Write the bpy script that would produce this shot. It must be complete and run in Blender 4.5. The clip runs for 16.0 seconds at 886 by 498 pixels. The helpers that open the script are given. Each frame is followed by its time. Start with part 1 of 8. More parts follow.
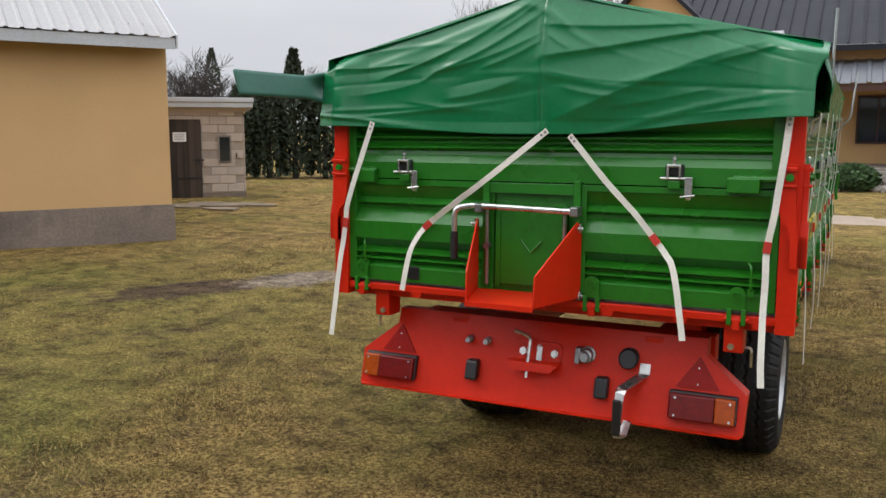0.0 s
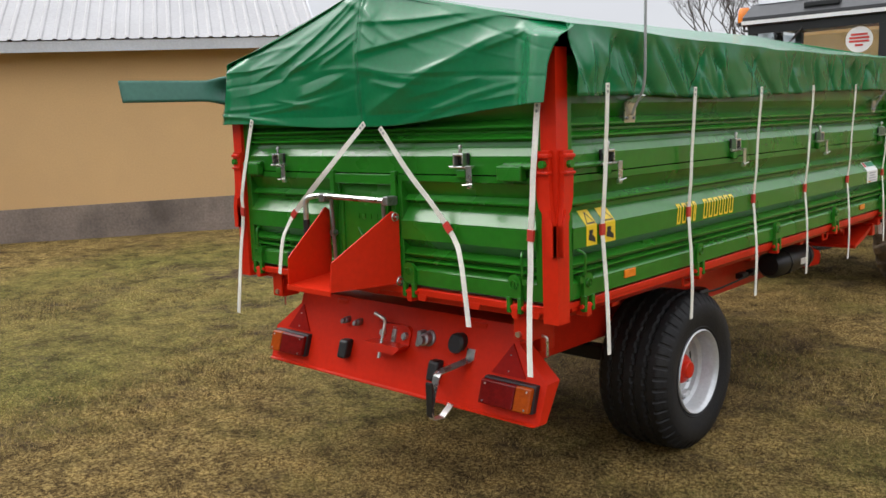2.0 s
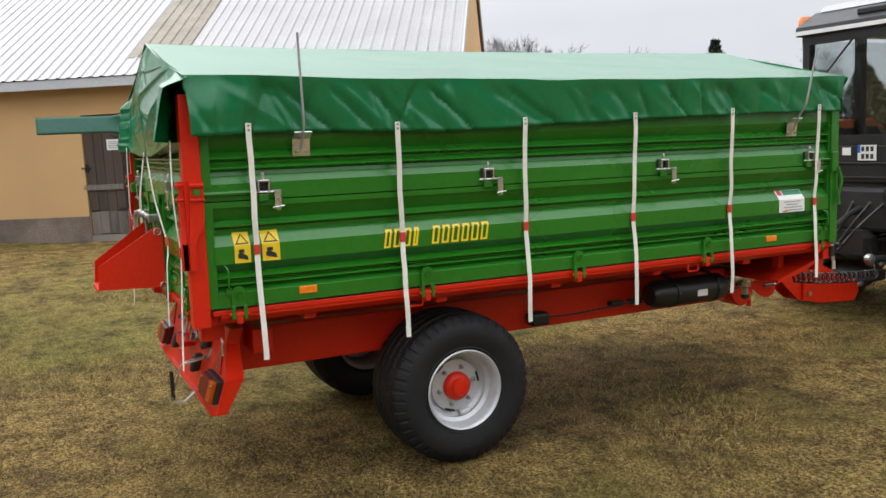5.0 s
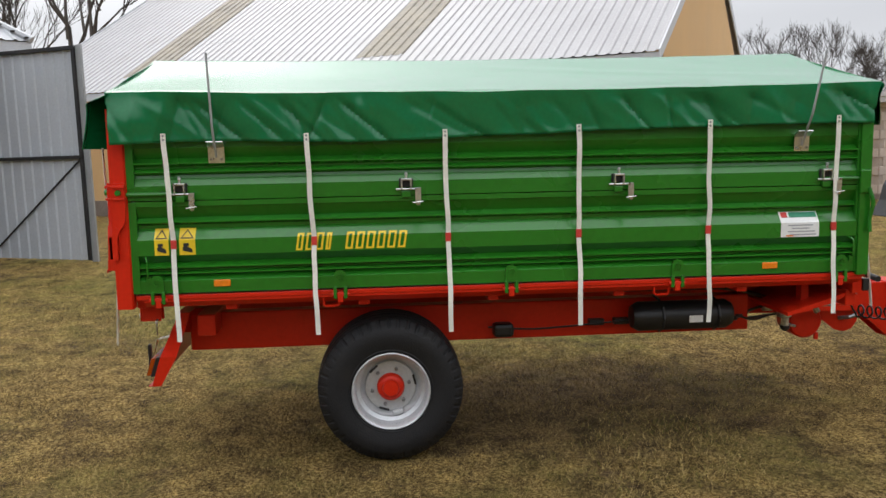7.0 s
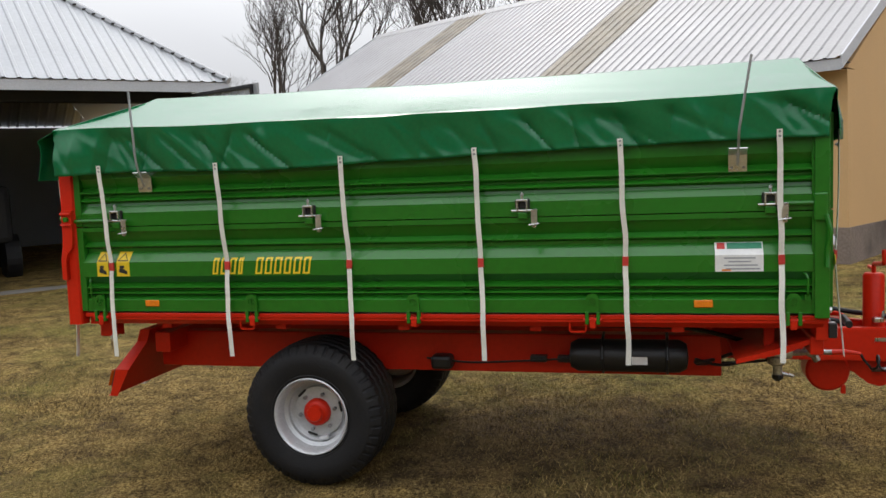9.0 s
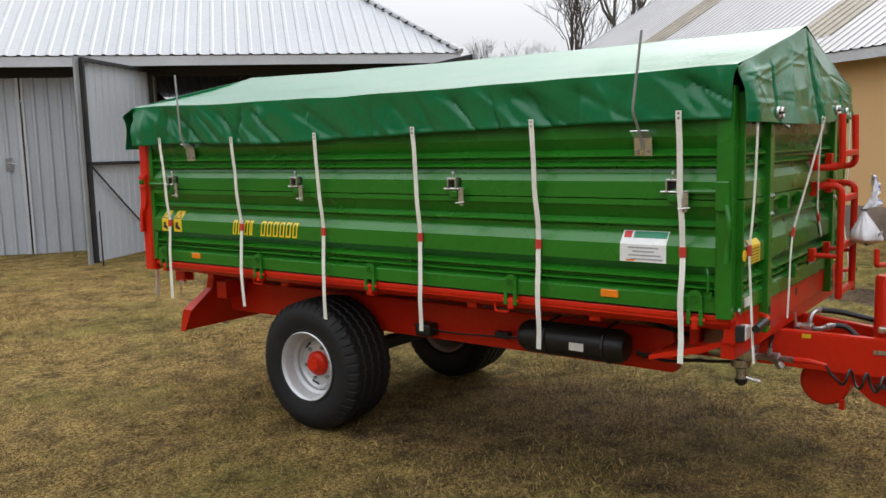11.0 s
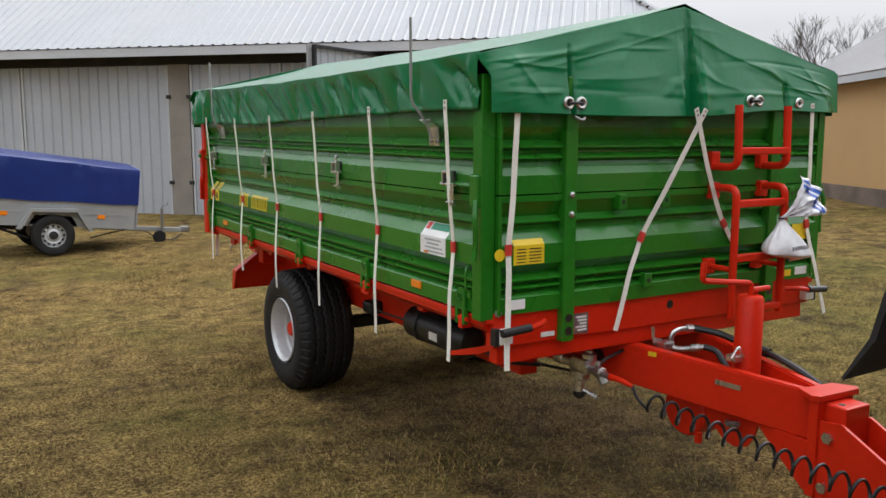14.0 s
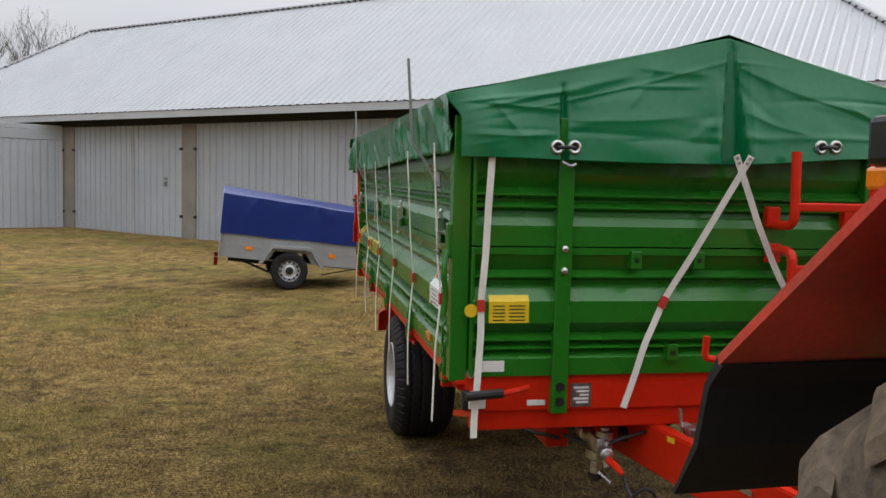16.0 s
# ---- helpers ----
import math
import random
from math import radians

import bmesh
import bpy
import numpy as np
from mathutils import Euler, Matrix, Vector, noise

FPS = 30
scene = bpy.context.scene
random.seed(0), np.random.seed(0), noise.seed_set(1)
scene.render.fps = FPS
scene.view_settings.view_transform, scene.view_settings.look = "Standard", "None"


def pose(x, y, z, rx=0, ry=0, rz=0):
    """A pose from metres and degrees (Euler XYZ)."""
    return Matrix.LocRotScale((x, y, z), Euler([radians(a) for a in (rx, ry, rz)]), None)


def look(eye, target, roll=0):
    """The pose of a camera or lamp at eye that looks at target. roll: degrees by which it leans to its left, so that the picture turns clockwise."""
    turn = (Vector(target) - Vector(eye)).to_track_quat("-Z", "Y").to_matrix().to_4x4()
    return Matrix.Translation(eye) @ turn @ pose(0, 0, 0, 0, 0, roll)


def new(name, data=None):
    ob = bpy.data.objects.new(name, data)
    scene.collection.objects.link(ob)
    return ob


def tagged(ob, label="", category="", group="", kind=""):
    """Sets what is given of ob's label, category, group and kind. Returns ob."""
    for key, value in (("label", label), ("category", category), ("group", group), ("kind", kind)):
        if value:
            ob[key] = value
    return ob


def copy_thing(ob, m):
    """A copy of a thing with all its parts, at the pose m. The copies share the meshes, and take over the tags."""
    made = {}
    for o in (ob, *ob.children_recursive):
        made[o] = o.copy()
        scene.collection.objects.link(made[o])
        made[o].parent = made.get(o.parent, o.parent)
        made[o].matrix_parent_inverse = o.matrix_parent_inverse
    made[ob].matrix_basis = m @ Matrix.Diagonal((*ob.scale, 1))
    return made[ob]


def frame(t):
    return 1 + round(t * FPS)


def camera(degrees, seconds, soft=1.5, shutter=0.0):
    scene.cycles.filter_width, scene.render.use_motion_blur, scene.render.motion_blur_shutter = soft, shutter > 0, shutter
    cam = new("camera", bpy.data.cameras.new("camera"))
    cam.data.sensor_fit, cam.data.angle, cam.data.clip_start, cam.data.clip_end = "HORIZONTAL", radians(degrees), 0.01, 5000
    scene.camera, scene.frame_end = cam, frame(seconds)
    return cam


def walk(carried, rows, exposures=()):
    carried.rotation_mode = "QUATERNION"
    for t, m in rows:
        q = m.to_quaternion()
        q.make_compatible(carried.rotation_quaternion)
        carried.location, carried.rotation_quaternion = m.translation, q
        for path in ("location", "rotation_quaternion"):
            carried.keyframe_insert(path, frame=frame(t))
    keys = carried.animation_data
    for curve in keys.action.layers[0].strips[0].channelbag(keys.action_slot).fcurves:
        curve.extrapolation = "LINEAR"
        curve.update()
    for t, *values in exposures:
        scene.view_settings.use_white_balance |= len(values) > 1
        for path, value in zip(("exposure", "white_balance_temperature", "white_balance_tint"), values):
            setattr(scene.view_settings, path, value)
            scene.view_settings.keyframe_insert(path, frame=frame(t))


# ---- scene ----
cam = camera(54.6, 16.0)
PATH = [
    (0, (0.171, 0.052, 1.735), (-0.695, 1.834, 1.463), 0.1),
    (0.5, (0.61, 0.137, 1.75), (-0.387, 1.849, 1.474), -0.9),
    (1, (1.002, 0.337, 1.753), (-0.044, 2.018, 1.471), -1.5),
    (1.5, (1.384, 0.63, 1.753), (0.207, 2.221, 1.467), -2.1),
    (2, (1.809, 0.942, 1.762), (0.454, 2.38, 1.453), -2.5),
    (2.5, (2.066, 1.362, 1.749), (0.646, 2.746, 1.487), -2.8),
    (3, (2.387, 1.77, 1.722), (0.861, 3.043, 1.494), -1.3),
    (3.5, (2.807, 1.956, 1.732), (1.173, 3.084, 1.494), -1.4),
    (4, (3.27, 2.165, 1.753), (1.569, 3.182, 1.483), -0.9),
    (4.5, (3.583, 2.479, 1.788), (1.865, 3.466, 1.521), -2.0),
    (4.7, (3.666, 2.64, 1.749), (1.922, 3.582, 1.486), -2.4),
    (6.8, (4.457, 4.612, 1.818), (2.488, 4.849, 1.562), -2.5),
    (7, (4.442, 4.817, 1.777), (2.465, 4.978, 1.525), -1.9),
    (7.5, (4.4, 5.301, 1.783), (2.416, 5.405, 1.548), -2.0),
    (8, (4.351, 5.825, 1.762), (2.366, 5.701, 1.551), -3.2),
    (8.2, (4.286, 6.007, 1.699), (2.305, 5.806, 1.507), -3.2),
    (10.3, (3.947, 8.066, 1.735), (2.207, 7.104, 1.516), -1.6),
    (10.5, (3.825, 8.248, 1.696), (2.128, 7.213, 1.476), -1.2),
    (11, (3.504, 8.653, 1.697), (1.905, 7.473, 1.474), -1.9),
    (11.5, (3.239, 9.084, 1.694), (1.673, 7.86, 1.465), -1.9),
    (12, (2.914, 9.372, 1.702), (1.443, 8.038, 1.467), -2.7),
    (12.5, (2.634, 9.675, 1.694), (1.264, 8.237, 1.456), -2.7),
    (13, (2.342, 9.863, 1.664), (1.018, 8.384, 1.426), -2.1),
    (13.5, (2.061, 10.072, 1.681), (0.889, 8.468, 1.455), -1.9),
    (14, (1.794, 10.317, 1.675), (0.787, 8.607, 1.425), -0.2),
    (14.5, (1.455, 10.452, 1.669), (0.594, 8.66, 1.449), 0.2),
    (15, (1.086, 10.592, 1.654), (0.403, 8.723, 1.449), -1.1),
    (15.5, (0.803, 10.566, 1.663), (0.264, 8.651, 1.459), -1.1),
    (16, (0.585, 10.557, 1.659), (0.215, 8.597, 1.523), 1.2),
]
EXPOSURE = [(0, 0.10), (0.5, 0.27), (1, 0.27), (2, 0.24), (2.5, 0.16), (3, -0.03), (3.5, 0.13), (4.5, 0.31), (7.0, 0.1), (7.5, 0.1), (8.0, -0.11), (10.5, 0.08), (11, 0.14), (11.5, 0.04), (12, 0.01), (12.5, -0.17), (13, -0.08), (13.5, -0.14), (14, 0.06), (14.5, 0.01), (15, -0.09), (15.5, 0.14), (16, -0.14)]
walk(cam, [(t, look(eye, target, roll)) for t, eye, target, roll in PATH], EXPOSURE)

# ---- world, sun, exposure ----
world = bpy.data.worlds.new("overcast_sky")
scene.world = world
world.use_nodes = True
wn, wl = world.node_tree.nodes, world.node_tree.links
sky = wn.new("ShaderNodeTexSky")
sky.sky_type = "NISHITA"
sky.sun_disc = False
sky.sun_elevation = radians(38)
sky.sun_rotation = radians(255)
sky.air_density, sky.dust_density, sky.ozone_density = 1.0, 6.0, 1.0
veil = wn.new("ShaderNodeHueSaturation")
veil.inputs["Saturation"].default_value = 0.12
cloud_tex = wn.new("ShaderNodeTexNoise")
cloud_tex.inputs["Scale"].default_value = 2.2
cloud_tex.inputs["Detail"].default_value = 5
cloud_map = wn.new("ShaderNodeMapping")
cloud_map.inputs["Scale"].default_value = (1, 1, 2.5)
cloud_co = wn.new("ShaderNodeTexCoord")
wl.new(cloud_co.outputs["Generated"], cloud_map.inputs["Vector"])
wl.new(cloud_map.outputs[0], cloud_tex.inputs["Vector"])
cloud_ramp = wn.new("ShaderNodeValToRGB")
cloud_ramp.color_ramp.elements[0].position, cloud_ramp.color_ramp.elements[0].color = 0.3, (6.3, 6.5, 7.0, 1)
cloud_ramp.color_ramp.elements[1].position, cloud_ramp.color_ramp.elements[1].color = 0.7, (7.2, 7.4, 7.8, 1)
wl.new(cloud_tex.outputs["Fac"], cloud_ramp.inputs["Fac"])
cover = wn.new("ShaderNodeMix")
cover.data_type = "RGBA"
cover.inputs["Factor"].default_value = 0.88
wl.new(sky.outputs[0], veil.inputs["Color"])
wl.new(veil.outputs[0], cover.inputs["A"])
wl.new(cloud_ramp.outputs[0], cover.inputs["B"])
# an overcast sky is about three times as bright overhead as at the horizon
up = wn.new("ShaderNodeSeparateXYZ")
wl.new(cloud_co.outputs["Generated"], up.inputs[0])
rise = wn.new("ShaderNodeMapRange")
rise.inputs["From Min"].default_value, rise.inputs["From Max"].default_value = 0.12, 1.0
rise.inputs["To Min"].default_value, rise.inputs["To Max"].default_value = 1.0, 3.5
wl.new(up.outputs["Z"], rise.inputs["Value"])
dome = wn.new("ShaderNodeMix")
dome.data_type, dome.blend_type = "RGBA", "MULTIPLY"
dome.inputs["Factor"].default_value = 1.0
wl.new(cover.outputs["Result"], dome.inputs["A"])
wl.new(rise.outputs[0], dome.inputs["B"])
wl.new(dome.outputs["Result"], wn["Background"].inputs["Color"])
wn["Background"].inputs["Strength"].default_value = 0.10

sun_data = bpy.data.lights.new("sun", "SUN")
sun_data.energy, sun_data.angle, sun_data.color = 0.8, radians(25), (1.0, 0.97, 0.93)
sun = new("sun", sun_data)
sun.matrix_world = pose(0, 0, 30, 48, 0, -75)

# ---- materials ----


def mat(name, base, rough=0.5, metal=0.0, vary=0.12, scale=4.0, fine=60.0, bump=0.0, bump_scale=None, coat=0.0, dirt=None, dirt_amount=0.0, tint=None, spec=0.5, piece=0.0, stretch=None):
    """A surface with colour varied at two scales, uneven gloss, fine relief and an optional stain colour."""
    m = bpy.data.materials.new(name)
    m.use_nodes = True
    n, l = m.node_tree.nodes, m.node_tree.links
    b = n["Principled BSDF"]
    co = n.new("ShaderNodeTexCoord")
    vec = co.outputs["Object"]
    if stretch:
        mp = n.new("ShaderNodeMapping")
        mp.inputs["Scale"].default_value = stretch
        l.new(vec, mp.inputs["Vector"])
        vec = mp.outputs[0]

    def noise_tex(s, d=4):
        t = n.new("ShaderNodeTexNoise")
        t.inputs["Scale"].default_value, t.inputs["Detail"].default_value = s, d
        l.new(vec, t.inputs["Vector"])
        return t.outputs["Fac"]

    big, small = noise_tex(scale), noise_tex(fine, 6)
    both = n.new("ShaderNodeMix")
    both.inputs["Factor"].default_value = 0.5
    l.new(big, both.inputs["A"])
    l.new(small, both.inputs["B"])
    amount = both.outputs["Result"]
    if piece:
        info = n.new("ShaderNodeObjectInfo")
        pm = n.new("ShaderNodeMix")
        pm.inputs["Factor"].default_value = piece
        l.new(amount, pm.inputs["A"])
        l.new(info.outputs["Random"], pm.inputs["B"])
        amount = pm.outputs["Result"]
    ramp = n.new("ShaderNodeValToRGB")
    lo = [max(0, c * (1 - 2.2 * vary)) for c in base]
    hi = [min(1, c * (1 + 2.2 * vary)) for c in (tint or base)]
    ramp.color_ramp.elements[0].position, ramp.color_ramp.elements[0].color = 0.25, (*lo, 1)
    ramp.color_ramp.elements[1].position, ramp.color_ramp.elements[1].color = 0.75, (*hi, 1)
    l.new(amount, ramp.inputs["Fac"])
    col = ramp.outputs[0]
    if dirt:
        d = n.new("ShaderNodeMix")
        d.data_type = "RGBA"
        dr = n.new("ShaderNodeValToRGB")
        dr.color_ramp.elements[0].position, dr.color_ramp.elements[0].color = 0.5, (0, 0, 0, 1)
        dr.color_ramp.elements[1].position, dr.color_ramp.elements[1].color = 0.72, (dirt_amount,) * 3 + (1,)
        l.new(noise_tex(scale * 0.7, 8), dr.inputs["Fac"])
        l.new(dr.outputs[0], d.inputs["Factor"])
        l.new(col, d.inputs["A"])
        d.inputs["B"].default_value = (*dirt, 1)
        col = d.outputs["Result"]
    l.new(col, b.inputs["Base Color"])
    rr = n.new("ShaderNodeMapRange")
    rr.inputs["To Min"].default_value, rr.inputs["To Max"].default_value = max(0.03, rough * 0.8), min(1, rough * 1.2)
    l.new(big, rr.inputs["Value"])
    l.new(rr.outputs[0], b.inputs["Roughness"])
    b.inputs["Metallic"].default_value = metal
    b.inputs["Coat Weight"].default_value = coat
    b.inputs["Coat Roughness"].default_value = 0.07
    b.inputs["Specular IOR Level"].default_value = spec
    if bump:
        bp = n.new("ShaderNodeBump")
        bp.inputs["Strength"].default_value, bp.inputs["Distance"].default_value = min(1, bump), 0.01
        l.new(noise_tex(bump_scale or fine, 5), bp.inputs["Height"])
        l.new(bp.outputs[0], b.inputs["Normal"])
    return m


GREEN = mat("green_paint", (0.016, 0.158, 0.010), 0.27, vary=0.07, scale=1.5, fine=30, coat=0.12, bump=0.012, bump_scale=5)
RED = mat("red_paint", (0.60, 0.021, 0.005), 0.36, vary=0.06, scale=3, fine=40, bump=0.03, bump_scale=9, spec=0.26)
RED_OLD = mat("faded_red_paint", (0.64, 0.065, 0.045), 0.36, vary=0.15, scale=5, fine=70, dirt=(0.2, 0.12, 0.08), dirt_amount=0.4)
CLOTH = mat("green_tarpaulin", (0.004, 0.150, 0.050), 0.22, vary=0.07, scale=2.5, fine=50, bump=0.05, bump_scale=16, spec=0.52)
WEB = mat("white_webbing", (0.80, 0.78, 0.70), 0.75, vary=0.12, scale=6, fine=200, bump=0.4, bump_scale=300)
ZINC = mat("zinc_plated_steel", (0.62, 0.62, 0.60), 0.28, 0.95, vary=0.15, scale=12, fine=90)
STEEL = mat("grey_steel", (0.30, 0.30, 0.30), 0.42, 0.9, vary=0.2, scale=10, fine=80)
RIM = mat("silver_rim_paint", (0.55, 0.56, 0.57), 0.36, 0.35, vary=0.08, scale=6, fine=60, dirt=(0.3, 0.27, 0.22), dirt_amount=0.25)
RUBBER = mat("black_rubber", (0.010, 0.010, 0.011), 0.62, vary=0.25, scale=8, fine=90, bump=0.25, bump_scale=120, dirt=(0.026, 0.023, 0.020), dirt_amount=0.5, spec=0.35)
RUBBER_DUSTY = mat("dusty_rubber", (0.052, 0.048, 0.046), 0.8, vary=0.3, scale=6, fine=45, bump=0.7, bump_scale=40, dirt=(0.36, 0.27, 0.17), dirt_amount=1.0, tint=(0.14, 0.103, 0.068))
BLACK = mat("black_plastic", (0.012, 0.012, 0.013), 0.42, vary=0.2, scale=10, fine=100)
BLACK_MATT = mat("dull_black_paint", (0.014, 0.014, 0.015), 0.7, vary=0.3, scale=3, fine=40, dirt=(0.07, 0.055, 0.045), dirt_amount=0.35)
YELLOW = mat("yellow_vinyl", (0.80, 0.56, 0.02), 0.4, vary=0.05)
WHITE_LABEL = mat("white_vinyl", (0.78, 0.78, 0.76), 0.4, vary=0.05)
INK = mat("black_ink", (0.02, 0.02, 0.02), 0.5, vary=0.1)
INK_GREY = mat("grey_ink", (0.35, 0.36, 0.38), 0.5, vary=0.1)
INK_GREEN = mat("green_ink", (0.03, 0.22, 0.12), 0.5, vary=0.1)
INK_RED = mat("red_ink", (0.55, 0.04, 0.03), 0.5, vary=0.1)
INK_BLUE = mat("blue_ink", (0.02, 0.09, 0.42), 0.5, vary=0.1)
AMBER = mat("amber_lens", (0.85, 0.22, 0.01), 0.18, vary=0.1, scale=40, fine=200, coat=0.6)
AMBER_DARK = mat("dark_amber_lens", (0.34, 0.055, 0.004), 0.22, vary=0.15, scale=40, fine=200, spec=0.3)
REDLENS = mat("red_lens", (0.14, 0.005, 0.004), 0.22, vary=0.2, scale=30, fine=200, spec=0.3)
PLASTER = mat("ochre_plaster", (0.60, 0.38, 0.175), 0.85, vary=0.045, scale=0.9, fine=45, bump=0.12, bump_scale=90, dirt=(0.50, 0.31, 0.14), dirt_amount=0.35)
PLINTH = mat("grey_cement_plinth", (0.215, 0.17, 0.14), 0.9, vary=0.22, scale=1.6, fine=30, bump=0.5, bump_scale=18, dirt=(0.06, 0.048, 0.04), dirt_amount=0.75)
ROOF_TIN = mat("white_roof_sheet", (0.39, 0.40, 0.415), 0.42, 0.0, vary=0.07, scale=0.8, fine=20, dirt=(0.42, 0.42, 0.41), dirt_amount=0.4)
# barn roof: pinkish and dirty, also darkened for the way its slope is lit
ROOF_BARN = mat("dirty_shaded_white_roof_sheet", (0.335, 0.325, 0.325), 0.5, 0.0, vary=0.09, scale=1.1, fine=25, dirt=(0.28, 0.265, 0.25), dirt_amount=0.5)
ROOF_CLEAR = mat("weathered_translucent_roof_sheet", (0.215, 0.185, 0.135), 0.6, vary=0.25, scale=2.5, fine=30, dirt=(0.12, 0.098, 0.068), dirt_amount=0.7)
ROOF_DARK = mat("anthracite_roof_sheet", (0.018, 0.020, 0.026), 0.6, vary=0.12, scale=2, fine=30, spec=0.2)
WALL_TIN = mat("grey_white_wall_sheet", (0.43, 0.455, 0.49), 0.5, vary=0.06, scale=0.7, fine=30, dirt=(0.34, 0.34, 0.33), dirt_amount=0.35)
GALV = mat("galvanised_sheet", (0.34, 0.35, 0.355), 0.45, 0.3, vary=0.09, scale=3, fine=50)
TRIM_TIN = mat("pale_grey_trim", (0.50, 0.51, 0.53), 0.5, vary=0.08, scale=1.5, fine=40)
CONCRETE = mat("bare_concrete", (0.25, 0.225, 0.195), 0.9, vary=0.18, scale=2, fine=50, bump=0.4, bump_scale=40)
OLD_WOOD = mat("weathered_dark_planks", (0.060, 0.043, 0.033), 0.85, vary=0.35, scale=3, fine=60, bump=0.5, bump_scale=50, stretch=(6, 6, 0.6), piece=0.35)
GREY_WOOD = mat("bare_grey_planks", (0.20, 0.175, 0.15), 0.9, vary=0.3, scale=3, fine=60, bump=0.5, stretch=(6, 6, 0.6), piece=0.3)
BLOCK = mat("pale_concrete_block", (0.50, 0.42, 0.36), 0.9, vary=0.07, scale=3, fine=60, bump=0.35, bump_scale=60, piece=0.25)
MORTAR = mat("mortar", (0.36, 0.30, 0.25), 0.95, vary=0.15, scale=4, fine=60, bump=0.4)
DARK = mat("dark_interior", (0.03, 0.027, 0.024), 0.9, vary=0.3, scale=2, fine=20)
BLUE_CLOTH = mat("blue_tarpaulin", (0.004, 0.021, 0.155), 0.30, vary=0.12, scale=3, fine=60, bump=0.2, bump_scale=10)
PALE_BLUE_CLOTH = mat("grey_blue_tarpaulin", (0.36, 0.40, 0.52), 0.5, vary=0.08, scale=3, fine=60)
BARK = mat("grey_bark", (0.055, 0.046, 0.040), 0.95, vary=0.25, scale=4, fine=40)
CONIFER = mat("dark_conifer_foliage", (0.020, 0.034, 0.018), 0.85, vary=0.35, scale=2, fine=14, tint=(0.030, 0.044, 0.022))
SHRUB = mat("green_shrub_foliage", (0.04, 0.085, 0.025), 0.8, vary=0.35, scale=3, fine=20)
STONE = mat("field_stone", (0.26, 0.23, 0.20), 0.9, vary=0.25, scale=4, fine=40, bump=0.4, piece=0.5)
BAG = mat("white_plastic_bag", (0.66, 0.66, 0.68), 0.3, vary=0.07, scale=10, fine=60, bump=0.25, bump_scale=25)
BROWN = mat("brown_painted_wood", (0.07, 0.026, 0.016), 0.5, vary=0.15, scale=4, fine=40)


def glass_mat(name, colour, rough=0.03, alpha_trans=0.8):
    m = bpy.data.materials.new(name)
    m.use_nodes = True
    b = m.node_tree.nodes["Principled BSDF"]
    b.inputs["Base Color"].default_value = (*colour, 1)
    b.inputs["Roughness"].default_value = rough
    b.inputs["Transmission Weight"].default_value = alpha_trans
    b.inputs["IOR"].default_value = 1.45
    return m


GLASS = glass_mat("cab_glass", (0.72, 0.76, 0.76), 0.02, 1.0)
GLASS_DARK = glass_mat("dark_window_glass", (0.03, 0.035, 0.04), 0.05, 0.2)


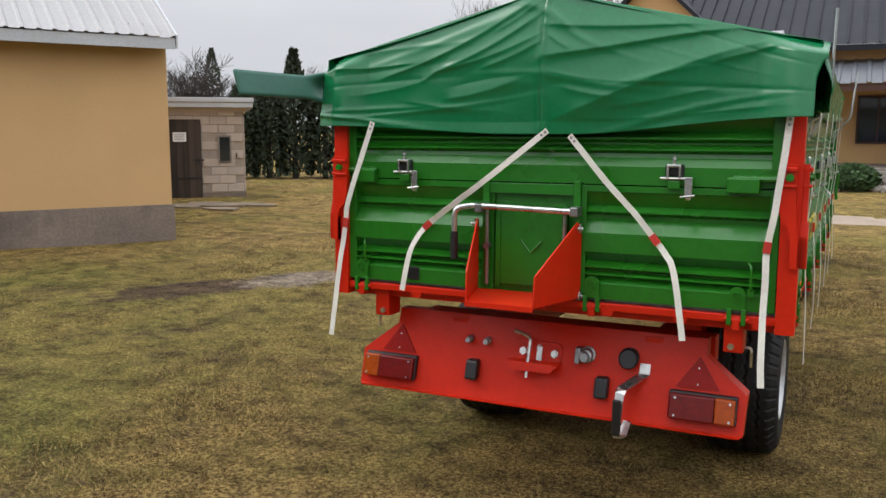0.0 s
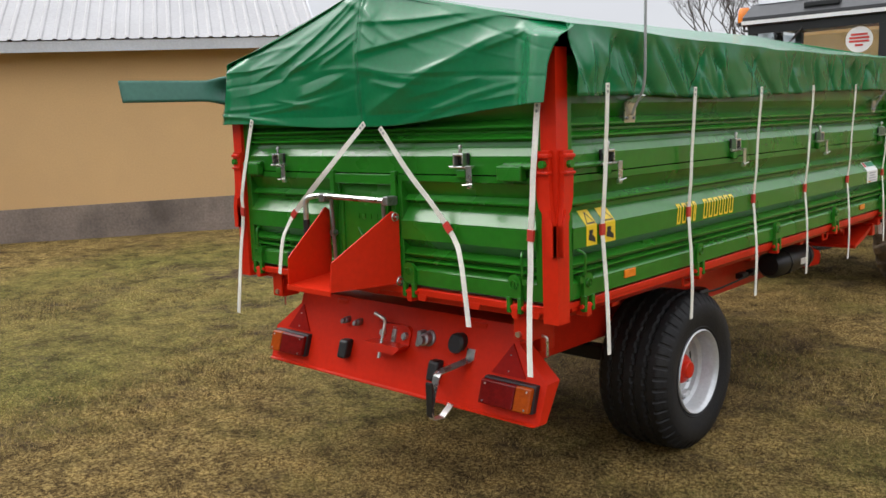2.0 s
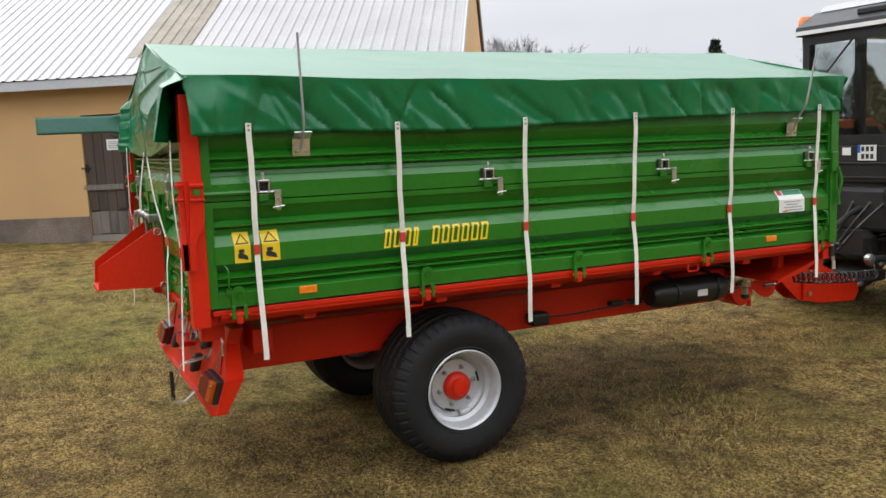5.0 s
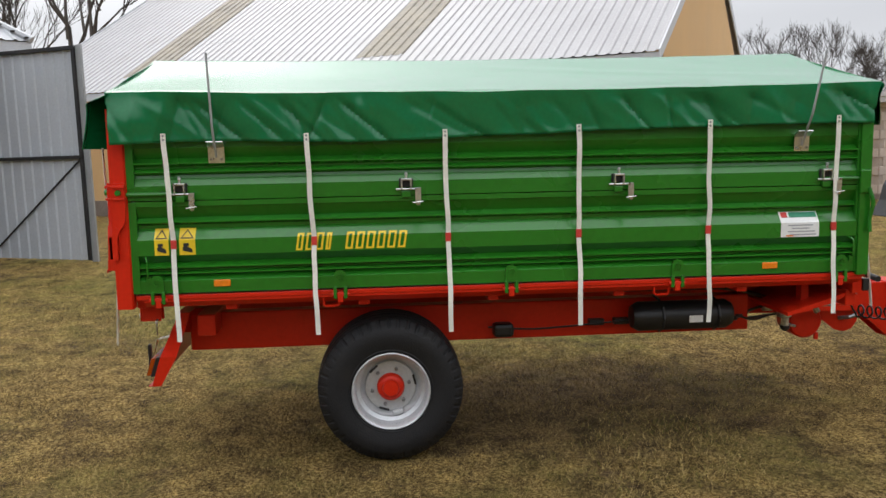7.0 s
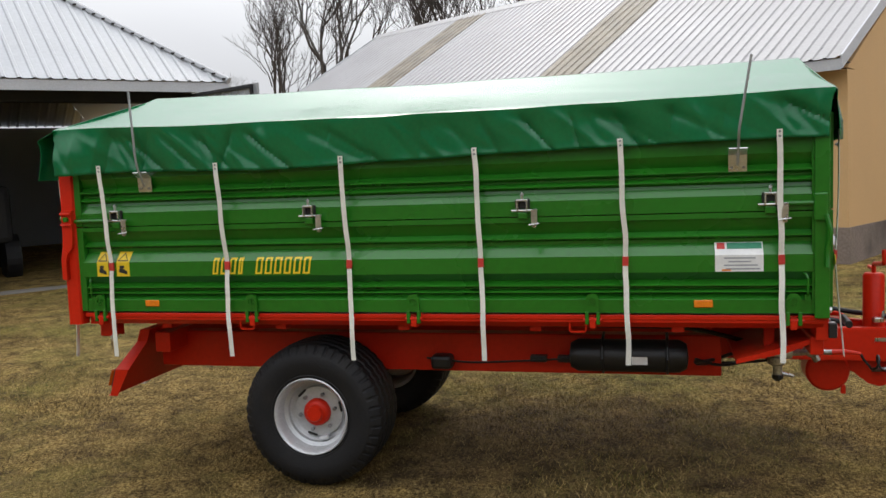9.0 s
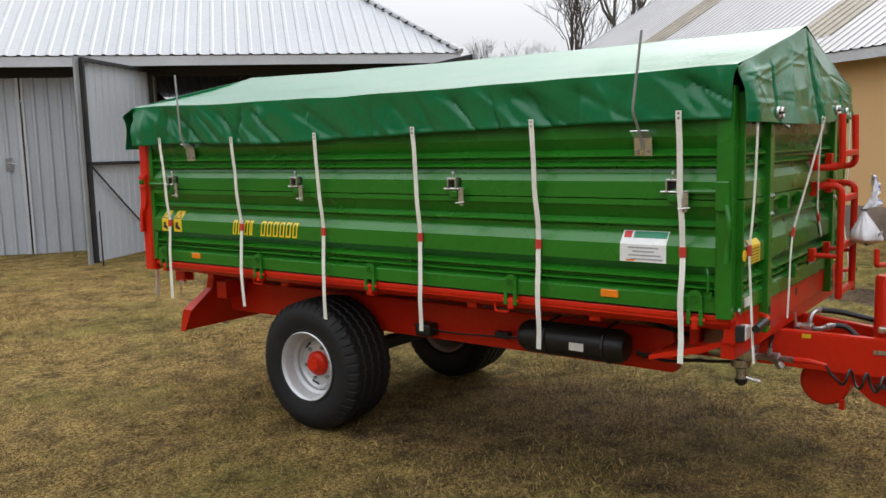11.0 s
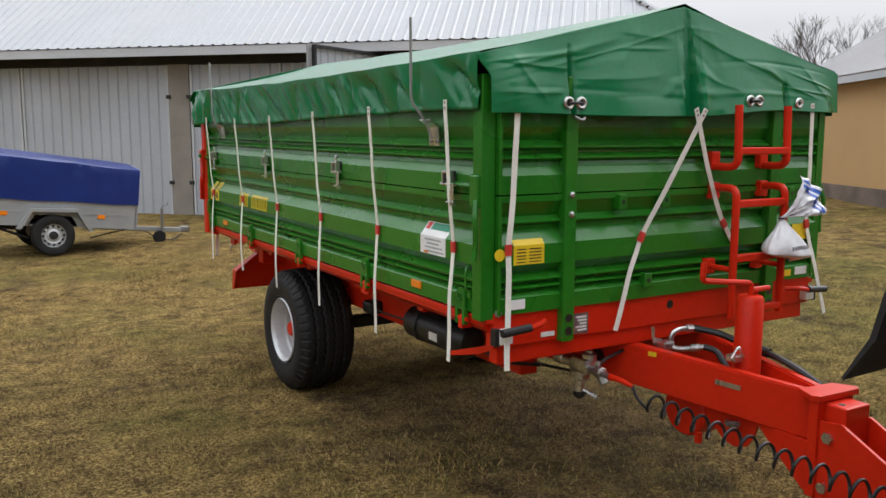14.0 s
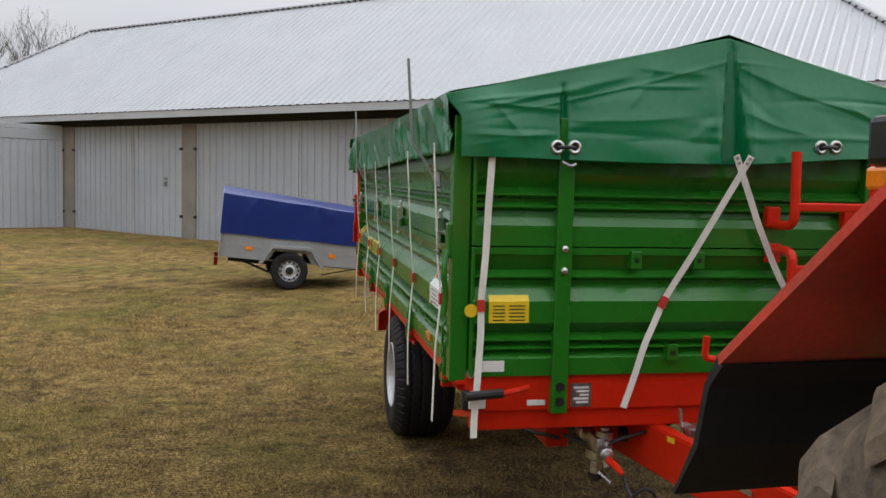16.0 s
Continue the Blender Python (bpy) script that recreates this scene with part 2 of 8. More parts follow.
def ground_mat():
    m = bpy.data.materials.new("winter_lawn")
    m.use_nodes = True
    n, l = m.node_tree.nodes, m.node_tree.links
    b = n["Principled BSDF"]
    co = n.new("ShaderNodeTexCoord")

    def tex(s, d, rough=0.55):
        t = n.new("ShaderNodeTexNoise")
        t.inputs["Scale"].default_value, t.inputs["Detail"].default_value, t.inputs["Roughness"].default_value = s, d, rough
        l.new(co.outputs["Object"], t.inputs["Vector"])
        return t.outputs["Fac"]

    def ramp(fac, stops):
        r = n.new("ShaderNodeValToRGB")
        while len(r.color_ramp.elements) < len(stops):
            r.color_ramp.elements.new(0.5)
        for e, (p, c) in zip(r.color_ramp.elements, stops):
            e.position, e.color = p, (*c, 1)
        l.new(fac, r.inputs["Fac"])
        return r.outputs[0]

    def mix(f, a, c):
        x = n.new("ShaderNodeMix")
        x.data_type = "RGBA"
        l.new(f, x.inputs["Factor"])
        l.new(a, x.inputs["A"])
        l.new(c, x.inputs["B"])
        return x.outputs["Result"]

    def spot(x, y, rx, ry, turn, ragged=0.9):
        """1 inside a ragged patch of the yard, 0 outside."""
        mp = n.new("ShaderNodeMapping")
        mp.vector_type = "TEXTURE"
        mp.inputs["Location"].default_value = (x, y, 0)
        mp.inputs["Rotation"].default_value = (0, 0, radians(turn))
        mp.inputs["Scale"].default_value = (rx, ry, 100)
        l.new(co.outputs["Object"], mp.inputs["Vector"])
        ln = n.new("ShaderNodeVectorMath")
        ln.operation = "LENGTH"
        l.new(mp.outputs[0], ln.inputs[0])
        ma = n.new("ShaderNodeMath")
        ma.operation = "MULTIPLY_ADD"
        l.new(tex(5, 6, 0.7), ma.inputs[0])
        ma.inputs[1].default_value = -2 * ragged
        l.new(ln.outputs["Value"], ma.inputs[2])
        return ramp(ma.outputs[0], [(0.0, (1, 1, 1)), (0.35, (0, 0, 0))])

    straw = ramp(tex(44, 9, 0.86), [(0.40, (0.040, 0.022, 0.006)), (0.485, (0.205, 0.130, 0.038)), (0.57, (0.60, 0.425, 0.160))])
    green = ramp(tex(42, 9, 0.86), [(0.40, (0.024, 0.025, 0.006)), (0.49, (0.130, 0.124, 0.024)), (0.58, (0.33, 0.30, 0.085))])
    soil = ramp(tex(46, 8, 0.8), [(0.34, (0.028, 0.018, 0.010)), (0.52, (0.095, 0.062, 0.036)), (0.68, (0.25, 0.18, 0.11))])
    pale = ramp(tex(18, 9, 0.75), [(0.34, (0.09, 0.07, 0.05)), (0.52, (0.26, 0.205, 0.155)), (0.66, (0.46, 0.39, 0.32))])
    patch = ramp(tex(0.55, 6, 0.65), [(0.47, (0, 0, 0)), (0.66, (0.8, 0.8, 0.8))])
    lawn = mix(patch, straw, green)
    # mossier before the barn
    lawn = mix(ramp(spot(-6.0, 4.5, 3.6, 6.0, 0, 0.5), [(0.0, (0, 0, 0)), (1.0, (0.55, 0.55, 0.55))]), lawn, green)
    bare = ramp(tex(1.3, 9, 0.78), [(0.53, (0, 0, 0)), (0.66, (0.9, 0.9, 0.9))])
    lawn = mix(bare, lawn, soil)
    for x, y, rx, ry, turn, kind in ((-5.95, 6.9, 0.95, 0.35, 68, soil), (-5.45, 7.85, 0.60, 0.34, 64, pale)):
        lawn = mix(spot(x, y, rx, ry, turn), lawn, kind)
    # brown soil round the drawbar, the trailer's shade mixed into its colour
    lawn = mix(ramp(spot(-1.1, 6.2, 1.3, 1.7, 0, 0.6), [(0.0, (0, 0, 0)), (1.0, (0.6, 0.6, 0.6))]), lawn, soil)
    # thicker and thinner turf
    turf = n.new("ShaderNodeMix")
    turf.data_type, turf.blend_type = "RGBA", "MULTIPLY"
    turf.inputs["Factor"].default_value = 1.0
    l.new(lawn, turf.inputs["A"])
    l.new(ramp(tex(4.2, 5, 0.75), [(0.36, (0.46, 0.44, 0.42)), (0.5, (1.0, 1.0, 1.0)), (0.62, (1.38, 1.36, 1.30))]), turf.inputs["B"])
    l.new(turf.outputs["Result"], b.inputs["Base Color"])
    b.inputs["Roughness"].default_value = 0.95
    b.inputs["Specular IOR Level"].default_value = 0.15
    bp = n.new("ShaderNodeBump")
    bp.inputs["Strength"].default_value, bp.inputs["Distance"].default_value = 1.0, 0.05
    l.new(tex(44, 9, 0.86), bp.inputs["Height"])
    l.new(bp.outputs[0], b.inputs["Normal"])
    return m


def blade_mat(name, stops):
    m = bpy.data.materials.new(name)
    m.use_nodes = True
    n, l = m.node_tree.nodes, m.node_tree.links
    b = n["Principled BSDF"]
    g = n.new("ShaderNodeNewGeometry")
    r = n.new("ShaderNodeValToRGB")
    while len(r.color_ramp.elements) < len(stops):
        r.color_ramp.elements.new(0.5)
    for e, (p, c) in zip(r.color_ramp.elements, stops):
        e.position, e.color = p, (*c, 1)
    # greener where the lawn is greener
    co = n.new("ShaderNodeTexCoord")
    t = n.new("ShaderNodeTexNoise")
    t.inputs["Scale"].default_value, t.inputs["Detail"].default_value, t.inputs["Roughness"].default_value = 0.55, 6, 0.65
    l.new(co.outputs["Object"], t.inputs["Vector"])
    mr = n.new("ShaderNodeMapRange")
    mr.inputs["From Min"].default_value, mr.inputs["From Max"].default_value = 0.45, 0.68
    mr.inputs["To Min"].default_value, mr.inputs["To Max"].default_value = -0.16, 0.30
    l.new(t.outputs["Fac"], mr.inputs["Value"])
    ad = n.new("ShaderNodeMath")
    ad.operation, ad.use_clamp = "MULTIPLY_ADD", True
    l.new(g.outputs["Random Per Island"], ad.inputs[0])
    ad.inputs[1].default_value = 0.85
    l.new(mr.outputs[0], ad.inputs[2])
    l.new(ad.outputs[0], r.inputs["Fac"])
    l.new(r.outputs[0], b.inputs["Base Color"])
    b.inputs["Roughness"].default_value = 0.8
    b.inputs["Specular IOR Level"].default_value = 0.2
    return m


LAWN = ground_mat()
BLADES = blade_mat("dry_grass_blades", [(0.0, (0.034, 0.020, 0.006)), (0.30, (0.19, 0.124, 0.038)), (0.62, (0.58, 0.42, 0.165)), (0.76, (0.16, 0.145, 0.030)), (1.0, (0.075, 0.090, 0.016))])

# ---- mesh helpers ----


def part(name, bm, material, parent=None, label="", smooth=False):
    me = bpy.data.meshes.new(name)
    bm.normal_update()
    bm.to_mesh(me)
    bm.free()
    if smooth:
        me.shade_smooth()
        me.set_sharp_from_angle(angle=radians(38))
    me.materials.append(material)
    ob = new(name, me)
    ob.parent = parent
    if label:
        tagged(ob, label)
    return ob


def thing(name, label, category, group="", kind="", m=None):
    ob = new(name)
    ob.empty_display_size = 0.2
    if m is not None:
        ob.matrix_basis = m
    return tagged(ob, label, category, group, kind)


def shared(name, me, parent, m=None):
    ob = new(name, me)
    ob.parent = parent
    if m is not None:
        ob.matrix_basis = m
    return ob


def box(bm, x0, x1, y0, y1, z0, z1, bev=0.0, m=None):
    vs = bmesh.ops.create_cube(bm, size=1.0)["verts"]
    for v in vs:
        v.co = Vector((x0 + (v.co.x + 0.5) * (x1 - x0), y0 + (v.co.y + 0.5) * (y1 - y0), z0 + (v.co.z + 0.5) * (z1 - z0)))
    es = list({e for v in vs for e in v.link_edges})
    if bev:
        r = bmesh.ops.bevel(bm, geom=es, offset=bev, segments=2, affect="EDGES", profile=0.5)
        vs = list({v for f in r["faces"] for v in f.verts} | {v for v in vs if v.is_valid})
    if m is not None:
        bmesh.ops.transform(bm, matrix=m, verts=vs)
    return bm


def prism(bm, pts, axis, a, b, m=None):
    """A polygon drawn across an axis and pushed from a to b along it."""
    def place(p, q):
        return {"x": (q, p[0], p[1]), "y": (p[0], q, p[1]), "z": (p[0], p[1], q)}[axis]
    va = [bm.verts.new(place(p, a)) for p in pts]
    vb = [bm.verts.new(place(p, b)) for p in pts]
    fs = [bm.faces.new(va), bm.faces.new(vb[::-1])]
    k = len(pts)
    for i in range(k):
        fs.append(bm.faces.new((va[(i + 1) % k], va[i], vb[i], vb[(i + 1) % k])))
    bmesh.ops.recalc_face_normals(bm, faces=fs)
    if m is not None:
        bmesh.ops.transform(bm, matrix=m, verts=va + vb)
    return bm


def tube(bm, pts, r, seg=10, cap=True):
    """A round bar along points."""
    pts = [Vector(p) for p in pts]
    rings, ref = [], None
    for i, p in enumerate(pts):
        d = (pts[min(i + 1, len(pts) - 1)] - pts[max(i - 1, 0)]).normalized()
        if ref is None:
            ref = Vector((0, 0, 1)) if abs(d.z) < 0.9 else Vector((1, 0, 0))
        u = d.cross(ref).normalized()
        v = u.cross(d).normalized()
        ref = v
        rr = r[i] if isinstance(r, (list, tuple)) else r
        rings.append([bm.verts.new(p + u * rr * math.cos(2 * math.pi * k / seg) + v * rr * math.sin(2 * math.pi * k / seg)) for k in range(seg)])
    for a, b in zip(rings, rings[1:]):
        for k in range(seg):
            bm.faces.new((a[k], a[(k + 1) % seg], b[(k + 1) % seg], b[k]))
    if cap:
        bm.faces.new(rings[0][::-1])
        bm.faces.new(rings[-1])
    return bm


def bent(pts, r=0.05, n=5):
    """Points of a path with its corners rounded."""
    pts = [Vector(p) for p in pts]
    out = [pts[0]]
    for a, b, c in zip(pts, pts[1:], pts[2:]):
        k = min(r, (a - b).length * 0.45, (c - b).length * 0.45)
        p, q = b + (a - b).normalized() * k, b + (c - b).normalized() * k
        for i in range(n + 1):
            s = i / n
            out.append(p * (1 - s) ** 2 + b * 2 * s * (1 - s) + q * s * s)
    return out + [pts[-1]]


def lathe(bm, prof, axis="x", seg=48, centre=(0, 0, 0), closed=False):
    """A profile of (radius, place along the axis) turned round the axis."""
    rings = []
    for r, h in prof:
        ring = []
        for k in range(seg):
            c, s = r * math.cos(2 * math.pi * k / seg), r * math.sin(2 * math.pi * k / seg)
            p = {"x": (h, c, s), "y": (s, h, c), "z": (c, s, h)}[axis]
            ring.append(bm.verts.new(Vector(p) + Vector(centre)))
        rings.append(ring)
    fs = []
    pairs = list(zip(rings, rings[1:])) + ([(rings[-1], rings[0])] if closed else [])
    for a, b in pairs:
        for k in range(seg):
            fs.append(bm.faces.new((a[k], a[(k + 1) % seg], b[(k + 1) % seg], b[k])))
    if not closed:
        for ring, r in ((rings[0], prof[0][0]), (rings[-1], prof[-1][0])):
            if r > 1e-4:
                fs.append(bm.faces.new(ring))
    bmesh.ops.recalc_face_normals(bm, faces=fs)
    return bm


def ribbon(bm, pts, w, across, thick=0.003):
    """A flat strap along points; across is the way of its width."""
    pts, across = [Vector(p) for p in pts], Vector(across).normalized()
    rows = []
    for i, p in enumerate(pts):
        d = (pts[min(i + 1, len(pts) - 1)] - pts[max(i - 1, 0)]).normalized()
        s = (across - d * across.dot(d)).normalized()
        n = d.cross(s).normalized() * thick / 2
        s = s * w / 2
        rows.append([bm.verts.new(q) for q in (p - s - n, p + s - n, p + s + n, p - s + n)])
    for a, b in zip(rows, rows[1:]):
        for k in range(4):
            bm.faces.new((a[k], a[(k + 1) % 4], b[(k + 1) % 4], b[k]))
    bm.faces.new(rows[0][::-1])
    bm.faces.new(rows[-1])
    return bm


def sheet(bm, nu, nv, f):
    """A grid of faces, f(u, v) for u, v from 0 to 1."""
    g = [[bm.verts.new(f(i / nu, j / nv)) for j in range(nv + 1)] for i in range(nu + 1)]
    for i in range(nu):
        for j in range(nv):
            bm.faces.new((g[i][j], g[i + 1][j], g[i + 1][j + 1], g[i][j + 1]))
    return g


def B():
    return bmesh.new()


def smooth01(t):
    t = max(0.0, min(1.0, t))
    return t * t * (3 - 2 * t)


def lift(x, y):
    """The height of the lawn, which rises gently away from the middle of the yard."""
    e = max(0.0, math.hypot(x - 1.5, y - 6.0) - 3.5)
    return min(0.026 * e, 0.45) * smooth01(e / 3)

# ---- the lawn ----


def build_ground():
    def axis(c, near):
        out, step, p = [0.0], 0.35, 0.0
        while p < 900:
            p += step
            out.append(p)
            if p > near:
                step *= 1.35
        return [c - q for q in out[:0:-1]] + [c + q for q in out]
    xs, ys = axis(-2.0, 22), axis(2.0, 26)
    bm = B()
    g = []
    for x in xs:
        row = []
        for y in ys:
            d = math.hypot(x + 2, y - 2)
            ruts = 0.018 * noise.noise((x * 0.7, y * 0.7, 0)) + 0.010 * noise.noise((x * 2.1, y * 2.1, 3)) if d < 40 else 0
            swell = 0.6 * noise.noise((x * 0.01, y * 0.01, 7)) * smooth01((d - 60) / 200)
            row.append(bm.verts.new((x, y, lift(x, y) + ruts + swell)))
        g.append(row)
    for i in range(len(xs) - 1):
        for j in range(len(ys) - 1):
            bm.faces.new((g[i][j], g[i + 1][j], g[i + 1][j + 1], g[i][j + 1]))
    ob = part("ground", bm, LAWN, smooth=True)
    tagged(ob, "patchy brown and green winter lawn of the farmyard", "lawn", kind="structure")


build_ground()


def build_grass():
    """Short mown blades over the part of the lawn that lies near."""
    rng = np.random.default_rng(5)
    n = 1100000
    x = rng.uniform(-7.5, 8.0, n)
    y = rng.uniform(-2.5, 14.0, n)
    d = np.hypot(x - 1.3, y - 5.4)
    keep = rng.uniform(0, 1, n) < np.clip(1.25 - d / 10.0, 0.08, 1)
    for px, py, rr in ((-5.45, 7.85, 0.45), (-5.9, 7.0, 0.4), (-0.28, 7.1, 0.16)):
        keep &= np.hypot(x - px, y - py) > rr * rng.uniform(0.4, 1.3, len(x))
    # tufts and thin places
    clump = np.sin(x * 5.1 + 2 * np.sin(y * 3.3)) * np.sin(y * 4.7 + 2 * np.sin(x * 2.9)) + 0.6 * np.sin(x * 17 + 3 * np.sin(y * 13)) * np.sin(y * 19)
    keep &= rng.uniform(-1.3, 1.3, len(x)) < clump + 0.5
    x, y = x[keep], y[keep]
    n = len(x)
    dd = np.hypot(x - 1.5, y - 6.0)
    e = np.maximum(0, dd - 3.5)

    def ease(t):
        t = np.clip(t, 0, 1)
        return t * t * (3 - 2 * t)
    z = np.minimum(0.026 * e, 0.45) * ease(e / 3) - 0.012
    a = rng.uniform(0, 2 * np.pi, n)
    lean = rng.uniform(0, 2 * np.pi, n)
    h = rng.uniform(0.009, 0.032, n)
    w = rng.uniform(0.0013, 0.0036, n)
    off = rng.uniform(0.4, 2.2, n) * h
    v = np.zeros((n, 3, 3))
    v[:, 0] = np.stack([x - w * np.cos(a), y - w * np.sin(a), z], 1)
    v[:, 1] = np.stack([x + w * np.cos(a), y + w * np.sin(a), z], 1)
    v[:, 2] = np.stack([x + off * np.cos(lean), y + off * np.sin(lean), z + h + 0.012], 1)
    me = bpy.data.meshes.new("grass")
    me.vertices.add(n * 3)
    me.vertices.foreach_set("co", v.reshape(-1))
    me.loops.add(n * 3)
    me.loops.foreach_set("vertex_index", np.arange(n * 3, dtype=np.int32))
    me.polygons.add(n)
    me.polygons.foreach_set("loop_start", np.arange(0, n * 3, 3, dtype=np.int32))
    me.update(calc_edges=True)
    me.materials.append(BLADES)
    tagged(new("grass", me), "short mown straw-coloured and green grass blades on the lawn", "grass", kind="stuff")


build_grass()


def build_backdrop():
    """Unseen backdrop, added on the side away from the buildings to block low sky."""
    rng = random.Random(4)
    bm = B()
    prev = None
    for i in range(121):
        a = radians(-62 + 112 * i / 120)
        R = 34 + 3 * noise.noise((i * 0.13, 0, 0))
        x, y = 2 + R * math.cos(a), 4 + R * math.sin(a)
        h = 8.5 + 2.2 * noise.noise((i * 0.21, 3, 0)) + 0.9 * rng.uniform(-1, 1)
        row = [bm.verts.new((x, y, -1)), bm.verts.new((x, y, h))]
        if prev:
            bm.faces.new((prev[0], row[0], row[1], prev[1]))
        prev = row
    tagged(part("backdrop", bm, mat("backdrop_brown", (0.055, 0.048, 0.040), 0.95, vary=0.4, scale=0.6, fine=4)), "plain grey-brown unseen backdrop added to block the low sky", "woods", kind="structure")


build_backdrop()

# ---- roofs and sheet walls ----


def ribbed(bm, x0, x1, y0, z0, y1, z1, pitch=0.19, rise=0.028, clip=None):
    """Ribbed sheet from the line (y0, z0) up to (y1, z1), its ribs along the slope; clip(x) gives how far up the slope it goes at x."""
    n = max(1, round((x1 - x0) / pitch))
    step = (x1 - x0) / n
    L = math.hypot(y1 - y0, z1 - z0)
    nx, nz = -(z1 - z0) / L, (y1 - y0) / L
    xs = []
    for i in range(n):
        a = x0 + i * step
        xs += [(a, 0), (a + step * 0.62, 0), (a + step * 0.72, rise), (a + step * 0.9, rise)]
    xs.append((x1, 0))
    lo, hi = [], []
    for x, r in xs:
        k0, k1 = clip(x) if clip else (0.0, 1.0)
        for row, k in ((lo, k0), (hi, k1)):
            row.append(bm.verts.new((x, y0 + (y1 - y0) * k + nx * r, z0 + (z1 - z0) * k + nz * r)))
    for i in range(len(xs) - 1):
        if (hi[i].co - lo[i].co).length < 1e-4 and (hi[i + 1].co - lo[i + 1].co).length < 1e-4:
            continue
        bm.faces.new((lo[i], lo[i + 1], hi[i + 1], hi[i]))
    return bm


def planks(parent, me_count, x0, x1, y, z0, z1, material, thick=0.03):
    """Upright planks side by side, each its own piece."""
    step = (x1 - x0) / me_count
    for i in range(me_count):
        bm = B()
        cut = random.uniform(-0.02, 0.02)
        box(bm, x0 + i * step + 0.004, x0 + (i + 1) * step - 0.004, y - thick - random.uniform(0, 0.004), y, z0 + abs(cut), z1 + cut * 0.4)
        part("plank", bm, material, parent)


# ---- the ochre barn ----
BARN_M = pose(-8.618, 9.320, 0, 0, 0, 58.7)


def build_barn():
    L, W, EZ, RZ, RY = 14.45, 9.1, 2.86, 5.83, 4.55
    barn = thing("barn", "long ochre plastered barn with white ribbed tin roof", "barn", m=BARN_M)
    barn_wall(barn, L, W, EZ, RZ, RY)


def barn_wall(barn, L, W, EZ, RZ, RY):
    dx0, dx1, dz0, dz1 = -6.45, -5.28, 0.36, 2.40
    t = 0.3
    bm = B()
    for a, b, lo, hi in ((-L, dx0, 0.0, EZ), (dx1, 0.0, 0.0, EZ), (dx0, dx1, dz1, EZ)):
        box(bm, a, b, 0, t, lo, hi)
    part("front_wall", bm, PLASTER, barn)
    bm = B()
    box(bm, -L, 0, W - t, W, 0, 2.84)
    part("back_wall", bm, PLASTER, barn)
    for a, b in ((-t, 0.0), (-L, -L + t)):
        bm = B()
        prism(bm, [(t, 0), (W - t, 0), (W - t, 2.84), (RY, RZ - 0.12), (0, EZ + 0.02), (t, EZ)], "x", a, b)
        part("gable_wall", bm, PLASTER, barn)
    for a in ((-L - 0.02, dx0, -0.03, 0.0), (dx1, 0.03, -0.03, 0.0), (0.0, 0.03, 0.0, W)):
        part("plinth", box(B(), *a, -0.3, 0.70), PLINTH, barn, "grey weathered cement plinth")
    # the roof, in sheets
    y0, z0 = -0.36, EZ + 0.13
    clear = ((-5.60, -4.60), (-11.45, -10.45))
    slope = RY - y0
    xs = sorted({-L - 0.35, 0.06, *(v for c in clear for v in c)})
    for a, b in zip(xs, xs[1:]):
        bm = B()
        if (a, b) in clear:
            k = 0.55 / slope
            ribbed(bm, a, b, y0, z0, RY, RZ, rise=0.018, clip=lambda x: (0.0, k))
            part("roof_sheet", bm, ROOF_BARN, barn)
            bm = B()
            ribbed(bm, a, b, y0, z0 + 0.006, RY, RZ + 0.006, rise=0.018, clip=lambda x: (k, 1.0))
            part("skylight_sheet", bm, ROOF_CLEAR, barn, "weathered brownish translucent roof strip")
        else:
            ribbed(bm, a, b, y0, z0, RY, RZ, rise=0.018)
            part("roof_sheet", bm, ROOF_BARN, barn)
    bm = B()
    ribbed(bm, -L - 0.35, 0.06, W - y0, 2.99, RY, RZ)
    part("roof_sheet", bm, ROOF_BARN, barn)
    bm = B()
    prism(bm, [(RY - 0.2, RZ - 0.1), (RY, RZ + 0.045), (RY + 0.2, RZ - 0.1), (RY, RZ + 0.03)], "x", -L - 0.37, 0.08)
    part("ridge_cap", bm, ROOF_BARN, barn)
    # eave board, soffit and verge boards
    bm = B()
    box(bm, -L - 0.35, 0.04, y0 + 0.02, y0 + 0.05, z0 - 0.16, z0 - 0.012)
    part("eave_board", bm, TRIM_TIN, barn, "pale grey eave board")
    bm = B()
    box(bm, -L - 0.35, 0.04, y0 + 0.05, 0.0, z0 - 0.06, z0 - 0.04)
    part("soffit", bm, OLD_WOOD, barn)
    for x in (0.045, -L - 0.37):
        bm = B()
        prism(bm, [(y0, z0 - 0.15), (y0, z0 + 0.03), (RY, RZ + 0.04), (W - y0, 3.02), (W - y0, 2.84), (RY, RZ - 0.14)], "x", x, x + 0.025)
        part("verge_board", bm, TRIM_TIN, barn)
    # bolts of the roof sheets
    bm = B()
    for i in range(77):
        for k in (0.06, 0.36, 0.66, 0.96):
            x = -L - 0.3 + i * 0.19
            y, z = y0 + slope * k, z0 + (RZ - z0) * k
            if not any(a < x < b for a, b in clear):
                box(bm, x - 0.008, x + 0.008, y - 0.008, y + 0.008, z, z + 0.012)
    tagged(part("roof_bolts", bm, STEEL, barn), kind="stuff")
    # the plank door
    door = part("door", prism(B(), [(dx0 + 0.02, 0.06), (dx1 - 0.02, 0.06), (dx1 - 0.02, 0.09), (dx0 + 0.02, 0.09)], "z", dz0 + 0.05, dz1 - 0.02), DARK, barn, "dark weathered plank door, closed, with iron strap hinges")
    planks(door, 7, dx0 + 0.02, dx1 - 0.02, 0.06, dz0 + 0.42, dz1 - 0.02, OLD_WOOD)
